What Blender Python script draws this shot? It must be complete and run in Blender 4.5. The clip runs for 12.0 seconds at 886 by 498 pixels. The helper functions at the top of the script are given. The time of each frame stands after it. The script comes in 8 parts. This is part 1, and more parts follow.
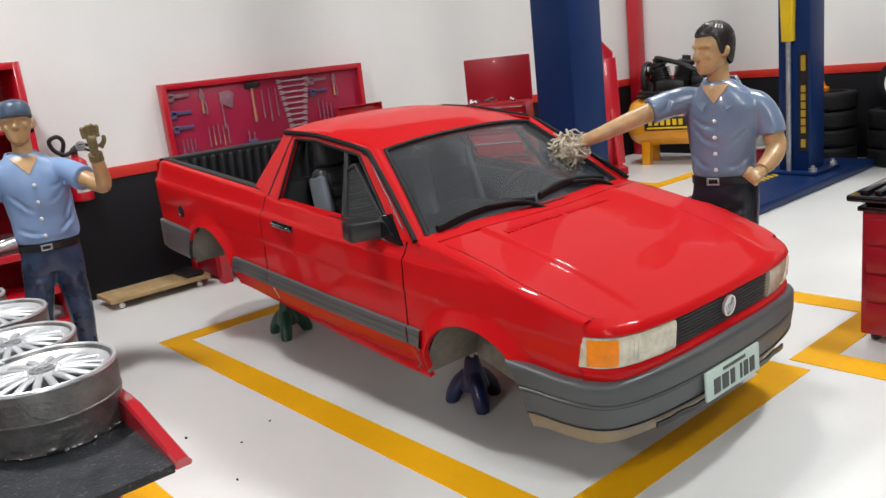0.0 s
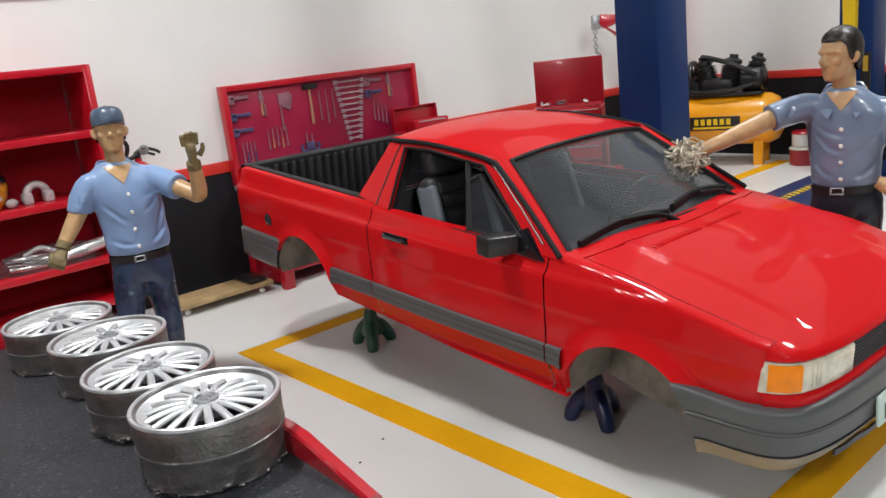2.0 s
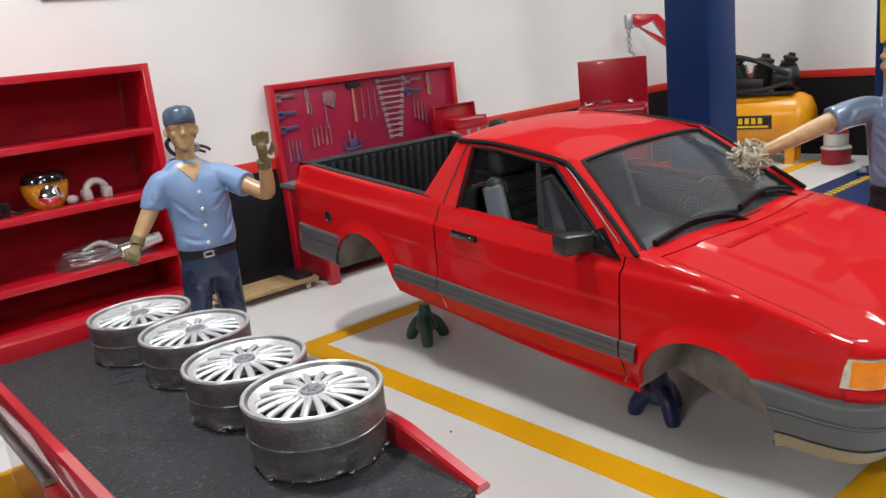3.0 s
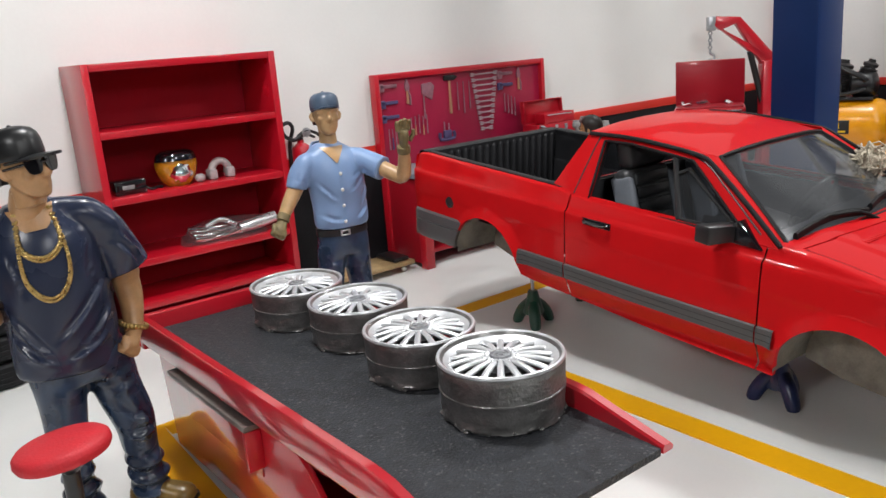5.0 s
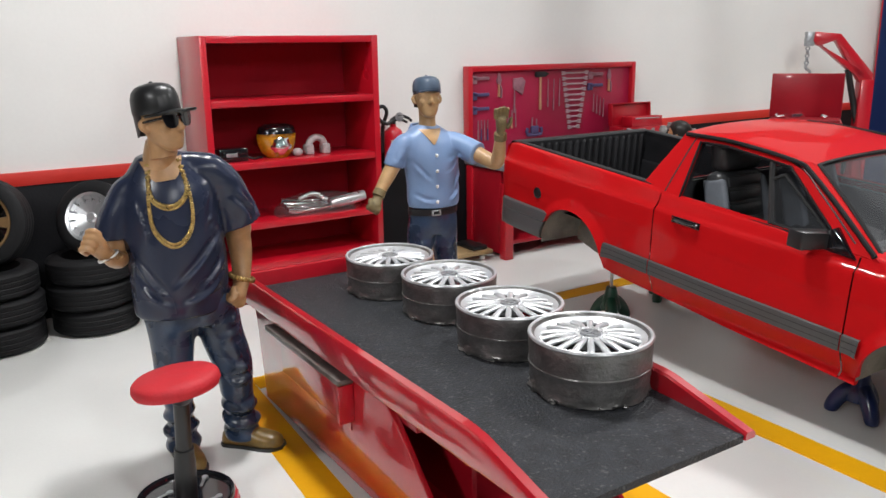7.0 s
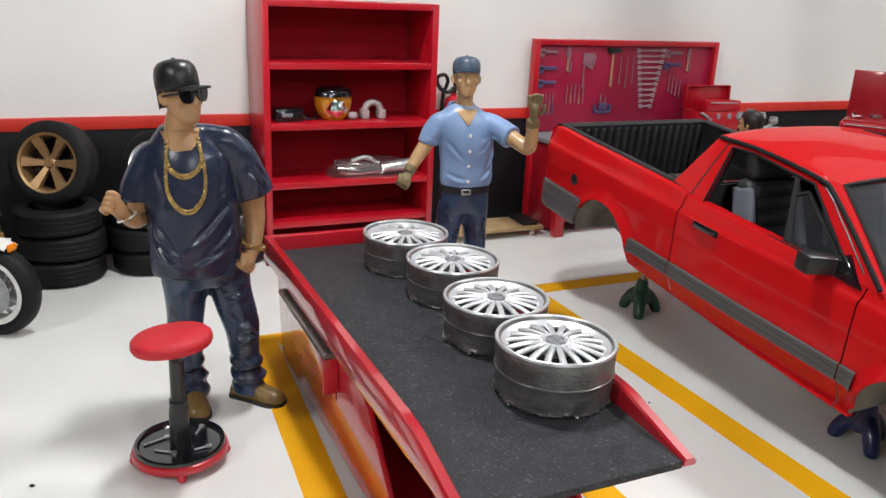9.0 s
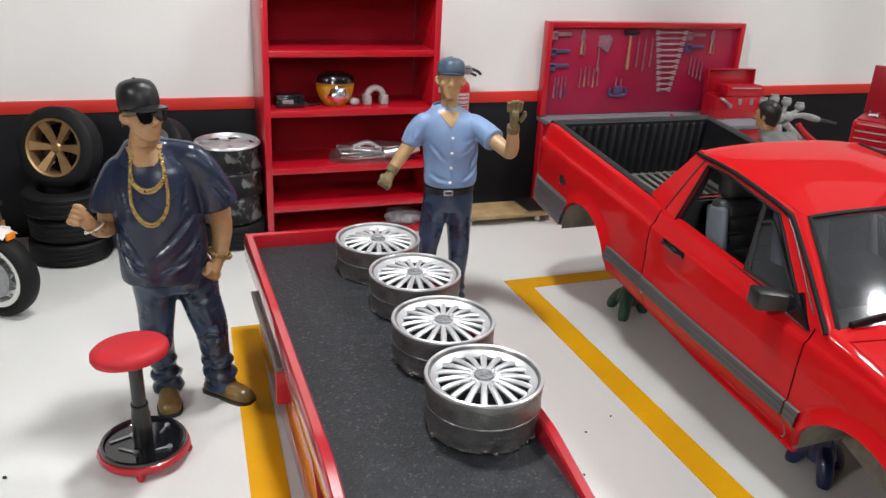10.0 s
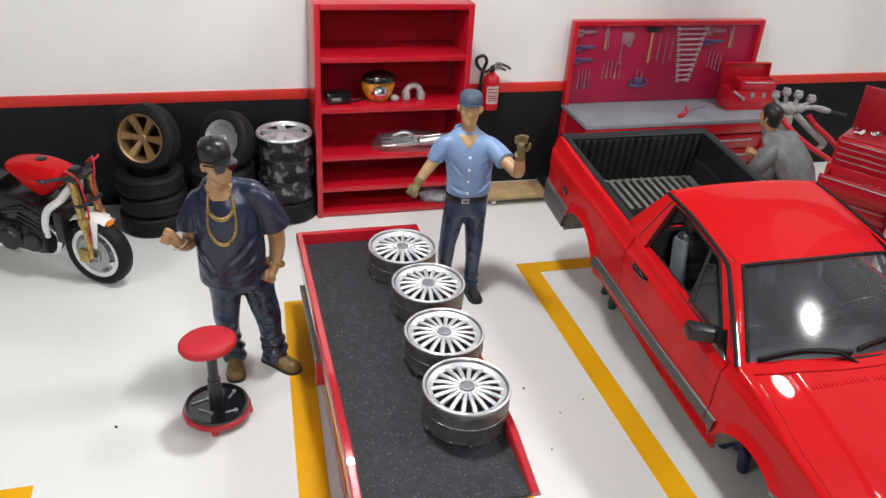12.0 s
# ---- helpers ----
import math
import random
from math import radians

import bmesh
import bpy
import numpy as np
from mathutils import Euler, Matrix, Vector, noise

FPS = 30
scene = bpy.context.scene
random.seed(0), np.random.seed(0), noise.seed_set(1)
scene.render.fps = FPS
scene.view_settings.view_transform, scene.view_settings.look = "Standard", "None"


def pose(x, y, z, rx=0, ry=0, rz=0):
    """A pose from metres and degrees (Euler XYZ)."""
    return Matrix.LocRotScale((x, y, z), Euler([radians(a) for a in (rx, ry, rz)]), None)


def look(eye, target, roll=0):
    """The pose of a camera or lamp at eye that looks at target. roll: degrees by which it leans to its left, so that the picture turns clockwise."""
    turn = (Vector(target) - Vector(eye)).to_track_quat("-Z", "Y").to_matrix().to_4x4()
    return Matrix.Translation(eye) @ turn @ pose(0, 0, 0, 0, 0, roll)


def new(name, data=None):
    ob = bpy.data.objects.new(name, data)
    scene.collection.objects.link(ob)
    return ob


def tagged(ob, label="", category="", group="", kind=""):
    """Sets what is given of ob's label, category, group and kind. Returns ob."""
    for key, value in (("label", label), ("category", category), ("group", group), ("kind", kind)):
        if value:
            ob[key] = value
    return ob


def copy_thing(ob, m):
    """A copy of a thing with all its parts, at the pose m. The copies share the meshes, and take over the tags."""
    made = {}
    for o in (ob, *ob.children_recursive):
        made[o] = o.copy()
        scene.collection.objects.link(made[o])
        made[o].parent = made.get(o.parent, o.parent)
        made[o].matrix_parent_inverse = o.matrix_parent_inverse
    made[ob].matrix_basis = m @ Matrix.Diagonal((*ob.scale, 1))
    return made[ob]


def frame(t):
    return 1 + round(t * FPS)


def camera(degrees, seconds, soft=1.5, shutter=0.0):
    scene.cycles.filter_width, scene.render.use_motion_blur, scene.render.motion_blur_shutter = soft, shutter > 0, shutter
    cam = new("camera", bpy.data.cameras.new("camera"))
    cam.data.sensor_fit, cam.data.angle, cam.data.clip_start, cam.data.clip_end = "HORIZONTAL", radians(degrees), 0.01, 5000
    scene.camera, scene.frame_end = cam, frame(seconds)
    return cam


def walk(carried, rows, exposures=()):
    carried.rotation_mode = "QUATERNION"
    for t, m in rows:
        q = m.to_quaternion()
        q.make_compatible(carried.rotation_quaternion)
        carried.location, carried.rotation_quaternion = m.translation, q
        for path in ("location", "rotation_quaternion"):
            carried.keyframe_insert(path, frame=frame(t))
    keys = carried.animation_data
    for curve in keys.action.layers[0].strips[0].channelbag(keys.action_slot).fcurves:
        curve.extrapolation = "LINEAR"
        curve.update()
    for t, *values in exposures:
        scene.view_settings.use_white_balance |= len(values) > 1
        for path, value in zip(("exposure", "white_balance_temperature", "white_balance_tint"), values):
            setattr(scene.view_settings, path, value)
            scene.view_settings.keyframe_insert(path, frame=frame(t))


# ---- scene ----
# Scale: lengths below are those of the full-size things; the models are built at 1:18.
S = 1 / 18
PI = math.pi


def at(x, y, z, rx=0, ry=0, rz=0):
    """A pose in full-size metres, brought to the model's scale."""
    return pose(x * S, y * S, z * S, rx, ry, rz)


cam = camera(58.1, 12.0)
PATH = [
    (0, (0.108, 0.091, 1.84), (1.355, 1.582, 1.367), -6.4),
    (0.5, (0.035, 0.248, 1.878), (1.285, 1.733, 1.399), -6.5),
    (1, (-0.062, 0.413, 1.902), (1.194, 1.893, 1.422), -6.4),
    (1.5, (-0.162, 0.538, 1.937), (1.094, 2.017, 1.452), -6.5),
    (2, (-0.264, 0.634, 1.966), (0.987, 2.117, 1.48), -6.4),
    (2.5, (-0.388, 0.718, 2.008), (0.855, 2.205, 1.516), -6.3),
    (3, (-0.569, 0.768, 2.034), (0.664, 2.263, 1.541), -6.2),
    (5, (-1.21, 0.929, 2.096), (-0.038, 2.47, 1.597), -4.5),
    (5.5, (-1.338, 0.926, 2.11), (-0.187, 2.485, 1.613), -3.7),
    (6, (-1.422, 0.916, 2.105), (-0.296, 2.494, 1.613), -2.8),
    (6.5, (-1.458, 0.902, 2.085), (-0.367, 2.504, 1.593), -1.9),
    (7, (-1.444, 0.878, 2.038), (-0.399, 2.511, 1.546), -0.8),
    (8.8, (-1.078, 0.619, 2.221), (-0.253, 2.337, 1.614), 2.4),
    (9, (-1.016, 0.586, 2.265), (-0.211, 2.309, 1.646), 2.6),
    (9.5, (-0.755, 0.518, 2.466), (-0.028, 2.248, 1.775), 3.0),
    (10, (-0.52, 0.465, 2.672), (0.139, 2.194, 1.914), 3.1),
    (10.5, (-0.364, 0.398, 2.995), (0.24, 2.11, 2.156), 3.4),
    (11, (-0.314, 0.219, 3.338), (0.24, 1.915, 2.435), 3.5),
    (11.5, (-0.411, -0.024, 3.644), (0.113, 1.652, 2.686), 3.8),
    (12, (-0.501, -0.221, 3.829), (0.004, 1.441, 2.837), 3.9),
]
walk(cam, [(t, look([c * S for c in eye], [c * S for c in target], roll)) for t, eye, target, roll in PATH])

# ---- world and lamps ----
world = bpy.data.worlds.new("room_light")
world.use_nodes = True
world.node_tree.nodes["Background"].inputs[0].default_value = (1.0, 0.97, 0.93, 1)
world.node_tree.nodes["Background"].inputs[1].default_value = 0.25
scene.world = world
scene.view_settings.exposure = 0.0


def lamp(x, y, z, size, watts, colour=(0.985, 0.99, 0.99)):
    data = bpy.data.lights.new("ceiling_spot", "AREA")
    data.shape, data.size, data.energy, data.color = "DISK", size * S, watts * S * S, colour
    ob = new("ceiling_spot", data)
    ob.matrix_world = at(x, y, z)
    return ob


LAMP_Z = 5.54
# spots at (0.45, 4.6) and (5.6, 1.1); the other three are added fill
for lx, ly, size, watts in ((0.45, 4.6, 0.6, 218), (5.6, 1.1, 0.6, 215), (1.0, -2.2, 0.8, 190), (8.8, 4.6, 6.4, 60), (-6.6, 0.8, 1.0, 430)):
    lamp(lx, ly, LAMP_Z, size, watts)
# higher fill lamp, added to brighten the side wall
lamp(7.4, 5.6, 9.5, 1.0, 400)
# fill added far behind the open side, to brighten the walls and left flanks
lamp(-4.0, -12.0, 7.5, 3.0, 430).matrix_world = at(-4.0, -12.0, 7.5, 80, 0, -42)


# ---- materials ----
def mat(name, colour, rough=0.5, metal=0.0, coat=0.0, var=0.12, size=0.3, bump=0.0, grain=0.01, tone=None, island=0.0, spec=0.5, speck=0.0):
    """Principled surface with broad and fine variation. size, grain: metres of the two scales; tone: second colour."""
    m = bpy.data.materials.new(name)
    m.use_nodes = True
    nt = m.node_tree
    b = nt.nodes["Principled BSDF"]
    co = nt.nodes.new("ShaderNodeTexCoord").outputs["Object"]
    n1 = nt.nodes.new("ShaderNodeTexNoise")
    n1.inputs["Scale"].default_value = 1 / (size * S)
    n1.inputs["Detail"].default_value = 5
    nt.links.new(co, n1.inputs["Vector"])
    n2 = nt.nodes.new("ShaderNodeTexNoise")
    n2.inputs["Scale"].default_value = 1 / (grain * S)
    n2.inputs["Detail"].default_value = 3
    nt.links.new(co, n2.inputs["Vector"])
    ramp = nt.nodes.new("ShaderNodeValToRGB")
    ramp.color_ramp.elements[0].position, ramp.color_ramp.elements[1].position = 0.35, 0.65
    dark = tone or [c * (1 - var) for c in colour]
    light = colour if tone else [min(1, c * (1 + var)) for c in colour]
    ramp.color_ramp.elements[0].color = (*dark, 1)
    ramp.color_ramp.elements[1].color = (*light, 1)
    nt.links.new(n1.outputs["Fac"], ramp.inputs["Fac"])
    mix = nt.nodes.new("ShaderNodeMix")
    mix.data_type, mix.blend_type = "RGBA", "MULTIPLY"
    mix.inputs["Factor"].default_value = min(1.0, var * 1.5)
    nt.links.new(ramp.outputs["Color"], mix.inputs["A"])
    nt.links.new(n2.outputs["Fac"], mix.inputs["B"])
    out = mix.outputs["Result"]
    if speck:
        n3 = nt.nodes.new("ShaderNodeTexNoise")
        n3.inputs["Scale"].default_value = 1 / (grain * 1.3 * S)
        n3.inputs["Detail"].default_value = 1
        nt.links.new(co, n3.inputs["Vector"])
        cut = nt.nodes.new("ShaderNodeMapRange")
        cut.inputs["From Min"].default_value, cut.inputs["From Max"].default_value = 0.62, 0.74
        nt.links.new(n3.outputs["Fac"], cut.inputs["Value"])
        mx2 = nt.nodes.new("ShaderNodeMix")
        mx2.data_type = "RGBA"
        mx2.inputs["B"].default_value = (speck, speck, speck, 1)
        nt.links.new(cut.outputs["Result"], mx2.inputs["Factor"])
        nt.links.new(out, mx2.inputs["A"])
        out = mx2.outputs["Result"]
    if island:
        info = nt.nodes.new("ShaderNodeObjectInfo")
        hue = nt.nodes.new("ShaderNodeHueSaturation")
        mul = nt.nodes.new("ShaderNodeMath")
        mul.operation = "MULTIPLY_ADD"
        mul.inputs[1].default_value, mul.inputs[2].default_value = island, 1 - island / 2
        nt.links.new(info.outputs["Random"], mul.inputs[0])
        nt.links.new(mul.outputs[0], hue.inputs["Value"])
        nt.links.new(out, hue.inputs["Color"])
        out = hue.outputs["Color"]
    nt.links.new(out, b.inputs["Base Color"])
    b.inputs["Metallic"].default_value = metal
    b.inputs["Specular IOR Level"].default_value = spec
    b.inputs["Coat Weight"].default_value = coat
    b.inputs["Coat Roughness"].default_value = 0.04
    rr = nt.nodes.new("ShaderNodeMapRange")
    rr.inputs["To Min"].default_value, rr.inputs["To Max"].default_value = max(0.02, rough * 0.8), min(1, rough * 1.25)
    nt.links.new(n1.outputs["Fac"], rr.inputs["Value"])
    nt.links.new(rr.outputs["Result"], b.inputs["Roughness"])
    if bump:
        bp = nt.nodes.new("ShaderNodeBump")
        bp.inputs["Strength"].default_value = min(1.0, bump)
        bp.inputs["Distance"].default_value = grain * S * 0.5
        nt.links.new(n2.outputs["Fac"], bp.inputs["Height"])
        nt.links.new(bp.outputs["Normal"], b.inputs["Normal"])
    return m


def glass_mat(name, tint, gloss=0.06):
    m = bpy.data.materials.new(name)
    m.use_nodes = True
    nt = m.node_tree
    nt.nodes.remove(nt.nodes["Principled BSDF"])
    tr = nt.nodes.new("ShaderNodeBsdfTransparent")
    tr.inputs[0].default_value = (*tint, 1)
    gl = nt.nodes.new("ShaderNodeBsdfGlossy")
    gl.inputs["Roughness"].default_value = gloss
    lw = nt.nodes.new("ShaderNodeLayerWeight")
    lw.inputs["Blend"].default_value = 0.5
    pw = nt.nodes.new("ShaderNodeMath")
    pw.operation = "POWER"
    pw.inputs[1].default_value = 4.0
    nt.links.new(lw.outputs["Facing"], pw.inputs[0])
    fr = nt.nodes.new("ShaderNodeMath")
    fr.operation = "MULTIPLY_ADD"
    fr.inputs[1].default_value, fr.inputs[2].default_value = 0.55, 0.026
    nt.links.new(pw.outputs[0], fr.inputs[0])
    # grey haze on the glass, put into its colour as a pale diffuse share
    df = nt.nodes.new("ShaderNodeBsdfDiffuse")
    df.inputs[0].default_value = (0.35, 0.36, 0.38, 1)
    haze = nt.nodes.new("ShaderNodeMixShader")
    haze.inputs[0].default_value = 0.065
    nt.links.new(tr.outputs[0], haze.inputs[1])
    nt.links.new(df.outputs[0], haze.inputs[2])
    mx = nt.nodes.new("ShaderNodeMixShader")
    nt.links.new(fr.outputs[0], mx.inputs[0])
    nt.links.new(haze.outputs[0], mx.inputs[1])
    nt.links.new(gl.outputs[0], mx.inputs[2])
    nt.links.new(mx.outputs[0], nt.nodes["Material Output"].inputs[0])
    return m


WHITE_WALL = mat("white_wall_paint", (0.78, 0.77, 0.75), 0.7, var=0.03, size=1.2, grain=0.03, bump=0.04)
PLASTER = mat("grey_plaster", (0.42, 0.417, 0.41), 0.8, var=0.05, size=1.0, grain=0.03, bump=0.15)
FLOOR = mat("painted_floor", (0.72, 0.72, 0.70), 0.32, var=0.03, size=0.9, grain=0.02, bump=0.06, coat=0.15)
BLACK_WALL = mat("black_wall_paint", (0.008, 0.008, 0.010), 0.6, var=0.15, size=0.6, grain=0.02, bump=0.2, spec=0.2)
RED_STRIPE = mat("red_stripe_paint", (0.62, 0.03, 0.02), 0.45, var=0.06)
YELLOW = mat("yellow_floor_paint", (0.78, 0.385, 0.004), 0.5, var=0.05, size=0.5, grain=0.03, bump=0.05, spec=0.2)
CAR_RED = mat("red_car_paint", (0.50, 0.006, 0.0085), 0.5, coat=0.36, var=0.02, size=0.8, grain=0.01, spec=0.05)
CAR_RED.node_tree.nodes["Principled BSDF"].inputs["Coat IOR"].default_value = 1.42
RED = mat("red_gloss_enamel", (0.48, 0.006, 0.018), 0.30, coat=0.4, var=0.06, size=0.4, grain=0.03, bump=0.05)
RED_DARK = mat("dark_red_enamel", (0.33, 0.004, 0.014), 0.38, coat=0.2, var=0.08, size=0.4, grain=0.03, bump=0.08)
RAMP_RED = mat("mirror_red_enamel", (0.46, 0.006, 0.016), 0.30, coat=1.0, var=0.06, size=0.4, grain=0.03, bump=0.03)
RAMP_RED.node_tree.nodes["Principled BSDF"].inputs["Coat IOR"].default_value = 1.75
# the shelving's red, with the shade inside the shelves put into the colour
SHADED_RED = mat("deep_red_panel", (0.34, 0.004, 0.014), 0.6, var=0.08, size=0.4, spec=0.15)
PEG_RED = mat("crimson_panel", (0.36, 0.010, 0.050), 0.35, var=0.08, size=0.3)
SEAT_RED = mat("matt_red_vinyl", (0.52, 0.012, 0.022), 0.6, var=0.08, size=0.1, grain=0.012, bump=0.5)
GREY = mat("grey_bumper_plastic", (0.068, 0.071, 0.073), 0.42, var=0.06, size=0.3, grain=0.01, bump=0.1)
TAN = mat("bare_resin", (0.26, 0.21, 0.14), 0.5, var=0.15, size=0.12, grain=0.01, bump=0.2)
RESIN = mat("grey_resin", (0.19, 0.18, 0.155), 0.6, var=0.25, size=0.1, grain=0.012, bump=0.4)
BLACK = mat("black_plastic", (0.012, 0.012, 0.013), 0.35, var=0.1, size=0.2)
GLOSS_BLACK = mat("gloss_black", (0.008, 0.008, 0.010), 0.12, coat=0.6, var=0.1)
RUBBER = mat("tyre_rubber", (0.009, 0.009, 0.010), 0.55, var=0.2, size=0.15, grain=0.01, bump=0.4, spec=0.2)
LINER = mat("black_bed_liner", (0.015, 0.015, 0.017), 0.45, var=0.2, size=0.2, grain=0.012, bump=0.3, spec=0.2)
SEAT = mat("black_seat_cloth", (0.032, 0.033, 0.036), 0.5, var=0.15, size=0.1, grain=0.01, bump=0.4)
SEAT_BLACK = mat("black_seat_vinyl", (0.040, 0.041, 0.044), 0.38, var=0.15, size=0.1, grain=0.01, bump=0.4)
SEAT_GREY = mat("blue_grey_seat_cloth", (0.135, 0.148, 0.17), 0.7, var=0.1, size=0.1, grain=0.01, bump=0.3)
DECK = mat("black_sandpaper_deck", (0.026, 0.028, 0.034), 0.55, var=0.4, size=0.06, grain=0.012, bump=1.0, speck=0.085, spec=0.35)
CASTING = mat("dull_casting", (0.42, 0.36, 0.36), 0.5, var=0.2, size=0.04)
# pinkish tool steels: the haze over the tool board is put into their colour
SPANNER_STEEL = mat("bright_spanner_steel", (0.52, 0.36, 0.40), 0.42, metal=0.2, var=0.12, size=0.05)
TOOL_STEEL = mat("hazy_tool_steel", (0.34, 0.15, 0.19), 0.5, metal=0.2, var=0.15, size=0.05)
SILVER = mat("silver_paint", (0.72, 0.73, 0.75), 0.28, metal=0.8, var=0.06, size=0.1, grain=0.01, bump=0.15)
RIM_SILVER = mat("bright_rim_paint", (0.70, 0.71, 0.73), 0.33, metal=0.7, var=0.05, size=0.05, grain=0.012, bump=0.08)
GUNMETAL = mat("rough_gunmetal", (0.25, 0.246, 0.24), 0.34, metal=0.75, var=0.22, size=0.10, grain=0.018, bump=0.35)
CHROME = mat("chrome", (0.85, 0.85, 0.86), 0.12, metal=1.0, var=0.04)
STEEL = mat("dull_steel", (0.45, 0.46, 0.48), 0.4, metal=0.8, var=0.15, size=0.05)
RIG_GREY = mat("dull_grey_paint", (0.33, 0.33, 0.32), 0.55, var=0.15, size=0.06, grain=0.015, bump=0.3)
BENCH_GREY = mat("grey_bench_top", (0.22, 0.23, 0.26), 0.5, var=0.12, size=0.3, grain=0.02, bump=0.2)
BLUE = mat("blue_lift_paint", (0.003, 0.022, 0.100), 0.42, var=0.08, size=0.6, spec=0.25)
HAZARD = mat("yellow_enamel", (0.75, 0.50, 0.01), 0.4, var=0.08)
COMP_YELLOW = mat("amber_yellow_enamel", (0.82, 0.34, 0.003), 0.3, coat=0.2, var=0.06)
GREEN = mat("dark_green_enamel", (0.008, 0.060, 0.036), 0.35, coat=0.3, var=0.12, size=0.1, grain=0.02, bump=0.3)
NAVY = mat("dark_blue_enamel", (0.007, 0.018, 0.085), 0.35, coat=0.3, var=0.12, size=0.1, grain=0.02, bump=0.3)
WOOD = mat("pale_plywood", (0.42, 0.29, 0.14), 0.6, var=0.18, size=0.12, grain=0.02, bump=0.2)
SKIN = mat("painted_skin", (0.47, 0.285, 0.135), 0.34, var=0.12, size=0.06)
SKIN_DARK = mat("painted_tan_skin", (0.45, 0.25, 0.115), 0.34, var=0.12, size=0.06)
GLOVE = mat("olive_glove", (0.19, 0.14, 0.06), 0.6, var=0.2, size=0.03, bump=0.3)
SHIRT = mat("pale_blue_shirt", (0.21, 0.32, 0.53), 0.36, var=0.08, size=0.5, tone=(0.18, 0.27, 0.46))
SHIRT_GREY = mat("grey_blue_shirt", (0.17, 0.23, 0.34), 0.28, coat=0.3, var=0.08, size=0.5, tone=(0.13, 0.17, 0.25))
TEE = mat("navy_glossy_tee", (0.021, 0.029, 0.060), 0.26, coat=0.0, var=0.12, size=0.4, tone=(0.020, 0.026, 0.052))
JEANS = mat("dark_blue_jeans", (0.036, 0.066, 0.130), 0.27, coat=0.2, var=0.3, size=0.16, tone=(0.012, 0.020, 0.042))
TROUSERS = mat("black_blue_trousers", (0.014, 0.022, 0.038), 0.38, var=0.3, size=0.10, tone=(0.008, 0.010, 0.016))
COVERALL = mat("grey_coverall", (0.215, 0.228, 0.225), 0.5, var=0.2, size=0.1, tone=(0.14, 0.15, 0.15))
CAP_BLUE = mat("slate_blue_cap", (0.06, 0.09, 0.14), 0.35, var=0.15, size=0.06)
HAIR = mat("dark_brown_hair", (0.014, 0.010, 0.008), 0.36, var=0.3, size=0.02, bump=0.5)
SHOE = mat("brown_shoe", (0.20, 0.125, 0.035), 0.3, var=0.2, size=0.05)
GOLD = mat("gold_paint", (0.50, 0.35, 0.13), 0.28, metal=0.9, var=0.15, size=0.02)
BRONZE = mat("bronze_wheel_paint", (0.36, 0.22, 0.10), 0.35, metal=0.6, var=0.1, size=0.1)
WHITE = mat("white_enamel", (0.75, 0.74, 0.71), 0.3, coat=0.3, var=0.04)
ALLOY = mat("worn_alloy", (0.24, 0.25, 0.25), 0.35, metal=0.6, var=0.3, size=0.09, tone=(0.026, 0.026, 0.028))
ALLOY.node_tree.nodes["Color Ramp"].color_ramp.elements[0].position = 0.50
ALLOY.node_tree.nodes["Color Ramp"].color_ramp.elements[1].position = 0.60
ORANGE = mat("amber_lens", (0.86, 0.24, 0.001), 0.3, coat=0.2, var=0.10, size=0.06, spec=0.2)
LENS = mat("milky_lens", (0.62, 0.57, 0.44), 0.18, coat=1.0, var=0.2, size=0.06)
AMBER_INK = mat("amber_print", (0.42, 0.26, 0.02), 0.5)
RAG = mat("grey_cotton_rag", (0.56, 0.49, 0.38), 0.9, var=0.25, size=0.02, bump=0.4)
PLATE = mat("pale_green_plate", (0.50, 0.62, 0.56), 0.4, var=0.05)
PLATE_INK = mat("grey_ink", (0.05, 0.06, 0.06), 0.5)
# dulled blue: the board's haze is put into the grips' colour as well
TOOL_BLUE = mat("blue_tool_grip", (0.08, 0.06, 0.15), 0.5)
TOOL_WOOD = mat("tool_handle_wood", (0.46, 0.22, 0.13), 0.5)
PALE = mat("pale_plastic", (0.55, 0.52, 0.46), 0.5, var=0.15, size=0.05)
WINDSCREEN = glass_mat("tinted_windscreen", (0.76, 0.77, 0.79), 0.10)
SIDE_GLASS = glass_mat("tinted_side_glass", (0.66, 0.68, 0.71))
CLEAR_BAG = glass_mat("clear_plastic_bag", (0.9, 0.9, 0.9), 0.12)


# ---- mesh helpers (full-size metres) ----
def part(name, bm, material, parent=None, label="", angle=38):
    """Links a bmesh as one mesh object under a thing or a part."""
    bmesh.ops.scale(bm, vec=(S, S, S), verts=bm.verts)
    bmesh.ops.recalc_face_normals(bm, faces=bm.faces)
    me = bpy.data.meshes.new(name)
    bm.to_mesh(me)
    bm.free()
    for f in me.polygons:
        f.use_smooth = True
    me.set_sharp_from_angle(angle=radians(angle))
    for m in material if isinstance(material, (list, tuple)) else [material]:
        me.materials.append(m)
    ob = new(name, me)
    if parent:
        ob.parent = parent
    if label:
        ob["label"] = label
    return ob


def again(ob, m, parent=None):
    """The same part once more, sharing its mesh, at the pose m."""
    c = new(ob.name.split(".")[0], ob.data)
    c.parent = parent or ob.parent
    c.matrix_basis = m
    if "label" in ob:
        c["label"] = ob["label"]
    return c


def thing(name, m, label, category, group="", kind=""):
    ob = new(name)
    ob.empty_display_size = 0.1 * S
    ob.matrix_world = m
    return tagged(ob, label, category, group, kind)


def mark(bm, start, index):
    if index:
        bm.faces.ensure_lookup_table()
        for f in bm.faces[start:]:
            f.material_index = index


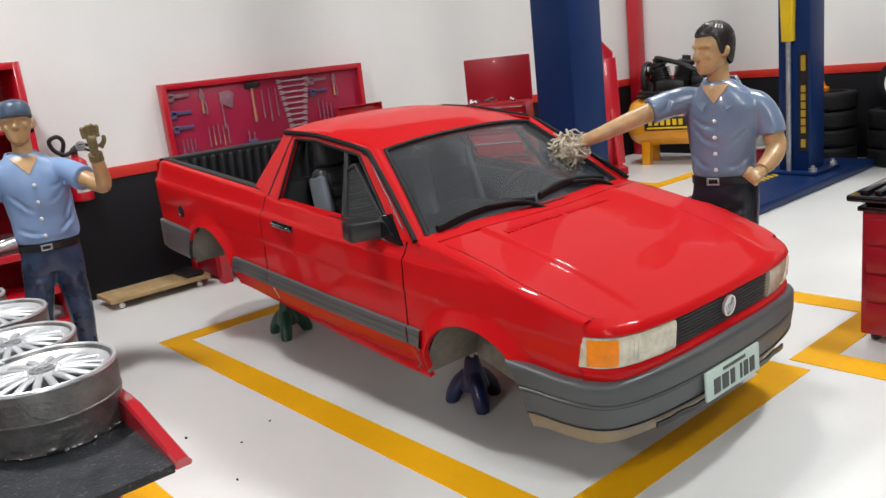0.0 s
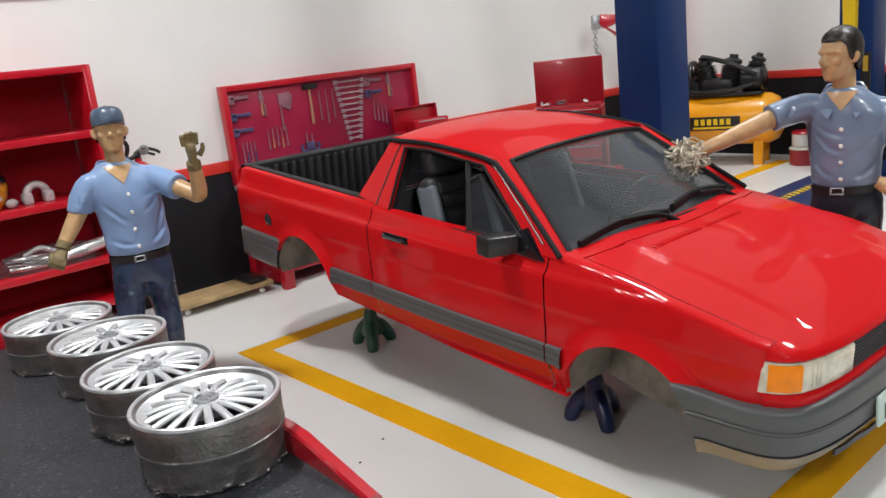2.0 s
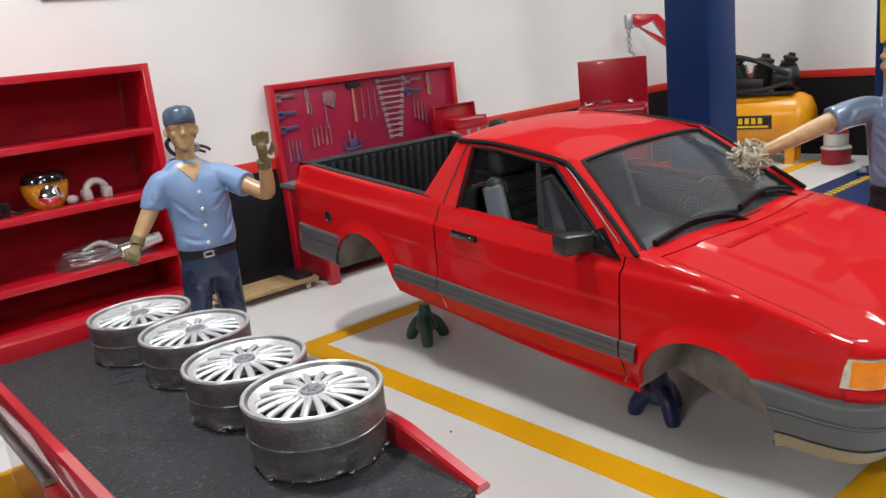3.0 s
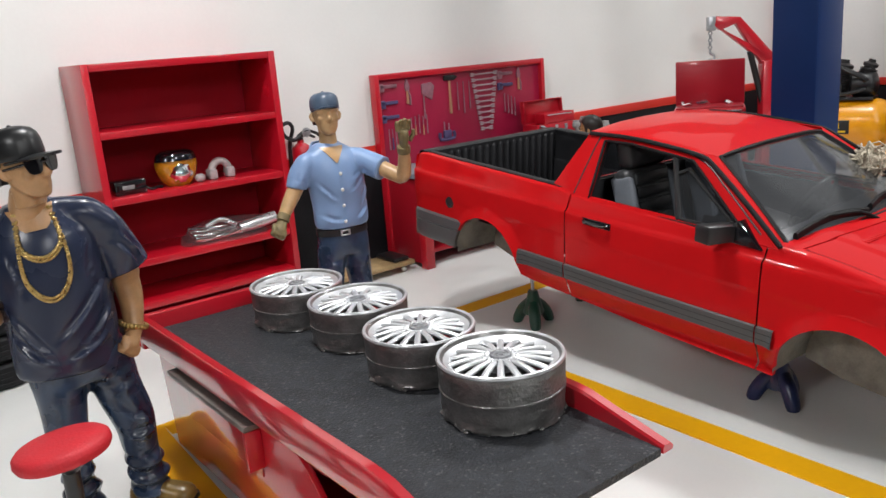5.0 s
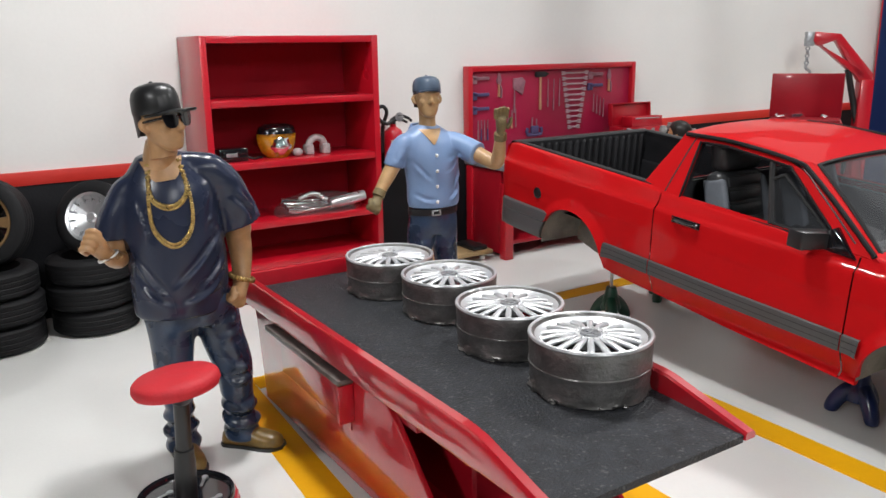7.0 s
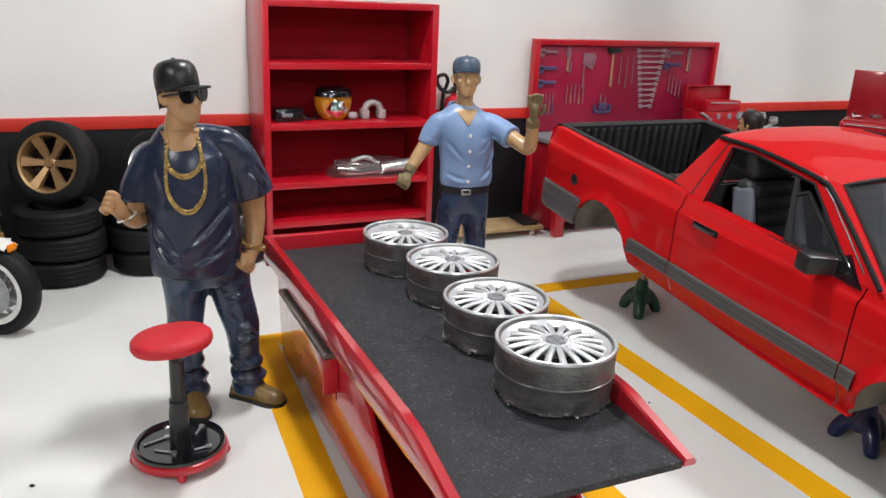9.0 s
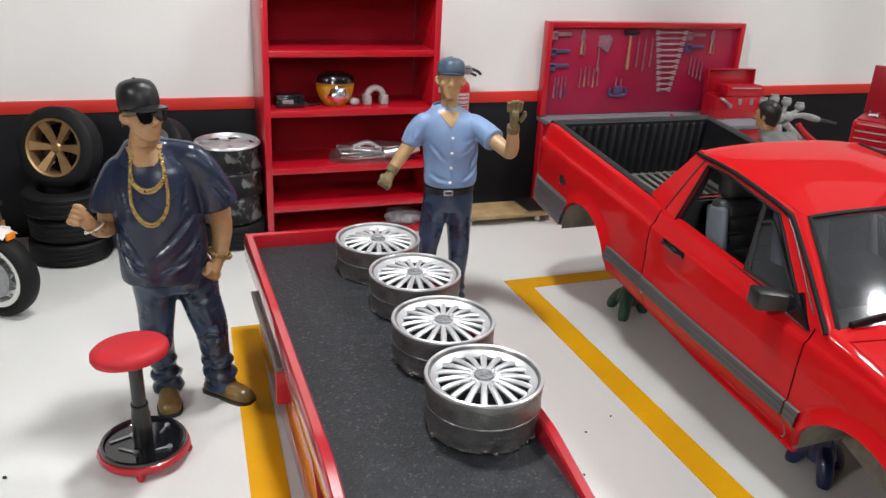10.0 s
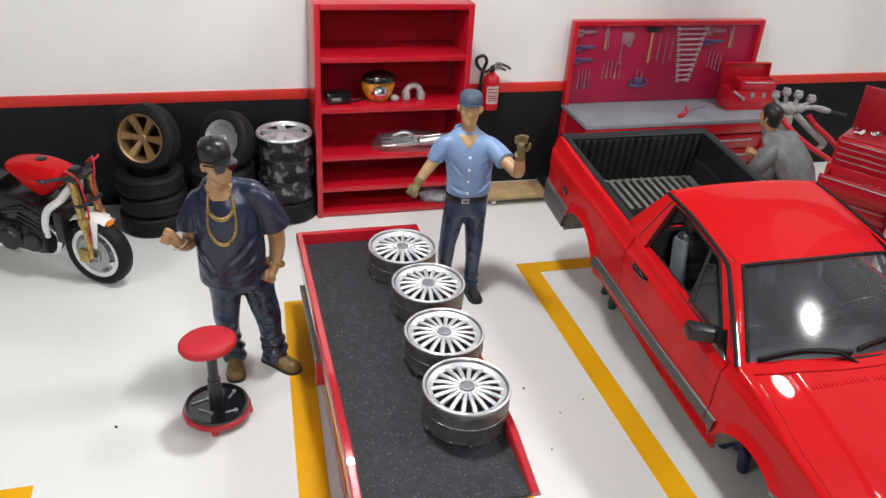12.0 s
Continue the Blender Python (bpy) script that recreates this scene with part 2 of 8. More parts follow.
def box(bm, x0, x1, y0, y1, z0, z1, bevel=0.0, m=None, index=0, seg=2):
    start = len(bm.faces)
    tmp = bmesh.new()
    bmesh.ops.create_cube(tmp, size=1)
    bmesh.ops.scale(tmp, vec=(x1 - x0, y1 - y0, z1 - z0), verts=tmp.verts)
    bmesh.ops.translate(tmp, vec=((x0 + x1) / 2, (y0 + y1) / 2, (z0 + z1) / 2), verts=tmp.verts)
    if bevel:
        bmesh.ops.bevel(tmp, geom=tmp.edges[:], offset=bevel, segments=seg, affect="EDGES", profile=0.5)
    merge(bm, tmp, m)
    mark(bm, start, index)


def merge(bm, tmp, m=None):
    """Adds tmp to bm, moved by m, and frees it."""
    if m is not None:
        bmesh.ops.transform(tmp, matrix=m, verts=tmp.verts)
    made = {}
    for v in tmp.verts:
        made[v] = bm.verts.new(v.co)
    for f in tmp.faces:
        nf = bm.faces.new([made[v] for v in f.verts])
        nf.material_index = f.material_index
    tmp.free()


def skin(bm, rows, closed=False, caps=False, index=0):
    """Quads over a grid of points; closed joins each row's end to its start."""
    vs = [[bm.verts.new(p) for p in r] for r in rows]
    n = len(rows[0])
    for a, b in zip(vs, vs[1:]):
        for i in range(n if closed else n - 1):
            j = (i + 1) % n
            try:
                f = bm.faces.new((a[i], a[j], b[j], b[i]))
                f.material_index = index
            except ValueError:
                pass
    if caps and closed:
        for r in (vs[0][::-1], vs[-1]):
            f = bm.faces.new(r)
            f.material_index = index
    return vs


def shell(bm, rows, thick, index=0):
    """A grid of points with thickness along its normals."""
    tmp = bmesh.new()
    skin(tmp, rows)
    bmesh.ops.recalc_face_normals(tmp, faces=tmp.faces)
    tmp.normal_update()
    bmesh.ops.solidify(tmp, geom=tmp.faces[:], thickness=thick)
    start = len(bm.faces)
    merge(bm, tmp)
    mark(bm, start, index)


def lathe(bm, prof, seg=32, m=None, index=0):
    """A turned form about z from (radius, height) pairs; ends with radius 0 close."""
    tmp = bmesh.new()
    rings = []
    for r, z in prof:
        if r < 1e-5:
            rings.append([tmp.verts.new((0, 0, z))])
        else:
            rings.append([tmp.verts.new((r * math.cos(2 * PI * i / seg), r * math.sin(2 * PI * i / seg), z)) for i in range(seg)])
    for a, b in zip(rings, rings[1:]):
        for i in range(seg):
            j = (i + 1) % seg
            if len(a) == 1 and len(b) == 1:
                continue
            if len(a) == 1:
                tmp.faces.new((a[0], b[j], b[i]))
            elif len(b) == 1:
                tmp.faces.new((a[i], a[j], b[0]))
            else:
                tmp.faces.new((a[i], a[j], b[j], b[i]))
    start = len(bm.faces)
    merge(bm, tmp, m)
    mark(bm, start, index)


def curve(pts, n):
    """Catmull-Rom through the points (tuples of any length), n steps a span."""
    pts = [np.array(p, float) for p in pts]
    ext = [2 * pts[0] - pts[1]] + pts + [2 * pts[-1] - pts[-2]]
    out = []
    for i in range(1, len(ext) - 2):
        a, b, c, d = ext[i - 1:i + 3]
        for k in range(n):
            t = k / n
            out.append(0.5 * (2 * b + (c - a) * t + (2 * a - 5 * b + 4 * c - d) * t * t + (3 * b - a - 3 * c + d) * t ** 3))
    out.append(pts[-1])
    return out


def tube(bm, pts, r, seg=10, n=4, index=0, flat=1.0, caps=True):
    """A round bar through points (x, y, z[, radius]); flat squeezes its second axis."""
    pts = [(*p, r) if len(p) == 3 else p for p in pts]
    path = curve(pts, n) if n > 1 else [np.array(p, float) for p in pts]
    rows, ref = [], None
    for i, p in enumerate(path):
        d = path[min(i + 1, len(path) - 1)][:3] - path[max(i - 1, 0)][:3]
        d = Vector(d).normalized() if np.linalg.norm(d) > 1e-9 else Vector((0, 0, 1))
        if ref is None:
            ref = d.cross(Vector((0, 0, 1)))
            if ref.length < 0.2:
                ref = d.cross(Vector((1, 0, 0)))
        ref = (ref - d * ref.dot(d)).normalized()
        up = d.cross(ref)
        c, rad = Vector(p[:3]), float(max(1e-4, p[3]))
        rows.append([c + rad * (math.cos(2 * PI * k / seg) * ref + flat * math.sin(2 * PI * k / seg) * up) for k in range(seg)])
    skin(bm, rows, closed=True, caps=caps, index=index)


def rod(bm, a, b, r, seg=12, index=0, r2=None):
    tube(bm, [(*a, r), (*b, r if r2 is None else r2)], r, seg, 1, index)


def loft(bm, rings, seg=24, n=4, index=0, fold=0.0, freq=7.0, power=2.0, caps=True):
    """Level rings (x, y, z, rx, ry): a body grown through them, with folds of the given depth."""
    rows = []
    for x, y, z, rx, ry in curve(rings, n):
        row = []
        for k in range(seg):
            a = 2 * PI * k / seg
            ca, sa = math.cos(a), math.sin(a)
            q = (abs(ca) ** power + abs(sa) ** power) ** (-1 / power)
            w = 1 + (fold * noise.noise((ca * freq * 0.35, sa * freq * 0.35 + x * 5, z * freq)) / max(rx, 0.02) if fold else 0)
            row.append((x + rx * q * ca * w, y + ry * q * sa * w, z))
        rows.append(row)
    skin(bm, rows, closed=True, caps=caps, index=index)


def ball(bm, x, y, z, rx, ry=None, rz=None, seg=16, index=0, m=None):
    ry, rz = ry or rx, rz or rx
    tmp = bmesh.new()
    bmesh.ops.create_uvsphere(tmp, u_segments=seg, v_segments=max(6, seg // 2), radius=1)
    mm = Matrix.Translation((x, y, z)) @ (m or Matrix()) @ Matrix.Diagonal((rx, ry, rz, 1))
    start = len(bm.faces)
    merge(bm, tmp, mm)
    mark(bm, start, index)


def plate(bm, pts, axis, a, b, index=0, bevel=0.0):
    """A flat outline of (u, v) pairs given thickness from a to b along an axis ('x': u, v are y, z; 'y': x, z; 'z': x, y)."""
    def put(u, v, w):
        return {"x": (w, u, v), "y": (u, w, v), "z": (u, v, w)}[axis]
    tmp = bmesh.new()
    lo = [tmp.verts.new(put(u, v, a)) for u, v in pts]
    hi = [tmp.verts.new(put(u, v, b)) for u, v in pts]
    n = len(pts)
    tmp.faces.new(lo[::-1])
    tmp.faces.new(hi)
    for i in range(n):
        tmp.faces.new((lo[i], lo[(i + 1) % n], hi[(i + 1) % n], hi[i]))
    bmesh.ops.recalc_face_normals(tmp, faces=tmp.faces)
    if bevel:
        bmesh.ops.bevel(tmp, geom=tmp.edges[:], offset=bevel, segments=2, affect="EDGES", profile=0.5)
    start = len(bm.faces)
    merge(bm, tmp)
    mark(bm, start, index)


def lerp(x, table):
    return float(np.interp(x, [a for a, _ in table], [b for _, b in table]))


def setting(name, bm, material, label, category):
    return tagged(part(name, bm, material), label, category, "", "structure")


# ---- the room ----
WALL_Y, WALL_X, LEFT_X, FRONT_Y = 7.62, 10.66, -6.0, -4.5

bm = bmesh.new()
box(bm, LEFT_X - 0.2, WALL_X + 0.2, FRONT_Y - 0.2, WALL_Y + 0.2, -0.15, 0)
setting("floor", bm, FLOOR, "off-white painted smooth workshop floor with faint scuffs", "floor")
WALL_H = 4.0
bm = bmesh.new()
box(bm, LEFT_X, WALL_X, WALL_Y, WALL_Y + 0.2, 0, WALL_H)
setting("wall_north", bm, WHITE_WALL, "white painted back wall above a black dado", "wall")
bm = bmesh.new()
box(bm, WALL_X, WALL_X + 0.2, FRONT_Y, WALL_Y + 0.2, 0, WALL_H)
setting("wall_east", bm, WHITE_WALL, "white painted side wall above a black dado", "wall")
# unseen plain shell, added round the model to close it off and dim reflections
RX0, RX1, RY0, RY1, RZ0, RZ1 = -30, 36, -32, 32, -0.16, 34
for name, dims in (
    ("room_floor", (RX0, RX1, RY0, RY1, RZ0 - 0.4, RZ0)), ("room_ceiling", (RX0, RX1, RY0, RY1, RZ1, RZ1 + 0.4)),
    ("room_wall_north", (RX0, RX1, RY1, RY1 + 0.4, RZ0, RZ1)), ("room_wall_south", (RX0, RX1, RY0 - 0.4, RY0, RZ0, RZ1)),
    ("room_wall_east", (RX1, RX1 + 0.4, RY0, RY1, RZ0, RZ1)), ("room_wall_west", (RX0 - 0.4, RX0, RY0, RY1, RZ0, RZ1)),
):
    bm = bmesh.new()
    box(bm, *dims)
    setting(name, bm, PLASTER, "plain grey side of an unseen room shell added around the model", "room shell")
bm = bmesh.new()
box(bm, LEFT_X, WALL_X - 0.02, WALL_Y - 0.02, WALL_Y - 0.001, 0, 1.06, 0.003)
setting("dado_north", bm, BLACK_WALL, "matt black painted lower part of the back wall", "wall panel")
bm = bmesh.new()
box(bm, WALL_X - 0.02, WALL_X - 0.001, FRONT_Y, WALL_Y, 0, 1.06, 0.003)
setting("dado_east", bm, BLACK_WALL, "matt black painted lower part of the side wall", "wall panel")
bm = bmesh.new()
box(bm, LEFT_X, WALL_X - 0.03, WALL_Y - 0.03, WALL_Y - 0.001, 1.062, 1.165, 0.004)
setting("trim_north", bm, RED_STRIPE, "bright red stripe along the back wall", "wall stripe")
bm = bmesh.new()
box(bm, WALL_X - 0.03, WALL_X - 0.001, FRONT_Y, WALL_Y, 1.062, 1.165, 0.004)
setting("trim_east", bm, RED_STRIPE, "bright red stripe along the side wall", "wall stripe")
bm = bmesh.new()
box(bm, WALL_X - 0.22, WALL_X - 0.04, WALL_Y - 0.22, WALL_Y - 0.04, 0, WALL_H - 0.05, 0.02)
setting("corner_post", bm, RED, "red painted post in the room's corner", "post")


bm = bmesh.new()
box(bm, 1.35, 1.95, WALL_Y - 0.03, WALL_Y - 0.001, 2.69, 3.05, 0.006)
setting("wall_sign", bm, BLACK, "small dark framed sign high on the white wall", "sign")


def floor_line(x0, x1, y0, y1):
    b = bmesh.new()
    box(b, x0, x1, y0, y1, 0.0, 0.004)
    tagged(part("floor_marking", b, YELLOW), "yellow painted bay line on the white floor", "floor marking", "yellow bay lines", "structure")


for line in (
    (2.055, 2.24, 1.90, 5.80), (2.24, 4.06, 5.63, 5.80), (2.24, 4.06, 1.90, 2.09), (3.88, 4.06, 2.09, 5.63),
    (0.06, 0.9, 5.35, 5.53), (1.02, 1.20, 1.4, 3.75),
    (4.135, 5.25, 1.87, 2.05), (4.135, 4.34, 0.3, 1.87), (5.05, 5.25, 2.05, 5.80), (5.25, 10.2, 5.62, 5.80), (8.30, 8.45, 5.80, 6.6),
    (-3.4, -1.80, 3.58, 3.77), (-1.99, -1.80, 1.2, 3.58),
):
    floor_line(*line)
# the bay line beside the ramp runs a little askew
b = bmesh.new()
plate(b, [(-0.13, 5.53), (0.06, 5.53), (-0.165, 0.9), (-0.355, 0.9)], "z", 0.0, 0.004)
tagged(part("floor_marking", b, YELLOW), "yellow painted bay line on the white floor", "floor marking", "yellow bay lines", "structure")


# ---- the pickup, its nose towards -y: x across, y along, z up in its own frame ----
TRUCK = thing("pickup_truck", at(3.06, 1.72, 0, 4.9), "glossy red compact pickup with wheels removed, raised on stands", "pickup truck")

FRONT_ARCH, REAR_ARCH = (0.85, 0.29, 0.337), (3.28, 0.33, 0.322)
SIDE = [(0.245, 0.776), (0.252, 0.792), (0.262, 0.797), (0.274, 0.795), (0.284, 0.782), (0.298, 0.774), (0.324, 0.783), (0.415, 0.824), (0.42, 0.827), (0.52, 0.836), (0.688, 0.8438), (0.700, 0.8468), (0.835, 0.849), (0.852, 0.847), (0.866, 0.826), (0.93, 0.804), (1.0, 0.79)]
PLAN = [(0.0, 0.80), (0.26, 0.86), (0.30, 0.886), (0.33, 0.903), (0.38, 0.919), (0.6, 0.945), (1.2, 0.975), (2.0, 1.0), (3.6, 1.0), (4.0, 0.99), (4.09, 0.975), (4.14, 0.94)]
TOP = [(0.10, 0.708), (0.2, 0.738), (0.3, 0.764), (0.45, 0.803), (0.6, 0.838), (1.0, 0.898), (1.2, 0.918), (1.3, 0.922), (2.45, 0.928), (2.70, 0.950), (4.03, 0.972), (4.14, 0.952)]


def top_height(l):
    """Height of the body side's top edge, its corners eased along the hood."""
    if l > 1.22:
        return lerp(l, TOP)
    return sum(lerp(l + d, TOP) for d in np.linspace(-0.10, 0.10, 9)) / 9


def arch_height(l):
    for c, h, r in (FRONT_ARCH, REAR_ARCH):
        if abs(l - c) < r:
            return h + math.sqrt(r * r - (l - c) ** 2)
    return 0.0


def low(l):
    if l <= FRONT_ARCH[0] - 0.2:
        base = 0.535
    elif l >= REAR_ARCH[0] + 0.24:
        base = 0.50
    else:
        base = lerp(l, [(1.19, 0.258), (2.96, 0.300)])
    return max(base, arch_height(l))


def half(l, h):
    w = lerp(h, SIDE) * lerp(l, PLAN)
    for c, z, r in (FRONT_ARCH, REAR_ARCH):
        d = math.hypot(l - c, max(0.0, h - z)) - r
        if -0.02 < d < 0.075 and h > z:
            w += 0.034 * max(0.0, 1 - max(0, d) / 0.075) ** 1.2
    return w


def inset(l, sign):
    """The load bed is a little narrower on its far side."""
    return lerp(l, [(2.60, 0.0), (2.78, 0.135)]) if sign > 0 else 0.0


def side_panel(name, l0, l1, sign, label="", top_roll=True):
    cuts = {l0, l1}
    for c, h, r in (FRONT_ARCH, REAR_ARCH):
        cuts |= {c + r * math.cos(a) for a in np.linspace(0.02, PI - 0.02, 33) if l0 < c + r * math.cos(a) < l1}
    cuts |= {l for l in np.arange(l0, l1, 0.05)}
    cuts = sorted(cuts)
    cuts = [c for i, c in enumerate(cuts) if i == 0 or c - cuts[i - 1] > 0.004]
    cuts[-1] = l1
    levels = [0, 0.02, 0.04, 0.065, 0.095, 0.13, 0.18, 0.26, 0.38, 0.5, 0.62, 0.75, 0.88, 1.0]
    b = bmesh.new()
    rows = []
    for l in cuts:
        lo, hi = low(l), top_height(l)
        crease = [0.835, 0.85, 0.862, 0.872] if hi > 0.89 else [hi - 0.05, hi - 0.035, hi - 0.025, hi - 0.018]
        hs = [lo + (0.676 - lo) * k for k in levels] + [0.687, 0.701, 0.712]
        hs += [0.712 + (crease[0] - 0.712) * k for k in (0.25, 0.5, 0.75)] + crease + [(crease[3] + hi) / 2, hi]
        row = [(sign * (half(l, h) - inset(l, sign)), l, h) for h in hs]
        row.insert(0, (sign * (half(l, lo) - inset(l, sign) - 0.03), l, lo + 0.001))
        if top_roll:
            w = half(l, hi) - inset(l, sign)
            row += [(sign * (w - 0.006), l, hi + 0.009), (sign * (w - 0.018), l, hi + 0.015), (sign * (w - 0.06), l, hi + 0.018)]
        rows.append(row)
    skin(b, rows)
    return part(name, b, CAR_RED, TRUCK, label, angle=50)


for sign in (-1, 1):
    side_panel("front_fender", 0.30, 1.284, sign)
    side_panel("door", 1.292, 2.556, sign, "red door with a black handle and open window")
    side_panel("rear_quarter", 2.564, 4.135, sign)

# grey side moulding with dark pin lines
for sign in (-1, 1):
    for l0, l1 in ((1.195, 1.284), (1.292, 2.556), (2.564, 2.955)):
        b = bmesh.new()
        ls = np.linspace(l0, l1, 12)
        prof = [(0.418, 0.002), (0.422, 0.016), (0.47, 0.018), (0.472, 0.018), (0.512, 0.016), (0.518, 0.002)]
        skin(b, [[(sign * (half(l, h) + d), l, h) for h, d in prof] for l in ls])
        strip = part("side_moulding", b, GREY, TRUCK, "grey plastic side moulding")
        b = bmesh.new()
        for h in (0.452, 0.486):
            skin(b, [[(sign * (half(l, h + e) + 0.0190), l, h + e) for e in (-0.0022, 0.0022)] for l in ls])
        part("pin_line", b, BLACK, strip)

# hood and nose
NOSE = [(0.0, 0.125), (0.3, 0.130), (0.45, 0.142), (0.58, 0.164), (0.66, 0.190), (0.71, 0.226), (0.735, 0.262), (0.750, 0.295), (0.775, 0.345)]


def nose(w):
    return lerp(abs(w), NOSE)


def hood_height(w, l):
    edge = half(l, top_height(l)) - 0.055
    u = min(1.0, abs(w) / edge)
    k = max(0.0, min(1.0, (0.515 - abs(w)) / 0.022))
    bulge = 0.011 * k * k * (3 - 2 * k) * lerp(l, [(0.16, 0.0), (0.34, 1.0), (1.2, 1.0)])
    return top_height(l) + 0.018 + lerp(l, [(0.1, 0.014), (0.3, 0.018), (0.6, 0.020), (1.2, 0.026)]) * (1 - u ** 4) + bulge


def screen_base(w):
    return 1.13 + 0.08 * (abs(w) / 0.71) ** 2


b = bmesh.new()
rows = []
for i in range(97):
    s = -1 + 2 * i / 96
    row = []
    for k in range(26):
        t = (k / 25) ** 1.25
        w = 0.715 * s
        l = nose(w) + 0.060 + (screen_base(w) - 0.075 - nose(w) - 0.060) * t
        w = (half(l, top_height(l)) - 0.0625) * s
        row.append((w, l, hood_height(w, l)))
    w = 0.750 * s
    n0 = nose(w)
    z0 = row[0][2]
    row = [(w, n0 + 0.014, 0.722), (w, n0 + 0.003, 0.726), (w, n0, 0.731), (w, n0 + 0.003, 0.737), (w * 0.999, n0 + 0.012, 0.737 + (z0 - 0.737) * 0.38), (w * 0.997, n0 + 0.030, 0.737 + (z0 - 0.737) * 0.72)] + row
    rows.append(row)
skin(b, rows)
hood = part("hood", b, CAR_RED, TRUCK, "smooth red hood with vent slots")
# embossed vent slots in two rows at the hood's rear
b = bmesh.new()
for row_l, count, start in ((0.985, 15, -0.45), (0.985, 13, -0.03)):
    for i in range(count):
        b = bmesh.new()
        w = start + i * 0.026
        z = hood_height(w, row_l)
        box(b, w - 0.005, w + 0.005, row_l - 0.022, row_l + 0.022, z - 0.004, z + 0.0035, 0.002, seg=1)
        part("vent_slot", b, CAR_RED, hood)
# cowl between hood and windscreen
b = bmesh.new()
rows = []
for i in range(25):
    w = -0.75 + 1.5 * i / 24
    a, c = screen_base(w) - 0.068, screen_base(w) + 0.03
    rows.append([(w, a, hood_height(w, a) - 0.012), (w, a + 0.004, hood_height(w, a) - 0.001), (w, (a + c) / 2, hood_height(w, a) + 0.003), (w, c, hood_height(w, a) + 0.006)])
skin(b, rows)
part("cowl", b, CAR_RED, TRUCK)
# front panel: recess behind lamps and grille, and red valance above the bumper
b = bmesh.new()
rows = []
for i in range(41):
    w = -0.754 + 1.508 * i / 40
    n0 = nose(w)
    rows.append([(w, n0 + 0.03, 0.735), (w, n0 + 0.035, 0.72), (w, n0 + 0.035, 0.598), (w, n0 + 0.002, 0.590), (w, n0 - 0.006, 0.582), (w, n0 - 0.006, 0.545), (w, n0 + 0.02, 0.52)])
skin(b, rows)
part("front_panel", b, CAR_RED, TRUCK)


def band(b, w0, w1, h0, h1, depth, n=10, index=0):
    """A rounded slab that follows the nose."""
    ws = np.linspace(w0, w1, n)
    prof = [(h0, 0.03), (h0 + 0.004, 0.006), (h0 + 0.014, 0.0), (h1 - 0.014, 0.0), (h1 - 0.004, 0.006), (h1, 0.03)]
    rows = [[(w, nose(w) + depth + d, h) for h, d in prof] for w in ws]
    vs = skin(b, rows, index=index)
    for r in (vs[0], vs[-1]):
        f = b.faces.new(r)
        f.material_index = index


grille_b = bmesh.new()
skin(grille_b, [[(w, nose(w) + 0.030, h) for h in (0.594, 0.724)] for w in np.linspace(-0.365, 0.365, 12)])
grille = part("grille", grille_b, BLACK, TRUCK, "dark grey slatted grille")
for k in range(8):
    b = bmesh.new()
    h = 0.600 + k * 0.0152
    skin(b, [[(w, nose(w) + 0.028, h), (w, nose(w) + 0.010, h + 0.001), (w, nose(w) + 0.008, h + 0.006), (w, nose(w) + 0.028, h + 0.010)] for w in np.linspace(-0.355, 0.355, 12)])
    part("slat", b, GREY, grille)
b = bmesh.new()
m = Matrix.Translation((0, 0.130, 0.672)) @ pose(0, 0, 0, 90)
lathe(b, [(0.0, 0.004), (0.037, 0.004), (0.038, 0.012), (0.046, 0.012), (0.047, 0.0), (0.0, 0.0)], 28, m)
for x0, x1 in ((-0.030, -0.012), (0.030, 0.012), (-0.012, 0.0), (0.012, 0.0)):
    rod(b, (x0, 0.122, 0.692 if abs(x0) > 0.02 else 0.650), (x1, 0.122, 0.650 if abs(x0) > 0.02 else 0.676), 0.004, 6)
part("badge", b, SILVER, grille, "round silver badge")
for sign in (-1, 1):
    b = bmesh.new()
    band(b, sign * 0.375, sign * 0.752, 0.592, 0.723, 0.0, 20)
    lampob = part("headlight", b, LENS, TRUCK, "milky headlight lens")
    b = bmesh.new()
    for k in range(3):
        w = sign * (0.585 + k * 0.020)
        skin(b, [[(w - 0.002, nose(w) - 0.001, h), (w + 0.002, nose(w) - 0.001, h)] for h in (0.612, 0.705)])
    part("lens_rib", b, LENS, lampob)
    b = bmesh.new()
    band(b, sign * 0.672, sign * 0.747, 0.600, 0.716, -0.006)
    part("turn_signal", b, ORANGE, TRUCK, "amber indicator lens")


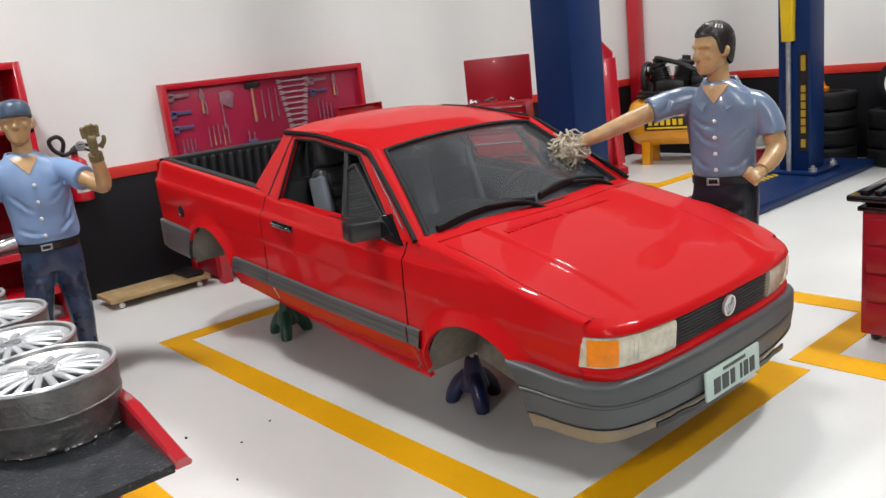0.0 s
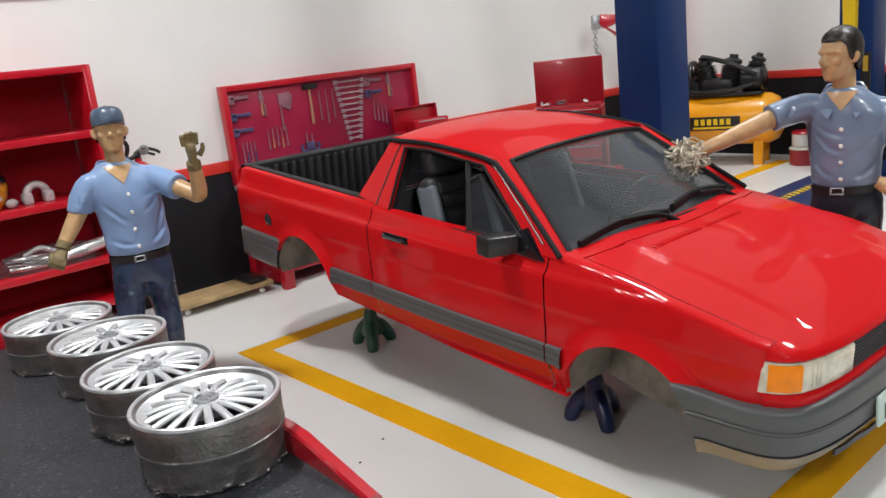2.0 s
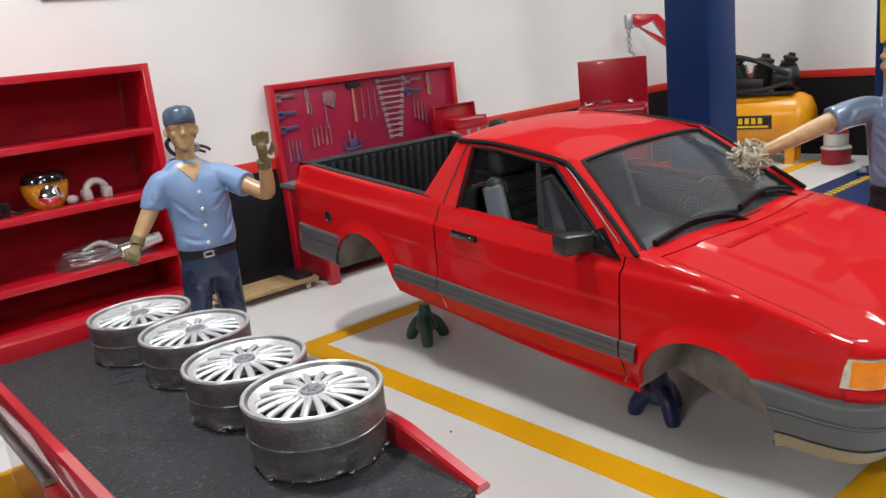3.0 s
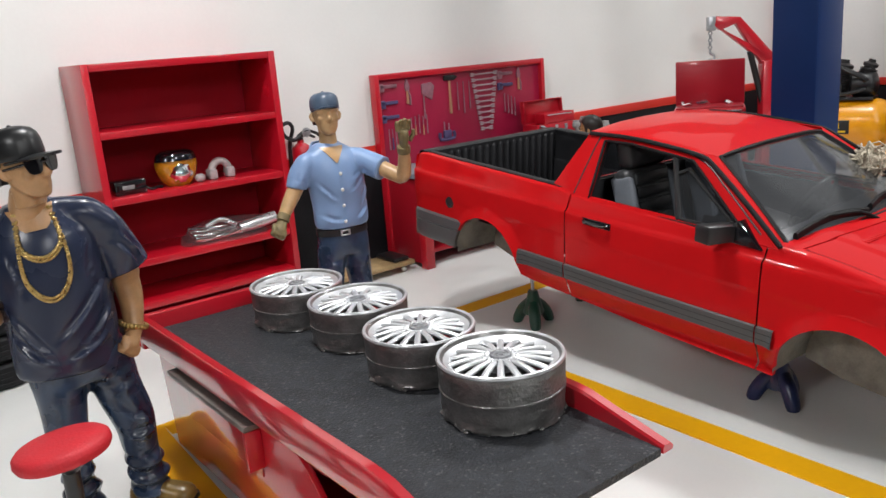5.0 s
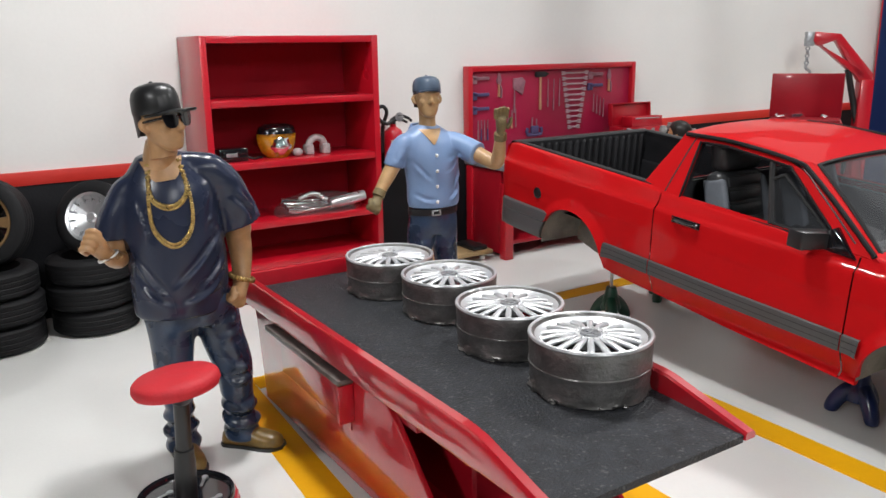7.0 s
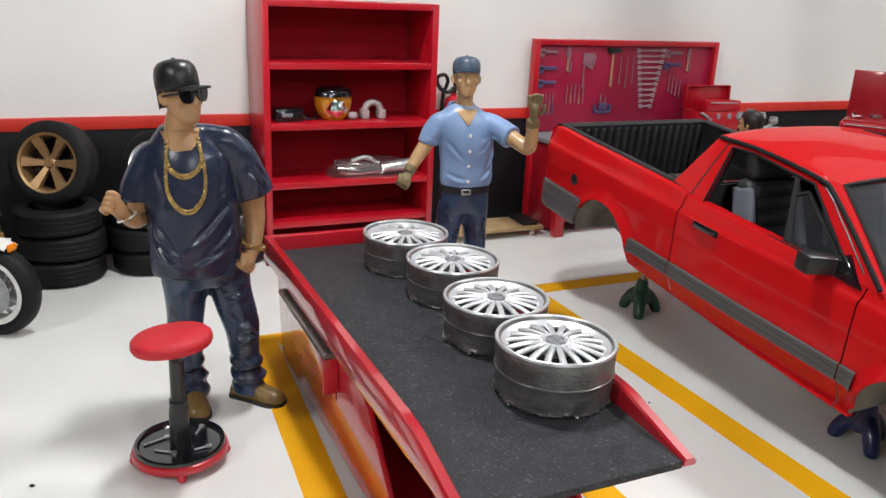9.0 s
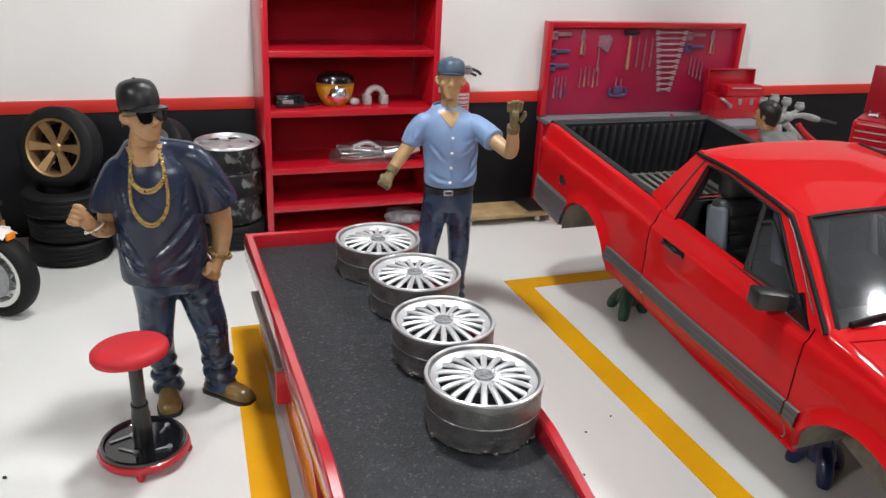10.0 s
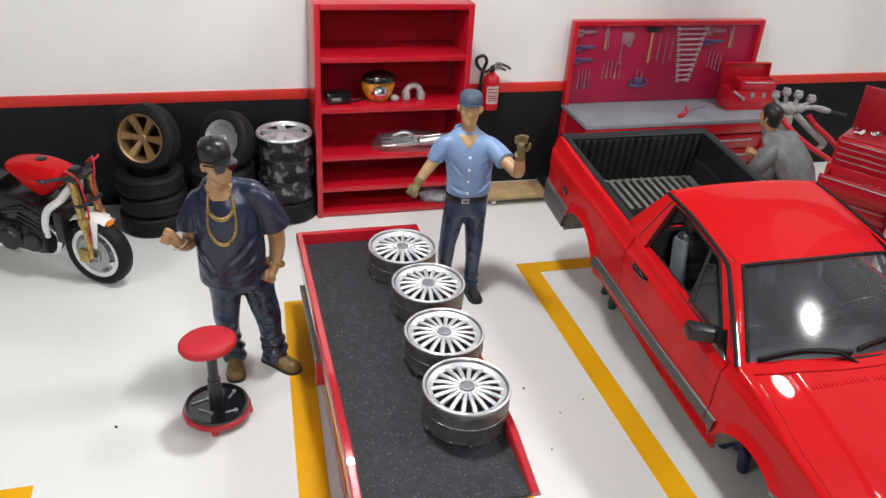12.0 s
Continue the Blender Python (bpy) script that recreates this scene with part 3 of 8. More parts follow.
# bumpers: rows of a profile carried round the body's end
def bumper_row(off, h, end, front):
    plan = ([(0.812, 0.47), (0.798, 0.36), (0.772, 0.265), (0.72, 0.195), (0.62, 0.150), (0.45, 0.118), (0.22, 0.100), (0.0, 0.095)] if front
            else [(0.850, 3.86), (0.846, 3.98), (0.825, 4.07), (0.77, 4.115), (0.62, 4.135), (0.4, 4.145), (0.2, 4.15), (0.0, 4.15)])
    first = (0.828, end) if front else (0.854, end)
    pts = [np.array(p) for p in curve([first] + plan, 4)]
    out = []
    for i, p in enumerate(pts):
        d = pts[min(i + 1, len(pts) - 1)] - pts[max(i - 1, 0)]
        nrm = np.array((-d[1], d[0])) if not front else np.array((-d[1], d[0]))
        nrm = nrm / (np.linalg.norm(nrm) + 1e-9)
        if np.dot(nrm, p - np.array((0, 2.0))) < 0:
            nrm = -nrm
        q = p + nrm * off
        crown = lerp(abs(p[0]), [(0.0, 0.008), (0.45, 0.002), (0.72, -0.014), (0.80, -0.018), (0.83, -0.004)]) if front and h > 0.5 else 0.0
        out.append((max(0.0, q[0]) if i < len(pts) - 1 else 0.0, q[1], h + crown))
    return [(-x, y, z) for x, y, z in out] + out[::-1][1:]


def arch_front(h):
    c, z, r = FRONT_ARCH
    return c - math.sqrt(max(0.0, r * r - max(0.0, h - z) ** 2)) + 0.002


def arch_rear(h):
    c, z, r = REAR_ARCH
    return c + math.sqrt(max(0.0, r * r - max(0.0, h - z) ** 2)) - 0.002


b = bmesh.new()
prof = [(-0.05, 0.560), (-0.010, 0.558), (0.004, 0.554), (0.010, 0.546), (0.013, 0.53), (0.015, 0.470), (0.010, 0.466), (0.010, 0.461), (0.016, 0.457), (0.013, 0.40), (0.007, 0.362), (0.000, 0.356), (-0.03, 0.354)]
skin(b, [bumper_row(o, h, arch_front(h), True) for o, h in prof])
fbump = part("front_bumper", b, GREY, TRUCK, "dark grey plastic front bumper")
b = bmesh.new()
skin(b, [bumper_row(o, h, arch_front(h), True) for o, h in ((0.0135, 0.4535), (0.0165, 0.450), (0.0165, 0.447), (0.014, 0.444))])
skin(b, [bumper_row(o, h, arch_front(h), True) for o, h in ((0.004, 0.361), (0.0115, 0.358), (0.0115, 0.355), (0.002, 0.352))])
part("groove", b, BLACK, fbump)
b = bmesh.new()
skin(b, [bumper_row(o, h, arch_front(h) + e, True) for o, h, e in ((-0.012, 0.360, 0), (-0.002, 0.352, 0), (-0.005, 0.335, 0.0), (-0.022, 0.30, 0.0), (-0.042, 0.272, -0.02), (-0.09, 0.266, -0.02))])
part("apron", b, TAN, fbump, "bare tan resin lower apron")
for w0, w1 in ((-0.52, -0.2), (0.22, 0.5)):
    b = bmesh.new()
    n = 14
    rows = [[(w, lerp(abs(w), [(0, 0.092), (0.22, 0.098), (0.45, 0.116), (0.6, 0.145)]) - 0.008, 0.322 + 0.012 * noise.noise((w * 9, 0, 0)) + e) for e in (-0.012, 0.012)] for w in np.linspace(w0, w1, n)]
    shell(b, rows, 0.01)
    part("intake_strip", b, BLACK, fbump)
b = bmesh.new()
box(b, -0.215, 0.215, -0.008, 0.008, -0.065, 0.065, 0.006, Matrix.Translation((-0.03, 0.072, 0.392)) @ pose(0, 0, 0, -6))
plate_ob = part("number_plate", b, PLATE, fbump, "pale green plate with dark bars")
for x0, x1 in ((-0.165, -0.115), (-0.10, -0.05), (-0.035, 0.0), (0.045, 0.06), (0.075, 0.11), (0.125, 0.165)):
    b = bmesh.new()
    box(b, x0, x1, -0.0105, -0.008, -0.045, 0.022, 0, Matrix.Translation((-0.03, 0.072, 0.392)) @ pose(0, 0, 0, -6))
    part("plate_bar", b, PLATE_INK, plate_ob)
b = bmesh.new()
box(b, -0.09, 0.09, -0.0105, -0.008, 0.038, 0.052, 0, Matrix.Translation((-0.03, 0.072, 0.392)) @ pose(0, 0, 0, -6))
part("plate_bar", b, PLATE_INK, plate_ob)

b = bmesh.new()
prof = [(-0.05, 0.578), (-0.01, 0.576), (0.008, 0.566), (0.012, 0.53), (0.012, 0.505), (0.006, 0.500), (0.012, 0.495), (0.013, 0.43), (0.008, 0.39), (-0.004, 0.365), (-0.05, 0.36)]
skin(b, [bumper_row(o, h, arch_rear(h), False) for o, h in prof])
part("rear_bumper", b, GREY, TRUCK, "dark grey plastic rear bumper")

# wheel housings: rough half drums with an inner wall
for c, z, r in (FRONT_ARCH, REAR_ARCH):
    for sign in (-1, 1):
        b = bmesh.new()
        angs = np.linspace(0.0, PI, 26)
        rr = r + 0.004
        out = (0.795 if c < 2 else 0.825) - inset(c, sign)
        ws = (out, out - 0.03, out - 0.10, 0.6, 0.5, 0.46)
        skin(b, [[(sign * w, c + rr * math.cos(a) * (1 + 0.01 * noise.noise((w * 9, a * 3, c))), z + rr * math.sin(a)) for a in angs] for w in ws])
        rim_pts = [(c + rr * math.cos(a), z + rr * math.sin(a)) for a in np.linspace(0, PI, 24)] + [(c - rr * 1.0, z - 0.06), (c - rr * 0.3, z - 0.09), (c + rr * 0.4, z - 0.07), (c + rr * 1.0, z - 0.02)]
        plate(b, rim_pts, "x", sign * 0.44, sign * 0.47)
        well = part("wheel_housing", b, RESIN, TRUCK, "rough grey resin wheel housing")
        b = bmesh.new()
        m = Matrix.Translation((sign * 0.472, c - 0.16, z + 0.07)) @ pose(0, 0, 0, 0, 90)
        lathe(b, [(0.0, 0.003), (0.028, 0.003), (0.034, 0.0), (0.034, -0.004), (0.0, -0.004)], 20, m)
        part("axle_hole", b, BLACK, well)

# underside
b = bmesh.new()
box(b, -0.74, 0.74, 1.20, 2.94, 0.335, 0.37, 0.01)
box(b, -0.45, 0.45, 0.22, 1.20, 0.33, 0.37, 0.01)
box(b, -0.45, 0.45, 2.94, 4.05, 0.38, 0.42, 0.01)
plate(b, [(arch_rear(h) + 0.006, h) for h in (0.372, 0.41, 0.45, 0.49, 0.53, 0.565)] + [(4.08, 0.565), (4.08, 0.372)], "x", -0.838, 0.645)
box(b, -0.72, 0.72, 0.22, 0.50, 0.33, 0.36, 0.01)
part("underbody", b, RESIN, TRUCK)

# ---- cab ----
BELT_W, ROOF_W, BELT_H, ROOF_H = 0.785, 0.585, 0.930, 1.300


def lean(h):
    return BELT_W + (ROOF_W - BELT_W) * (h - BELT_H) / (ROOF_H - BELT_H)


def ring_panel(name, outer, inner, mat_, parent, place, thick=0.03, n=8):
    """A frame between two outlines of equally many corners; place(u, v) gives the point."""
    b = bmesh.new()
    def dense(pts):
        out = []
        for i, p in enumerate(pts):
            q = pts[(i + 1) % len(pts)]
            out += [(p[0] + (q[0] - p[0]) * k / n, p[1] + (q[1] - p[1]) * k / n) for k in range(n)]
        return out
    o, i_ = dense(outer), dense(inner)
    mid = [((a[0] + c[0]) / 2, (a[1] + c[1]) / 2) for a, c in zip(o, i_)]
    front = [[place(u, v, 0.0) for u, v in o], [place(u, v, 0.004) for u, v in mid], [place(u, v, 0.0) for u, v in i_]]
    back = [[place(u, v, -thick) for u, v in i_], [place(u, v, -thick) for u, v in o]]
    rows = front + back
    rows.append(rows[0])
    skin(b, rows, closed=True)
    bmesh.ops.remove_doubles(b, verts=b.verts, dist=1e-5)
    return part(name, b, mat_, parent)


OUT = [(1.195, 0.915), (2.745, 0.955), (2.600, 1.292), (2.30, 1.300), (1.78, 1.270)]
INN = [(1.390, 0.932), (2.435, 0.932), (2.470, 1.256), (2.28, 1.262), (1.850, 1.232)]
for sign in (-1, 1):
    ring_panel("cab_side", OUT, INN, CAR_RED, TRUCK, lambda u, v, d, s=sign: (s * (lean(v) + d), u, v), 0.018)
    ring_panel("pillar_trim", [(1.26, 0.93), (2.62, 0.94), (2.56, 1.275), (2.30, 1.285), (1.80, 1.255)], INN, BLACK, TRUCK, lambda u, v, d, s=sign: (s * (lean(v) - 0.022 + d), u, v), 0.03)
    # black rubber round the window
    b = bmesh.new()
    loop = [(sign * (lean(v) + 0.002), u, v) for u, v in INN]
    dense = []
    for i, p in enumerate(loop):
        q = loop[(i + 1) % len(loop)]
        dense += [tuple(p[j] + (q[j] - p[j]) * k / 6 for j in range(3)) for k in range(6)]
    tube(b, dense + dense[:1], 0.008, 8, 1)
    seal = part("window_seal", b, RUBBER, TRUCK, "black rubber window seal")
    # shut line of the door frame
    b = bmesh.new()
    tube(b, [(sign * (lean(v) + 0.004), u, v) for u, v in ((2.556, 0.94), (2.538, 1.10), (2.512, 1.262), (2.48, 1.280), (2.28, 1.284), (1.84, 1.255), (1.60, 1.130), (1.34, 0.965))], 0.0045, 6, 4)
    part("shut_line", b, BLACK, TRUCK)
    # quarter light
    b = bmesh.new()
    tri = [(1.44, 0.945), (1.80, 0.945), (1.925, 1.15), (1.86, 1.185)]
    for k in range(4):
        p, q = tri[k], tri[(k + 1) % 4]
        tube(b, [(sign * (lean(p[1]) - 0.01), *p), (sign * (lean(q[1]) - 0.01), *q)], 0.012, 6, 1)
    tube(b, [(sign * (lean(0.94) - 0.01), 1.815, 0.94), (sign * (lean(1.235) - 0.01), 1.97, 1.235)], 0.016, 6, 1)
    vent = part("quarter_light", b, BLACK, TRUCK, "black framed triangular quarter light")
    b = bmesh.new()
    f = [b.verts.new((sign * (lean(v) - 0.012), u, v)) for u, v in tri]
    b.faces.new(f)
    bmesh.ops.solidify(b, geom=b.faces[:], thickness=0.004)
    part("pane", b, SIDE_GLASS, vent)
    # drip rail: black strip along roof edge and down the front pillar
    b = bmesh.new()
    pts = [(sign * (lean(h) + 0.016), l, h) for l, h in ((2.585, 1.286), (2.3, 1.295), (2.0, 1.282), (1.80, 1.262), (1.72, 1.232), (1.50, 1.108), (1.26, 0.962), (1.22, 0.935))]
    tube(b, pts, 0.013, 8, 4)
    part("drip_rail", b, RUBBER, TRUCK, "black drip rail")
    # door handle
    b = bmesh.new()
    w = half(2.3, 0.82)
    box(b, w - 0.004, w + 0.006, 2.205, 2.415, 0.805, 0.845, 0.004, None if sign > 0 else Matrix.Scale(-1, 4, (1, 0, 0)))
    tube(b, [(sign * (w + 0.008), 2.22, 0.833), (sign * (w + 0.03), 2.25, 0.833), (sign * (w + 0.03), 2.37, 0.833), (sign * (w + 0.008), 2.40, 0.833)], 0.010, 8, 4)
    part("door_handle", b, GLOSS_BLACK, TRUCK, "black door handle")
    # mirror
    b = bmesh.new()
    tmp = bmesh.new()
    box(tmp, 0, 0.205, -0.05, 0.05, -0.050, 0.046, 0.012)
    for v in tmp.verts:
        k = v.co.x / 0.205
        v.co.z = v.co.z * (0.86 + 0.14 * k)
        v.co.y = v.co.y * (0.9 + 0.1 * k) + 0.05 * k
    mm = Matrix.Translation((sign * 0.745, 1.475, 0.952)) @ (pose(0, 0, 0, 0, 0, 10) if sign > 0 else Matrix.Scale(-1, 4, (1, 0, 0)) @ pose(0, 0, 0, 0, 0, 10))
    merge(b, tmp, mm)
    mirror = part("door_mirror", b, BLACK, TRUCK, "black door mirror")
    b = bmesh.new()
    plate(b, [(1.30, 0.895), (1.56, 0.905), (1.54, 0.94), (1.45, 1.02)], "x", sign * 0.735, sign * 0.812, bevel=0.008)
    part("mirror_foot", b, GLOSS_BLACK, mirror)
    # fuel flap
    b = bmesh.new()
    m = Matrix.Translation((sign * (half(3.665, 0.69) + 0.001), 3.665, 0.69)) @ pose(0, 0, 0, 0, 90 * sign)
    if sign < 0:
        lathe(b, [(0.0, 0.004), (0.030, 0.004), (0.032, 0.008), (0.040, 0.006), (0.041, -0.01), (0.0, -0.01)], 24, m)
        part("fuel_cap", b, BLACK, TRUCK, "round black fuel cap")


# roof
def roof_point(s, t):
    l = 1.70 + 0.055 * s * s * (1 - t) + (2.60 - 1.70 - 0.055 * s * s * (1 - t)) * t
    w_edge = lerp(t, [(0, 0.545), (0.3, 0.575), (1, 0.590)])
    h_edge = lerp(t, [(0, 1.258), (0.25, 1.282), (0.6, 1.300), (1, 1.292)])
    crown = 0.052 * (1 - abs(s) ** 2.6) * lerp(t, [(0, 0.55), (0.3, 0.9), (0.7, 1.0), (1, 0.7)])
    return (w_edge * s, l, h_edge + crown)


b = bmesh.new()
rows = []
for i in range(29):
    s = -1 + 2 * i / 28
    row = [roof_point(s, k / 18) for k in range(19)]
    x, y, z = row[0]
    row.insert(0, (x, y - 0.008, z - 0.012))
    x, y, z = row[-1]
    row += [(x, y + 0.012, z - 0.010), (x, y + 0.014, z - 0.04)]
    rows.append(row)
for s in (-1, 1):
    edge = [(x + s * 0.012, y, z - 0.014) for x, y, z in rows[0 if s < 0 else -1]]
    edge2 = [(x + s * 0.014, y, z - 0.030) for x, y, z in rows[0 if s < 0 else -1]]
    if s < 0:
        rows = [edge2, edge] + rows
    else:
        rows = rows + [edge, edge2]
skin(b, rows)
part("roof", b, CAR_RED, TRUCK)


b = bmesh.new()
skin(b, [[(x * 0.97, y, z - 0.022) for x, y, z in [roof_point(-1 + i / 8, k / 10) for k in range(11)]] for i in range(17)])
part("headlining", b, SEAT, TRUCK)


# windscreen
def screen_point(s, t, off=0.0):
    wb, wt = 0.715 * s, 0.530 * s
    p = np.array((wb, screen_base(wb) + 0.01, 0.915 + 0.035 * (1 - s * s)))
    q = np.array((wt, 1.700 + 0.050 * s * s, 1.250 + 0.042 * (1 - abs(s) ** 2.4)))
    r = p + (q - p) * t
    bow = 0.008 * math.sin(PI * t)
    return (r[0], r[1] - bow * 0.6 - off * 0.55, r[2] + bow * 0.8 + off * 0.83)


b = bmesh.new()
shell(b, [[screen_point(-1 + 2 * i / 20, k / 10) for k in range(11)] for i in range(21)], 0.006)
screen = part("windscreen", b, WINDSCREEN, TRUCK, "grey tinted windscreen")
screen.visible_shadow = False
b = bmesh.new()
edge = [screen_point(-1 + 2 * i / 20, 0, 0.004) for i in range(21)] + [screen_point(1, k / 10, 0.004) for k in range(1, 11)] + [screen_point(1 - 2 * i / 20, 1, 0.004) for i in range(1, 21)] + [screen_point(-1, 1 - k / 10, 0.004) for k in range(1, 11)]
tube(b, edge, 0.013, 6, 1)
part("screen_seal", b, RUBBER, TRUCK, "black rubber screen seal")
# wipers
for s0, s1, t1 in ((-0.10, -0.93, 0.035), (0.80, -0.02, 0.06)):
    b = bmesh.new()
    pts = [screen_point(s0 + (s1 - s0) * k, 0.02 + t1 * 1.0 + 0.065 * math.sin(PI * min(1, k * 1.0)) * 0.9, 0.022) for k in np.linspace(0, 1, 9)]
    tube(b, pts, 0.014, 8, 2, flat=1.6)
    piv = screen_point(s0 + 0.04, -0.05, 0.02)
    tube(b, [piv, screen_point(s0 - 0.12, 0.06, 0.035), screen_point((s0 + s1) / 2, 0.115, 0.032)], 0.011, 8, 3)
    part("wiper", b, RUBBER, TRUCK, "black windscreen wiper")
# front pillars close the gap between screen and cab side
for s in (-1, 1):
    b = bmesh.new()
    rows = []
    for k in range(11):
        t = k / 10
        p = Vector(screen_point(s * 1.0, t))
        l, h = 1.235 + (1.795 - 1.235) * t, 0.918 + (1.272 - 0.918) * t
        q = Vector((s * (lean(h) + 0.004), l, h))
        mid = (p + q) / 2 + Vector((s * 0.008, -0.008, 0.010))
        rows.append([p + Vector((0, 0.0, -0.01)), p, p.lerp(mid, 0.6), mid, q.lerp(mid, 0.5), q, q + Vector((-s * 0.02, 0.02, -0.01))])
    skin(b, rows)
    part("front_pillar", b, CAR_RED, TRUCK)

# cab back with rear window
ring_panel("cab_back", [(-0.78, 0.55), (0.78, 0.55), (0.775, 0.95), (0.585, 1.298), (-0.585, 1.298), (-0.775, 0.95)],
           [(-0.56, 1.00), (0.56, 1.00), (0.55, 1.02), (0.50, 1.235), (-0.50, 1.235), (-0.55, 1.02)], CAR_RED, TRUCK, lambda u, v, d: (u, 2.60 + d, v), 0.03)
b = bmesh.new()
f = [b.verts.new((u, 2.585, v)) for u, v in ((-0.57, 0.99), (0.57, 0.99), (0.51, 1.245), (-0.51, 1.245))]
b.faces.new(f)
bmesh.ops.solidify(b, geom=b.faces[:], thickness=0.005)
part("rear_window", b, SIDE_GLASS, TRUCK, "tinted rear window").visible_shadow = False

ring_panel("rear_trim", [(-0.74, 0.60), (0.74, 0.60), (0.735, 0.95), (0.56, 1.285), (-0.56, 1.285), (-0.735, 0.95)],
           [(-0.55, 1.01), (0.55, 1.01), (0.54, 1.03), (0.49, 1.228), (-0.49, 1.228), (-0.54, 1.03)], SEAT, TRUCK, lambda u, v, d: (u, 2.562 + d, v), 0.008)
# interior
b = bmesh.new()
box(b, -0.74, 0.74, 1.23, 2.58, 0.372, 0.40, 0.004)
box(b, -0.72, -0.68, 1.25, 2.55, 0.40, 0.90, 0.01)
box(b, 0.68, 0.72, 1.25, 2.55, 0.40, 0.90, 0.01)
box(b, -0.10, 0.10, 1.30, 2.40, 0.40, 0.50, 0.03)
box(b, -0.70, 0.70, 2.54, 2.565, 0.40, 1.0, 0.005)
part("cabin_lining", b, SEAT, TRUCK, "black cabin lining")
b = bmesh.new()
rows = []
for i in range(13):
    w = -0.70 + 1.4 * i / 12
    hump = 0.03 if w > 0.1 else 0.0
    rows.append([(w, 1.20, 0.88), (w, 1.34, 0.905), (w, 1.44, 0.89 + hump), (w, 1.50, 0.85 + hump), (w, 1.52, 0.74), (w, 1.42, 0.62), (w, 1.25, 0.60)])
skin(b, rows)
part("dashboard", b, BLACK, TRUCK, "black dashboard")
b = bmesh.new()
m = Matrix.Translation((0.36, 1.66, 0.86)) @ pose(0, 0, 0, -62)
ang = np.linspace(0, 2 * PI, 29)
tube(b, [tuple(m @ Vector((0.185 * math.cos(a), 0.185 * math.sin(a), 0))) for a in ang], 0.014, 8, 1)
for a in (0.2, PI - 0.2, -PI / 2):
    rod(b, tuple(m @ Vector((0, 0, -0.02))), tuple(m @ Vector((0.18 * math.cos(a), 0.18 * math.sin(a), 0))), 0.016, 8)
ball(b, 0.36, 1.66, 0.85, 0.055, seg=12)
rod(b, (0.36, 1.66, 0.85), (0.36, 1.45, 0.78), 0.025, 8)
part("steering_wheel", b, BLACK, TRUCK, "black steering wheel")
for wx in (-0.37, 0.37):
    b = bmesh.new()
    tmp = bmesh.new()
    box(tmp, -0.24, 0.24, 0, 0.50, 0, 0.16, 0.05, seg=3)
    merge(b, tmp, Matrix.Translation((wx, 1.80, 0.52)) @ pose(0, 0, 0, 6))
    box(b, wx - 0.2, wx + 0.2, 1.85, 2.25, 0.40, 0.53, 0.01)
    seat_ob = part("seat", b, SEAT_BLACK, TRUCK, "black cloth bucket seat with blue-grey bolsters")
    b = bmesh.new()
    tmp = bmesh.new()
    box(tmp, -0.225, 0.225, -0.06, 0.08, 0, 0.50, 0.05, seg=3)
    for v in tmp.verts:
        v.co.x *= 1 - 0.12 * v.co.z / 0.5
    merge(b, tmp, Matrix.Translation((wx, 2.26, 0.60)) @ pose(0, 0, 0, -14))
    part("backrest", b, SEAT_BLACK, seat_ob)
    for k in range(5):
        b = bmesh.new()
        tmp = bmesh.new()
        box(tmp, -0.15, 0.15, -0.072, -0.05, 0.06 + 0.085 * k, 0.125 + 0.085 * k, 0.010, seg=2)
        merge(b, tmp, Matrix.Translation((wx, 2.26, 0.60)) @ pose(0, 0, 0, -14))
        part("cushion_rib", b, SEAT_BLACK, seat_ob)
    for sx in (-1, 1):
        b = bmesh.new()
        tmp = bmesh.new()
        box(tmp, -0.030, 0.030, -0.10, 0.06, 0.0, 0.43, 0.025, seg=4)
        for v in tmp.verts:
            v.co.y += 0.05 * (v.co.z / 0.43) ** 2
            v.co.x *= 1 - 0.25 * v.co.z / 0.43
        merge(b, tmp, Matrix.Translation((wx + sx * 0.205, 2.25, 0.63)) @ pose(0, 0, 0, -14, -sx * 3))
        part("bolster", b, SEAT_GREY, seat_ob, "blue-grey bolster")
    b = bmesh.new()
    tmp = bmesh.new()
    box(tmp, -0.185, 0.185, -0.065, 0.065, 0.495, 0.70, 0.055, seg=4)
    merge(b, tmp, Matrix.Translation((wx, 2.265, 0.60)) @ pose(0, 0, 0, -12))
    part("headrest", b, SEAT_BLACK, seat_ob)

# ---- load bed ----
BED0, BED1, BED_L, BED_R, BED_FLOOR, RAIL = 2.66, 4.005, -0.715, 0.578, 0.56, 0.985
b = bmesh.new()
rows = []
for k in range(4 * 17 + 1):
    w = BED_L + (BED_R - BED_L) * k / (4 * 17)
    up = 0.013 if k % 4 in (1, 2) and BED_L + 0.07 < w < BED_R - 0.07 else 0.0
    rows.append([(w, BED0, BED_FLOOR), (w, BED0 + 0.06, BED_FLOOR), (w, BED0 + 0.08, BED_FLOOR + up), (w, BED1 - 0.06, BED_FLOOR + up), (w, BED1 - 0.04, BED_FLOOR), (w, BED1, BED_FLOOR)])
skin(b, rows)
bed = part("bed_liner", b, LINER, TRUCK, "black ribbed bed liner", angle=25)
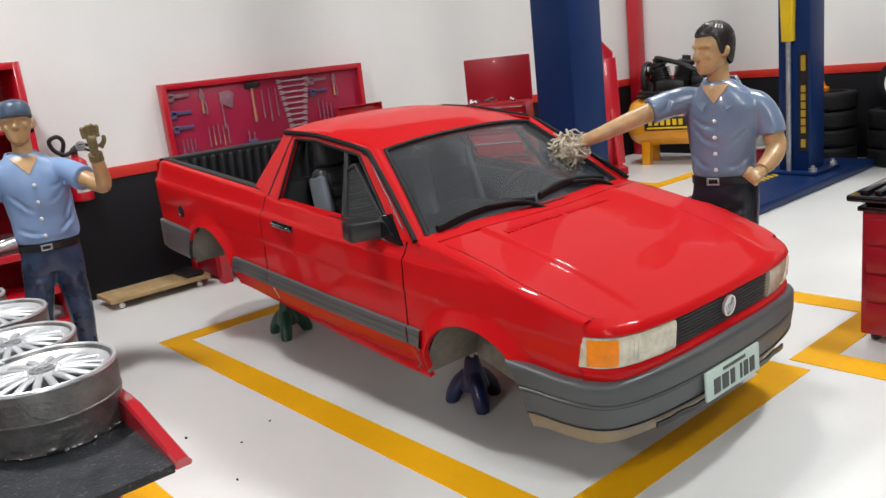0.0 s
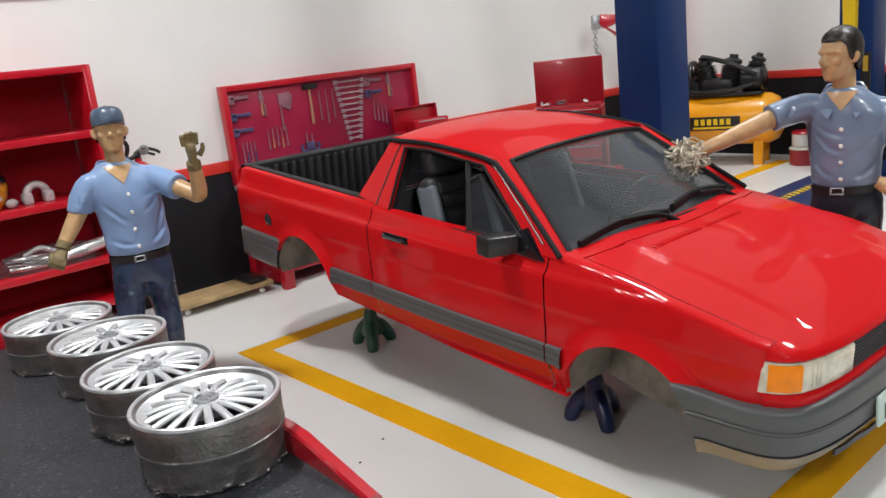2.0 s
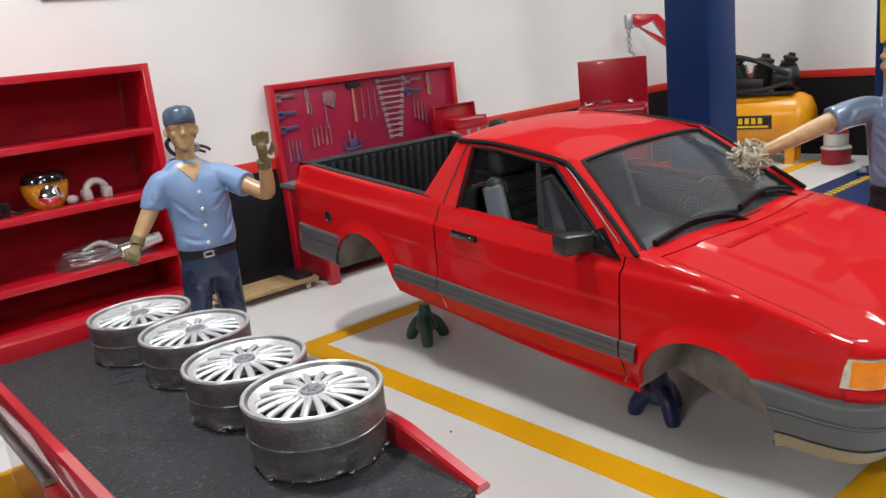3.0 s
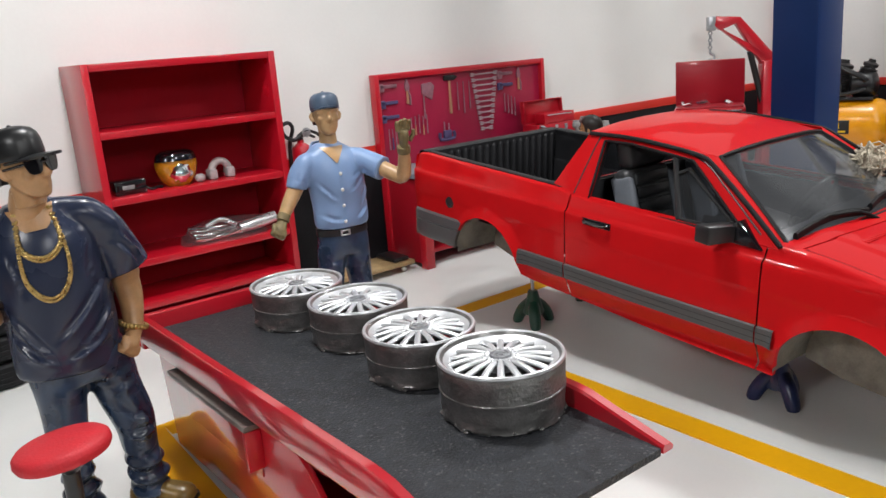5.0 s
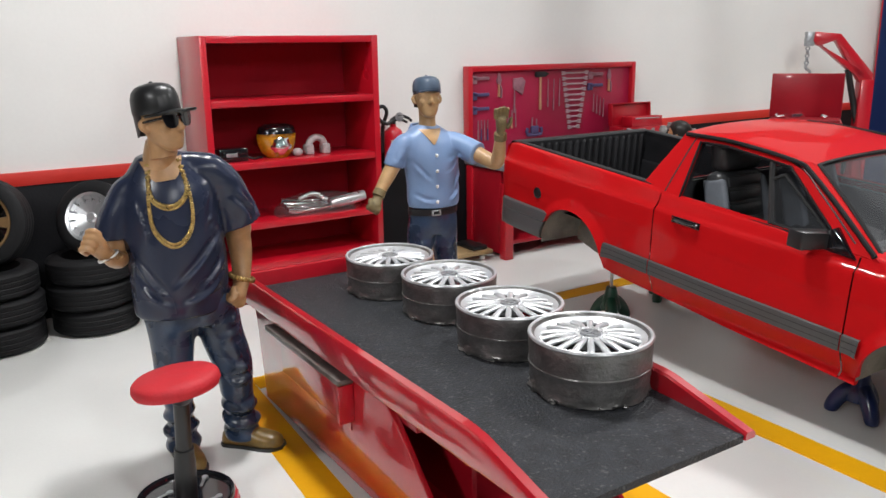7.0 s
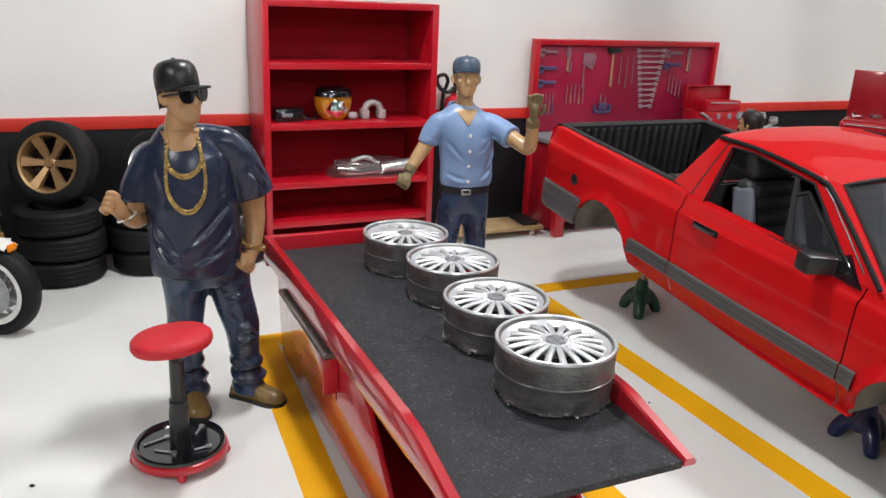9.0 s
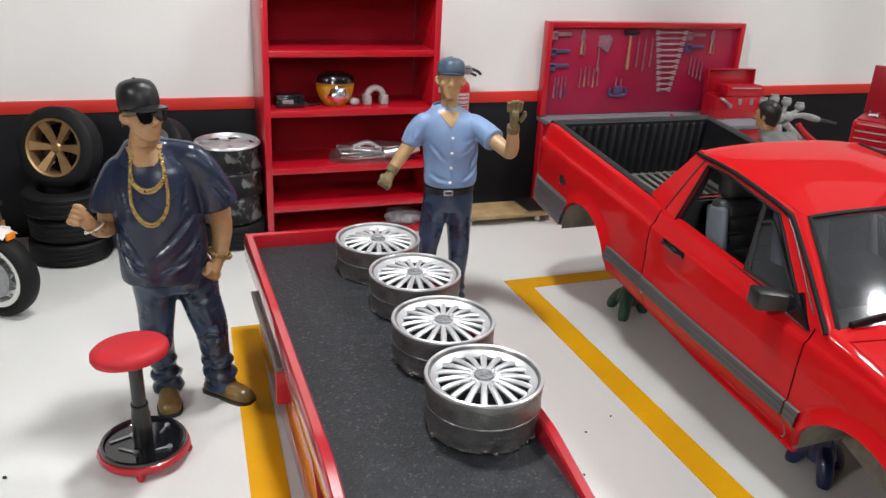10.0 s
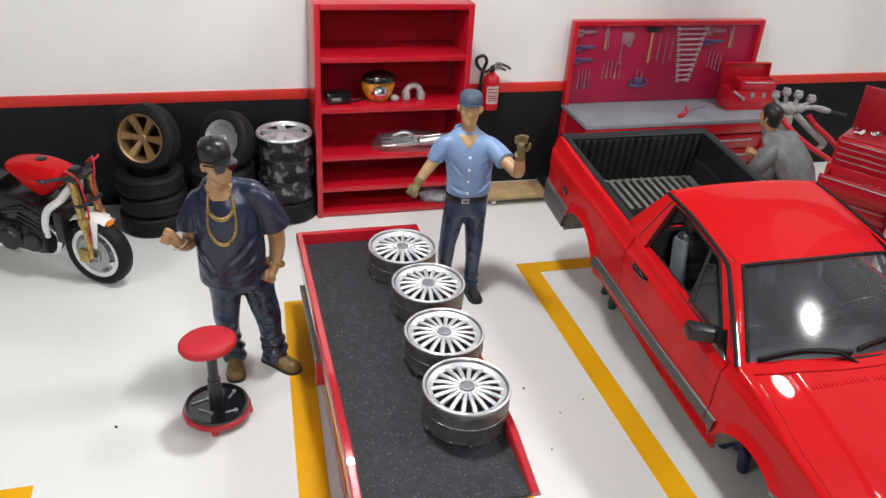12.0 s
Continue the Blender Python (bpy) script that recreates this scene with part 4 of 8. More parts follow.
# wavy end walls
for y, out in ((BED1, -1), (BED0, 1)):
    b = bmesh.new()
    rows = []
    for k in range(18 * 8 + 1):
        w = BED_L + (BED_R - BED_L) * k / (18 * 8)
        d = 0.013 + 0.013 * math.sin(2 * PI * k / 8)
        rows.append([(w, y + out * d, BED_FLOOR), (w, y + out * d, RAIL - 0.035), (w, y + out * d * 0.6, RAIL - 0.02), (w, y - out * 0.008, RAIL)])
    skin(b, rows)
    part("liner_wall", b, LINER, bed, angle=50)
# smooth side walls with one ledge
for s, edge in ((-1, -BED_L), (1, BED_R)):
    b = bmesh.new()
    rows = []
    for l in np.linspace(BED0, BED1, 14):
        top = lerp(l, TOP) + 0.022
        rows.append([(s * (edge - 0.035), l, BED_FLOOR), (s * (edge - 0.030), l, 0.735), (s * (edge - 0.022), l, 0.748), (s * (edge - 0.012), l, 0.752), (s * edge, l, top - 0.03), (s * edge, l, top)])
    skin(b, rows)
    part("liner_side", b, LINER, bed)
    b = bmesh.new()
    plate(b, [(3.02, BED_FLOOR + 0.001), (3.14, BED_FLOOR + 0.001), (3.08, BED_FLOOR + 0.10)], "x", s * (edge - 0.035), s * (edge - 0.075), bevel=0.006)
    part("tie_hook", b, LINER, bed)
    # rails: red outside, thin black capping inside
    b = bmesh.new()
    rows = []
    for l in np.linspace(2.62, 4.09, 16):
        h = lerp(l, TOP) + 0.018
        w = half(l, lerp(l, TOP)) - inset(l, s) - (0.036 if s < 0 else 0.012)
        rows.append([(s * (w + 0.004), l, h - 0.004), (s * (w + 0.002), l, h + 0.004), (s * (w - 0.004), l, h + 0.007), (s * (edge + 0.004), l, h + 0.007), (s * (edge - 0.008), l, h + 0.001), (s * (edge - 0.008), l, h - 0.02)])
    skin(b, rows)
    part("bed_rail", b, LINER, TRUCK, "thin black bed rail capping")
b = bmesh.new()
rows = []
for i in range(21):
    w = -0.80 + 1.455 * i / 20
    rows.append([(w * 0.96, 4.03, 0.945), (w * 0.96, 4.035, 0.972), (w * 0.965, 4.10, 0.972), (w * 0.975, 4.126, 0.957), (w, 4.135, 0.8), (w, 4.12, 0.56), (w, 4.06, 0.5)])
skin(b, rows)
tail = part("tailgate", b, CAR_RED, TRUCK)
b = bmesh.new()
rows = []
for i in range(21):
    w = -0.762 + 1.385 * i / 20
    rows.append([(w, 3.995, 0.955), (w, 4.000, 0.990), (w, 4.008, 0.995), (w, 4.098, 0.993), (w, 4.110, 0.984), (w, 4.112, 0.965)])
skin(b, rows)
part("tailgate_capping", b, LINER, tail, "black plastic capping")


# ---- stands under the pickup ----
def axle_stand(x, y, height, colour, label, turn):
    st = thing("axle_stand", at(x, y, 0, 0, 0, turn), label, "axle stand", "stands under the pickup")
    b = bmesh.new()
    for k in range(3):
        a = PI / 2 + k * 2 * PI / 3
        ca, sa = math.cos(a), math.sin(a)
        tube(b, [(0.03 * ca, 0.03 * sa, 0.165, 0.040), (0.075 * ca, 0.075 * sa, 0.120, 0.046), (0.115 * ca, 0.115 * sa, 0.065, 0.044), (0.135 * ca, 0.135 * sa, 0.020, 0.040), (0.137 * ca, 0.137 * sa, 0.0, 0.034)], 0.04, 12, 4)
    lathe(b, [(0.0, 0.085), (0.075, 0.085), (0.080, 0.10), (0.064, 0.16), (0.048, 0.21), (0.040, 0.25), (0.034, 0.262), (0.0, 0.264)], 18)
    part("base", b, colour, st)
    b = bmesh.new()
    rod(b, (0, 0, 0.24), (0, 0, height - 0.02), 0.013, 10)
    box(b, -0.05, 0.05, -0.03, 0.03, height - 0.035, height - 0.012, 0.006)
    part("post", b, STEEL, st, "thin steel post")


axle_stand(2.74, 5.06, 0.615, GREEN, "dark green cast axle stand under the pickup", 20)
axle_stand(3.48, 5.20, 0.615, GREEN, "dark green cast axle stand under the pickup", -10)
axle_stand(2.74, 3.10, 0.45, NAVY, "dark blue cast axle stand under the pickup", 30)
axle_stand(3.44, 3.10, 0.45, NAVY, "dark blue cast axle stand under the pickup", 0)


# ---- low loader deck with four loose rims ----
RAMP = thing("loading_ramp", at(0, 0, 0), "red low loading ramp with a black gritty deck", "loading ramp")
DX0, DX1, DY0, DY1, DZ = 0.0, 0.940, 2.53, 5.34, 0.662
b = bmesh.new()
rows = []
for k in range(29):
    y = DY0 + (DY1 - 0.02 - DY0) * k / 28
    rows.append([(x, y, DZ - 0.02 * max(0, (2.95 - y) / 0.42) + 0.0015 * noise.noise((x * 9, y * 9, 0))) for x in np.linspace(DX0 + 0.03, DX1 - 0.03, 11)])
shell(b, rows, 0.03)
part("deck", b, DECK, RAMP, "black gritty deck covering")


def rail_outline(y):
    """Top height of the side rails along the deck."""
    return lerp(y, [(2.50, 0.650), (2.56, 0.664), (2.90, 0.748), (3.0, 0.757), (5.34, 0.752)])


for x, out in ((DX0, -1), (DX1, 1)):
    b = bmesh.new()
    rows = []
    for y in np.linspace(2.52, 5.36, 46):
        t = rail_outline(y)
        i0, o0 = x - out * 0.030, x + out * 0.022
        dz = lerp(y, [(2.52, 0.03), (2.95, 0.14), (5.4, 0.15)])
        rows.append([(i0, y, t - dz + 0.012), (i0, y, t - 0.010), (i0 + out * 0.008, y, t), (o0 - out * 0.008, y, t), (o0, y, t - 0.010), (o0 + out * 0.006, y, t - dz + 0.012), (o0, y, t - dz), (i0, y, t - dz)])
    skin(b, rows, closed=True, caps=True)
    part("side_rail", b, RAMP_RED, RAMP, "red enamelled side rail")
b = bmesh.new()
box(b, DX0 - 0.02, DX1 + 0.02, 5.325, 5.375, 0.56, 0.752, 0.008)
part("back_rail", b, RED, RAMP)
b = bmesh.new()
box(b, 0.06, 0.90, 3.45, 5.30, 0.50, 0.628, 0.01)
box(b, 0.40, 0.56, 3.45, 5.2, 0.30, 0.50, 0.01)
part("underframe", b, RED_DARK, RAMP)
for x0, x1 in ((0.03, 0.06), (0.895, 0.925)):
    b = bmesh.new()
    plate(b, [(5.15, 0.03), (3.05, 0.03), (3.55, 0.50), (3.70, 0.60), (5.25, 0.60)], "x", x0, x1, bevel=0.008)
    part("side_panel", b, RAMP_RED, RAMP, "glossy red side panel")
b = bmesh.new()
box(b, 0.06, 0.9, 3.10, 5.15, 0.03, 0.06, 0.005)
box(b, 0.08, 0.88, 5.08, 5.12, 0.05, 0.52, 0.005)
box(b, 0.3, 0.33, 3.4, 5.1, 0.05, 0.5, 0.005)
part("bottom_tray", b, RED_DARK, RAMP)
for x, y in ((0.15, 3.25), (0.8, 3.25), (0.15, 5.0), (0.8, 5.0)):
    b = bmesh.new()
    lathe(b, [(0, 0), (0.05, 0), (0.055, 0.006), (0.055, 0.03), (0, 0.03)], 16, Matrix.Translation((x, y, 0)))
    part("foot", b, BLACK, RAMP)
# tool locker slung on the side
b = bmesh.new()
box(b, 0.023, 0.03, 3.99, 4.84, 0.30, 0.549, 0.003)
locker = part("locker", b, RAMP_RED, RAMP, "red side locker under a worn steel shelf")
b = bmesh.new()
box(b, -0.052, 0.028, 3.95, 4.87, 0.552, 0.580, 0.006)
part("locker_shelf", b, mat("worn_brown_steel", (0.20, 0.17, 0.155), 0.4, metal=0.4, var=0.3, size=0.1), locker)
b = bmesh.new()
box(b, -0.048, 0.028, 3.955, 3.985, 0.36, 0.549, 0.005)
part("end_bracket", b, RED, locker)


# ---- alloy rims lying face up ----
def rim(m, label):
    low_ = Matrix.Diagonal((1, 1, 0.885, 1))
    w = thing("alloy_rim", m @ low_, label, "car wheel rim", "loose rims on the ramp")
    b = bmesh.new()
    prof = [(0.21, 0.0), (0.236, 0.0), (0.243, 0.006)] + [(0.244 + 0.004 * z / 0.11, z) for z in (0.02, 0.036, 0.052, 0.07, 0.09, 0.11)]
    prof += [(0.2525, 0.128), (0.254, 0.133), (0.2535, 0.138), (0.2505, 0.141), (0.2515, 0.18), (0.253, 0.22), (0.2545, 0.255), (0.250, 0.266), (0.238, 0.268), (0.230, 0.255), (0.226, 0.20), (0.222, 0.05), (0.21, 0.0)]
    tmp = bmesh.new()
    lathe(tmp, prof, 72)
    for v in tmp.verts:
        r = math.hypot(v.co.x, v.co.y)
        if r > 0.23 and v.co.z < 0.24:
            rough = lerp(v.co.z, [(0.0, 0.06), (0.05, 0.045), (0.10, 0.020), (0.13, 0.002), (0.24, 0.001)])
            k = 1 + rough * noise.noise((v.co.x * 26, v.co.y * 26, v.co.z * 60)) + rough * 0.6 * noise.noise((v.co.x * 70, v.co.y * 70, v.co.z * 90))
            v.co.x *= k
            v.co.y *= k
    for k in range(26):
        a = 2 * PI * k / 26 + 0.3 * math.sin(k * 7)
        ball(tmp, 0.242 * math.cos(a), 0.242 * math.sin(a), 0.008 + 0.006 * math.sin(k * 3), 0.009 + 0.004 * math.sin(k * 5), None, 0.008, 8)
    merge(b, tmp)
    part("barrel", b, GUNMETAL, w, "rough gunmetal barrel")
    b = bmesh.new()
    lathe(b, [(0.252, 0.252), (0.2575, 0.262), (0.2545, 0.272), (0.249, 0.2745), (0.243, 0.272), (0.239, 0.264), (0.233, 0.256), (0.222, 0.249), (0.209, 0.243), (0.197, 0.234), (0.194, 0.222), (0.228, 0.220), (0.252, 0.252)], 72)
    part("lip", b, RIM_SILVER, w, "bright silver lip")
    b = bmesh.new()
    rows = []
    for k in range(10):
        t = k / 9
        r = 0.050 + 0.156 * t
        z = 0.250 + 0.004 * math.sin(PI * t) - 0.016 * t ** 2
        wd = 0.0128 + 0.0030 * t
        rows.append([(r, wd * math.cos(a), z + 0.0125 * math.sin(a)) for a in np.linspace(0, 2 * PI, 13)[:-1]])
    skin(b, rows, closed=True, caps=True)
    first = part("spoke", b, RIM_SILVER, w, angle=70)
    for k in range(1, 18):
        again(first, pose(0, 0, 0, 0, 0, 360 * k / 18))
    b = bmesh.new()
    lathe(b, [(0.0, 0.20), (0.064, 0.20), (0.067, 0.246), (0.063, 0.256), (0.054, 0.260), (0.050, 0.256), (0.0, 0.256)], 32)
    for k in range(18):
        a = 2 * PI * (k + 0.5) / 18
        ball(b, 0.066 * math.cos(a), 0.066 * math.sin(a), 0.257, 0.0085, 0.0085, 0.010, 8)
    hub = part("hub", b, RIM_SILVER, w)
    b = bmesh.new()
    lathe(b, [(0.0, 0.262), (0.030, 0.262), (0.033, 0.268), (0.041, 0.268), (0.044, 0.254), (0.0, 0.254)], 28)
    box(b, -0.022, 0.022, -0.004, 0.004, 0.26, 0.267)
    box(b, -0.004, 0.004, -0.022, 0.022, 0.26, 0.2665)
    part("centre_cap", b, STEEL, hub, "plain dark metal centre cap")
    # black disc added below the spokes as the shade in their gaps
    b = bmesh.new()
    lathe(b, [(0.0, 0.10), (0.223, 0.10), (0.223, 0.106), (0.0, 0.106)], 32)
    part("inner_disc", b, BLACK, w)
    return w


FIRST = rim(at(0.722, 3.150, DZ, 0, 0, 8), "silver many-spoke alloy rim with rough dark barrel on the ramp")
for x, y, a in ((0.745, 3.725, 31), (0.785, 4.305, 3), (0.718, 4.835, 17)):
    copy_thing(FIRST, at(x, y, DZ, 0, 0, a) @ Matrix.Diagonal((1, 1, 0.885, 1)))

# ---- creeper stool ----
STOOL = thing("workshop_stool", at(-0.70, 4.215, 0), "round red stool on a black column and tray base", "stool")
b = bmesh.new()
lathe(b, [(0.0, 0.575), (0.15, 0.575), (0.190, 0.585), (0.200, 0.605), (0.196, 0.630), (0.180, 0.644), (0.12, 0.650), (0.0, 0.652)], 40)
bmesh.ops.transform(b, matrix=pose(-0.015, -0.095, 0.685, -5, -4) @ Matrix.Diagonal((0.92, 0.92, 1, 1)) @ Matrix.Translation((0, 0, -0.615)), verts=b.verts)
part("seat", b, SEAT_RED, STOOL, "padded red seat")
b = bmesh.new()
lathe(b, [(0.0, 0.07), (0.05, 0.07), (0.046, 0.30), (0.042, 0.32), (0.042, 0.36), (0.034, 0.362), (0.034, 0.59), (0.05, 0.61), (0.06, 0.655), (0.0, 0.66)], 24, pose(0, 0, 0, 8.5))
part("column", b, BLACK, STOOL, "black gas column")
b = bmesh.new()
lathe(b, [(0.0, 0.085), (0.19, 0.085), (0.198, 0.100), (0.212, 0.104), (0.216, 0.096), (0.214, 0.06), (0.19, 0.05), (0.0, 0.05)], 40)
tray = part("tray", b, GLOSS_BLACK, STOOL, "black tool tray with loose spanners")
b = bmesh.new()
for x, y, a, ln in ((-0.11, 0.05, 20, 0.12), (-0.08, -0.06, -35, 0.10), (0.10, 0.08, 60, 0.08), (0.09, -0.09, 10, 0.07)):
    mm = Matrix.Translation((x, y, 0.092)) @ pose(0, 0, 0, 0, 0, a)
    box(b, -ln / 2, ln / 2, -0.007, 0.007, -0.004, 0.004, 0.002, mm, seg=1)
    lathe(b, [(0, -0.005), (0.015, -0.005), (0.015, 0.005), (0, 0.005)], 10, mm @ Matrix.Translation((ln / 2, 0, 0)))
part("spanner", b, STEEL, tray)
b = bmesh.new()
lathe(b, [(0.10, 0.03), (0.205, 0.03), (0.226, 0.042), (0.230, 0.06), (0.224, 0.078), (0.216, 0.082), (0.208, 0.066), (0.10, 0.05), (0.10, 0.03)], 40)
part("base_ring", b, RED, STOOL, "glossy red base ring")
for k in range(4):
    a = -0.1 + k * PI / 2
    b = bmesh.new()
    ball(b, 0.215 * math.cos(a), 0.215 * math.sin(a), 0.024, 0.024, seg=12)
    rod(b, (0.215 * math.cos(a), 0.215 * math.sin(a), 0.02), (0.215 * math.cos(a), 0.215 * math.sin(a), 0.06), 0.018, 8)
    part("caster", b, RED, STOOL)


# ---- open red shelving ----
SHELF = thing("shelf_unit", at(0, 0, 0), "tall red open shelving against the wall, mostly empty", "shelf unit")
SX0, SX1, SY0, SY1, SH = 0.345, 1.850, 7.00, 7.60, 2.14
for x0, x1 in ((SX0, SX0 + 0.055), (SX1 - 0.055, SX1)):
    b = bmesh.new()
    box(b, x0, x1, SY0, SY1, 0, SH, 0.006)
    part("side", b, RED, SHELF)
b = bmesh.new()
box(b, SX0 + 0.057, SX1 - 0.057, SY1 - 0.03, SY1 - 0.002, 0.002, SH - 0.002)
part("back", b, SHADED_RED, SHELF)
BOARDS = [0.035, 0.308, 0.645, 1.138, 1.628, 2.112]
for z in BOARDS:
    b = bmesh.new()
    box(b, SX0 + 0.056, SX1 - 0.056, SY0 + 0.004, SY1 - 0.032, z - 0.027, z + 0.027, 0.005)
    part("board", b, RED, SHELF)
SHELF_TOP = {i: z + 0.027 for i, z in enumerate(BOARDS)}

# things on the shelves
b = bmesh.new()
t = thing("battery_charger", at(0.58, 7.18, SHELF_TOP[3]), "small black charger box on the red shelf", "charger")
box(b, -0.12, 0.12, -0.08, 0.08, 0, 0.11, 0.015)
box(b, -0.10, 0.06, -0.10, -0.08, 0.02, 0.09, 0.01)
part("body", b, GLOSS_BLACK, t)
b = bmesh.new()
box(b, -0.07, 0.02, -0.106, -0.1005, 0.045, 0.075, 0.002)
part("panel", b, STEEL, t)
b = bmesh.new()
tube(b, [(0.1, 0, 0.05), (0.17, -0.02, 0.012), (0.24, 0.03, 0.012), (0.26, 0.0, 0.012)], 0.010, 8, 4)
part("cable", b, BLACK, t)
t = thing("headlamp_unit", at(0.985, 7.22, SHELF_TOP[3]), "chrome and amber motorcycle headlamp on the red shelf", "headlamp")
b = bmesh.new()
loft(b, [(0, 0, 0.0, 0.09, 0.08), (0, 0, 0.05, 0.135, 0.11), (0, 0, 0.14, 0.165, 0.12), (0, 0, 0.22, 0.16, 0.11), (0, 0, 0.26, 0.13, 0.09)], 24, 4)
part("shell", b, mat("amber_shell", (0.55, 0.22, 0.01), 0.25, coat=0.6, var=0.2, size=0.05), t)
b = bmesh.new()
loft(b, [(0, -0.05, 0.03, 0.05, 0.06), (0, -0.075, 0.09, 0.095, 0.07), (0, -0.075, 0.15, 0.075, 0.06), (0, -0.06, 0.19, 0.04, 0.05)], 20, 4, fold=0.02, freq=14)
part("reflector", b, CHROME, t, "chrome reflector")
b = bmesh.new()
loft(b, [(0, -0.01, 0.20, 0.168, 0.125), (0, -0.01, 0.25, 0.15, 0.11), (0, 0, 0.275, 0.10, 0.08)], 24, 3)
part("hood", b, GLOSS_BLACK, t)
t = thing("gear_housing", at(1.335, 7.20, SHELF_TOP[3]), "small dull grey cast gear housing on the red shelf", "engine part")
b = bmesh.new()
ang = np.linspace(0.0, PI, 12)
tube(b, [(0.07 * math.cos(a), 0, 0.07 + 0.07 * math.sin(a), 0.03) for a in ang], 0.03, 10, 1)
box(b, -0.11, -0.04, -0.05, 0.05, 0, 0.085, 0.015)
box(b, 0.04, 0.11, -0.05, 0.05, 0, 0.085, 0.015)
part("casting", b, CASTING, t)
b = bmesh.new()
ball(b, -0.16, -0.02, 0.035, 0.045, 0.04, 0.035, 12)
tagged(part("rubber_bung", b, CASTING), "small dull grey rubber bung on the shelf", "bung").matrix_world = at(1.30, 7.17, SHELF_TOP[3])
t = thing("exhaust_manifold", at(1.36, 7.20, SHELF_TOP[2]), "polished exhaust pipes in clear wrap on the shelf", "exhaust pipes")
b = bmesh.new()
for k in range(4):
    y = -0.10 + 0.05 * k
    tube(b, [(-0.36, y, 0.05 + 0.02 * k), (-0.15, y * 0.7, 0.03 + 0.02 * k), (0.05, y * 0.4 - 0.03, 0.05 + 0.012 * k), (0.28, -0.06 + y * 0.3, 0.08 + 0.012 * k)], 0.026, 10, 4)
part("pipe", b, CHROME, t)
b = bmesh.new()
tube(b, [(0.05, -0.07, 0.06, 0.04), (0.2, -0.09, 0.08, 0.052), (0.36, -0.10, 0.11, 0.045)], 0.05, 12, 4)
tube(b, [(-0.22, -0.02, 0.12, 0.018), (-0.1, -0.04, 0.16, 0.02), (0.02, -0.06, 0.10, 0.02)], 0.02, 8, 4)
part("collector", b, SILVER, t)
b = bmesh.new()
loft(b, [(-0.05, -0.02, 0.002, 0.40, 0.17), (-0.05, -0.02, 0.06, 0.38, 0.16), (-0.05, -0.02, 0.13, 0.30, 0.11), (-0.08, -0.02, 0.17, 0.1, 0.05)], 30, 4, fold=0.05, freq=16)
part("wrap", b, CLEAR_BAG, t, "clear plastic wrap")
t = thing("plastic_bag", at(1.63, 7.17, SHELF_TOP[0]), "crumpled grey plastic bag on the lowest shelf", "bag")
b = bmesh.new()
loft(b, [(0, 0, 0.0, 0.17, 0.12), (0, 0, 0.05, 0.18, 0.13), (-0.03, 0, 0.10, 0.13, 0.1), (-0.06, 0, 0.13, 0.04, 0.04)], 26, 4, fold=0.05, freq=18)
part("bag", b, mat("crumpled_bag", (0.34, 0.34, 0.36), 0.35, var=0.25, size=0.05, bump=0.4), t)

# ---- extinguisher on the wall ----
EXT = thing("fire_extinguisher", at(2.245, 7.485, 0.93), "small red fire extinguisher hung on the wall", "fire extinguisher")
b = bmesh.new()
lathe(b, [(0.0, 0.0), (0.075, 0.0), (0.088, 0.012), (0.090, 0.03), (0.090, 0.30), (0.082, 0.345), (0.05, 0.375), (0.03, 0.385), (0.03, 0.41), (0.0, 0.41)], 28)
part("cylinder", b, RED, EXT)
b = bmesh.new()
rows = [[(0.0915 * math.sin(a), -0.0915 * math.cos(a), z) for a in np.linspace(-0.75, 0.75, 9)] for z in (0.08, 0.27)]
shell(b, rows, 0.002)
lab = part("paper_label", b, PALE, EXT, "cream paper label")
b = bmesh.new()
for z in (0.11, 0.135, 0.16, 0.20, 0.235):
    skin(b, [[(0.0945 * math.sin(a), -0.0945 * math.cos(a), z + e) for a in np.linspace(-0.55, 0.55, 7)] for e in (0, 0.012)])
part("print_bar", b, PEG_RED, lab)
b = bmesh.new()
rod(b, (0, 0, 0.40), (0, 0, 0.46), 0.028, 12)
tube(b, [(-0.03, -0.02, 0.45), (0.05, -0.03, 0.49), (0.15, -0.02, 0.46), (0.19, -0.02, 0.43)], 0.014, 8, 4)
tube(b, [(-0.03, -0.02, 0.44), (0.06, -0.03, 0.45), (0.14, -0.02, 0.42)], 0.012, 8, 4)
part("lever", b, BLACK, EXT)
b = bmesh.new()
tube(b, [(-0.02, -0.02, 0.44), (-0.09, -0.04, 0.42), (-0.17, -0.04, 0.47), (-0.19, -0.03, 0.55), (-0.12, -0.03, 0.58), (-0.08, -0.03, 0.52), (-0.11, 0.0, 0.38), (-0.115, 0.01, 0.15)], 0.018, 10, 5)
part("hose", b, BLACK, EXT, "looped black hose")
b = bmesh.new()
lathe(b, [(0, 0), (0.042, 0), (0.044, 0.01), (0.036, 0.012), (0, 0.012)], 20, Matrix.Translation((0.05, -0.03, 0.475)) @ pose(0, 0, 0, 90))
part("gauge", b, STEEL, EXT, "round white pressure gauge")

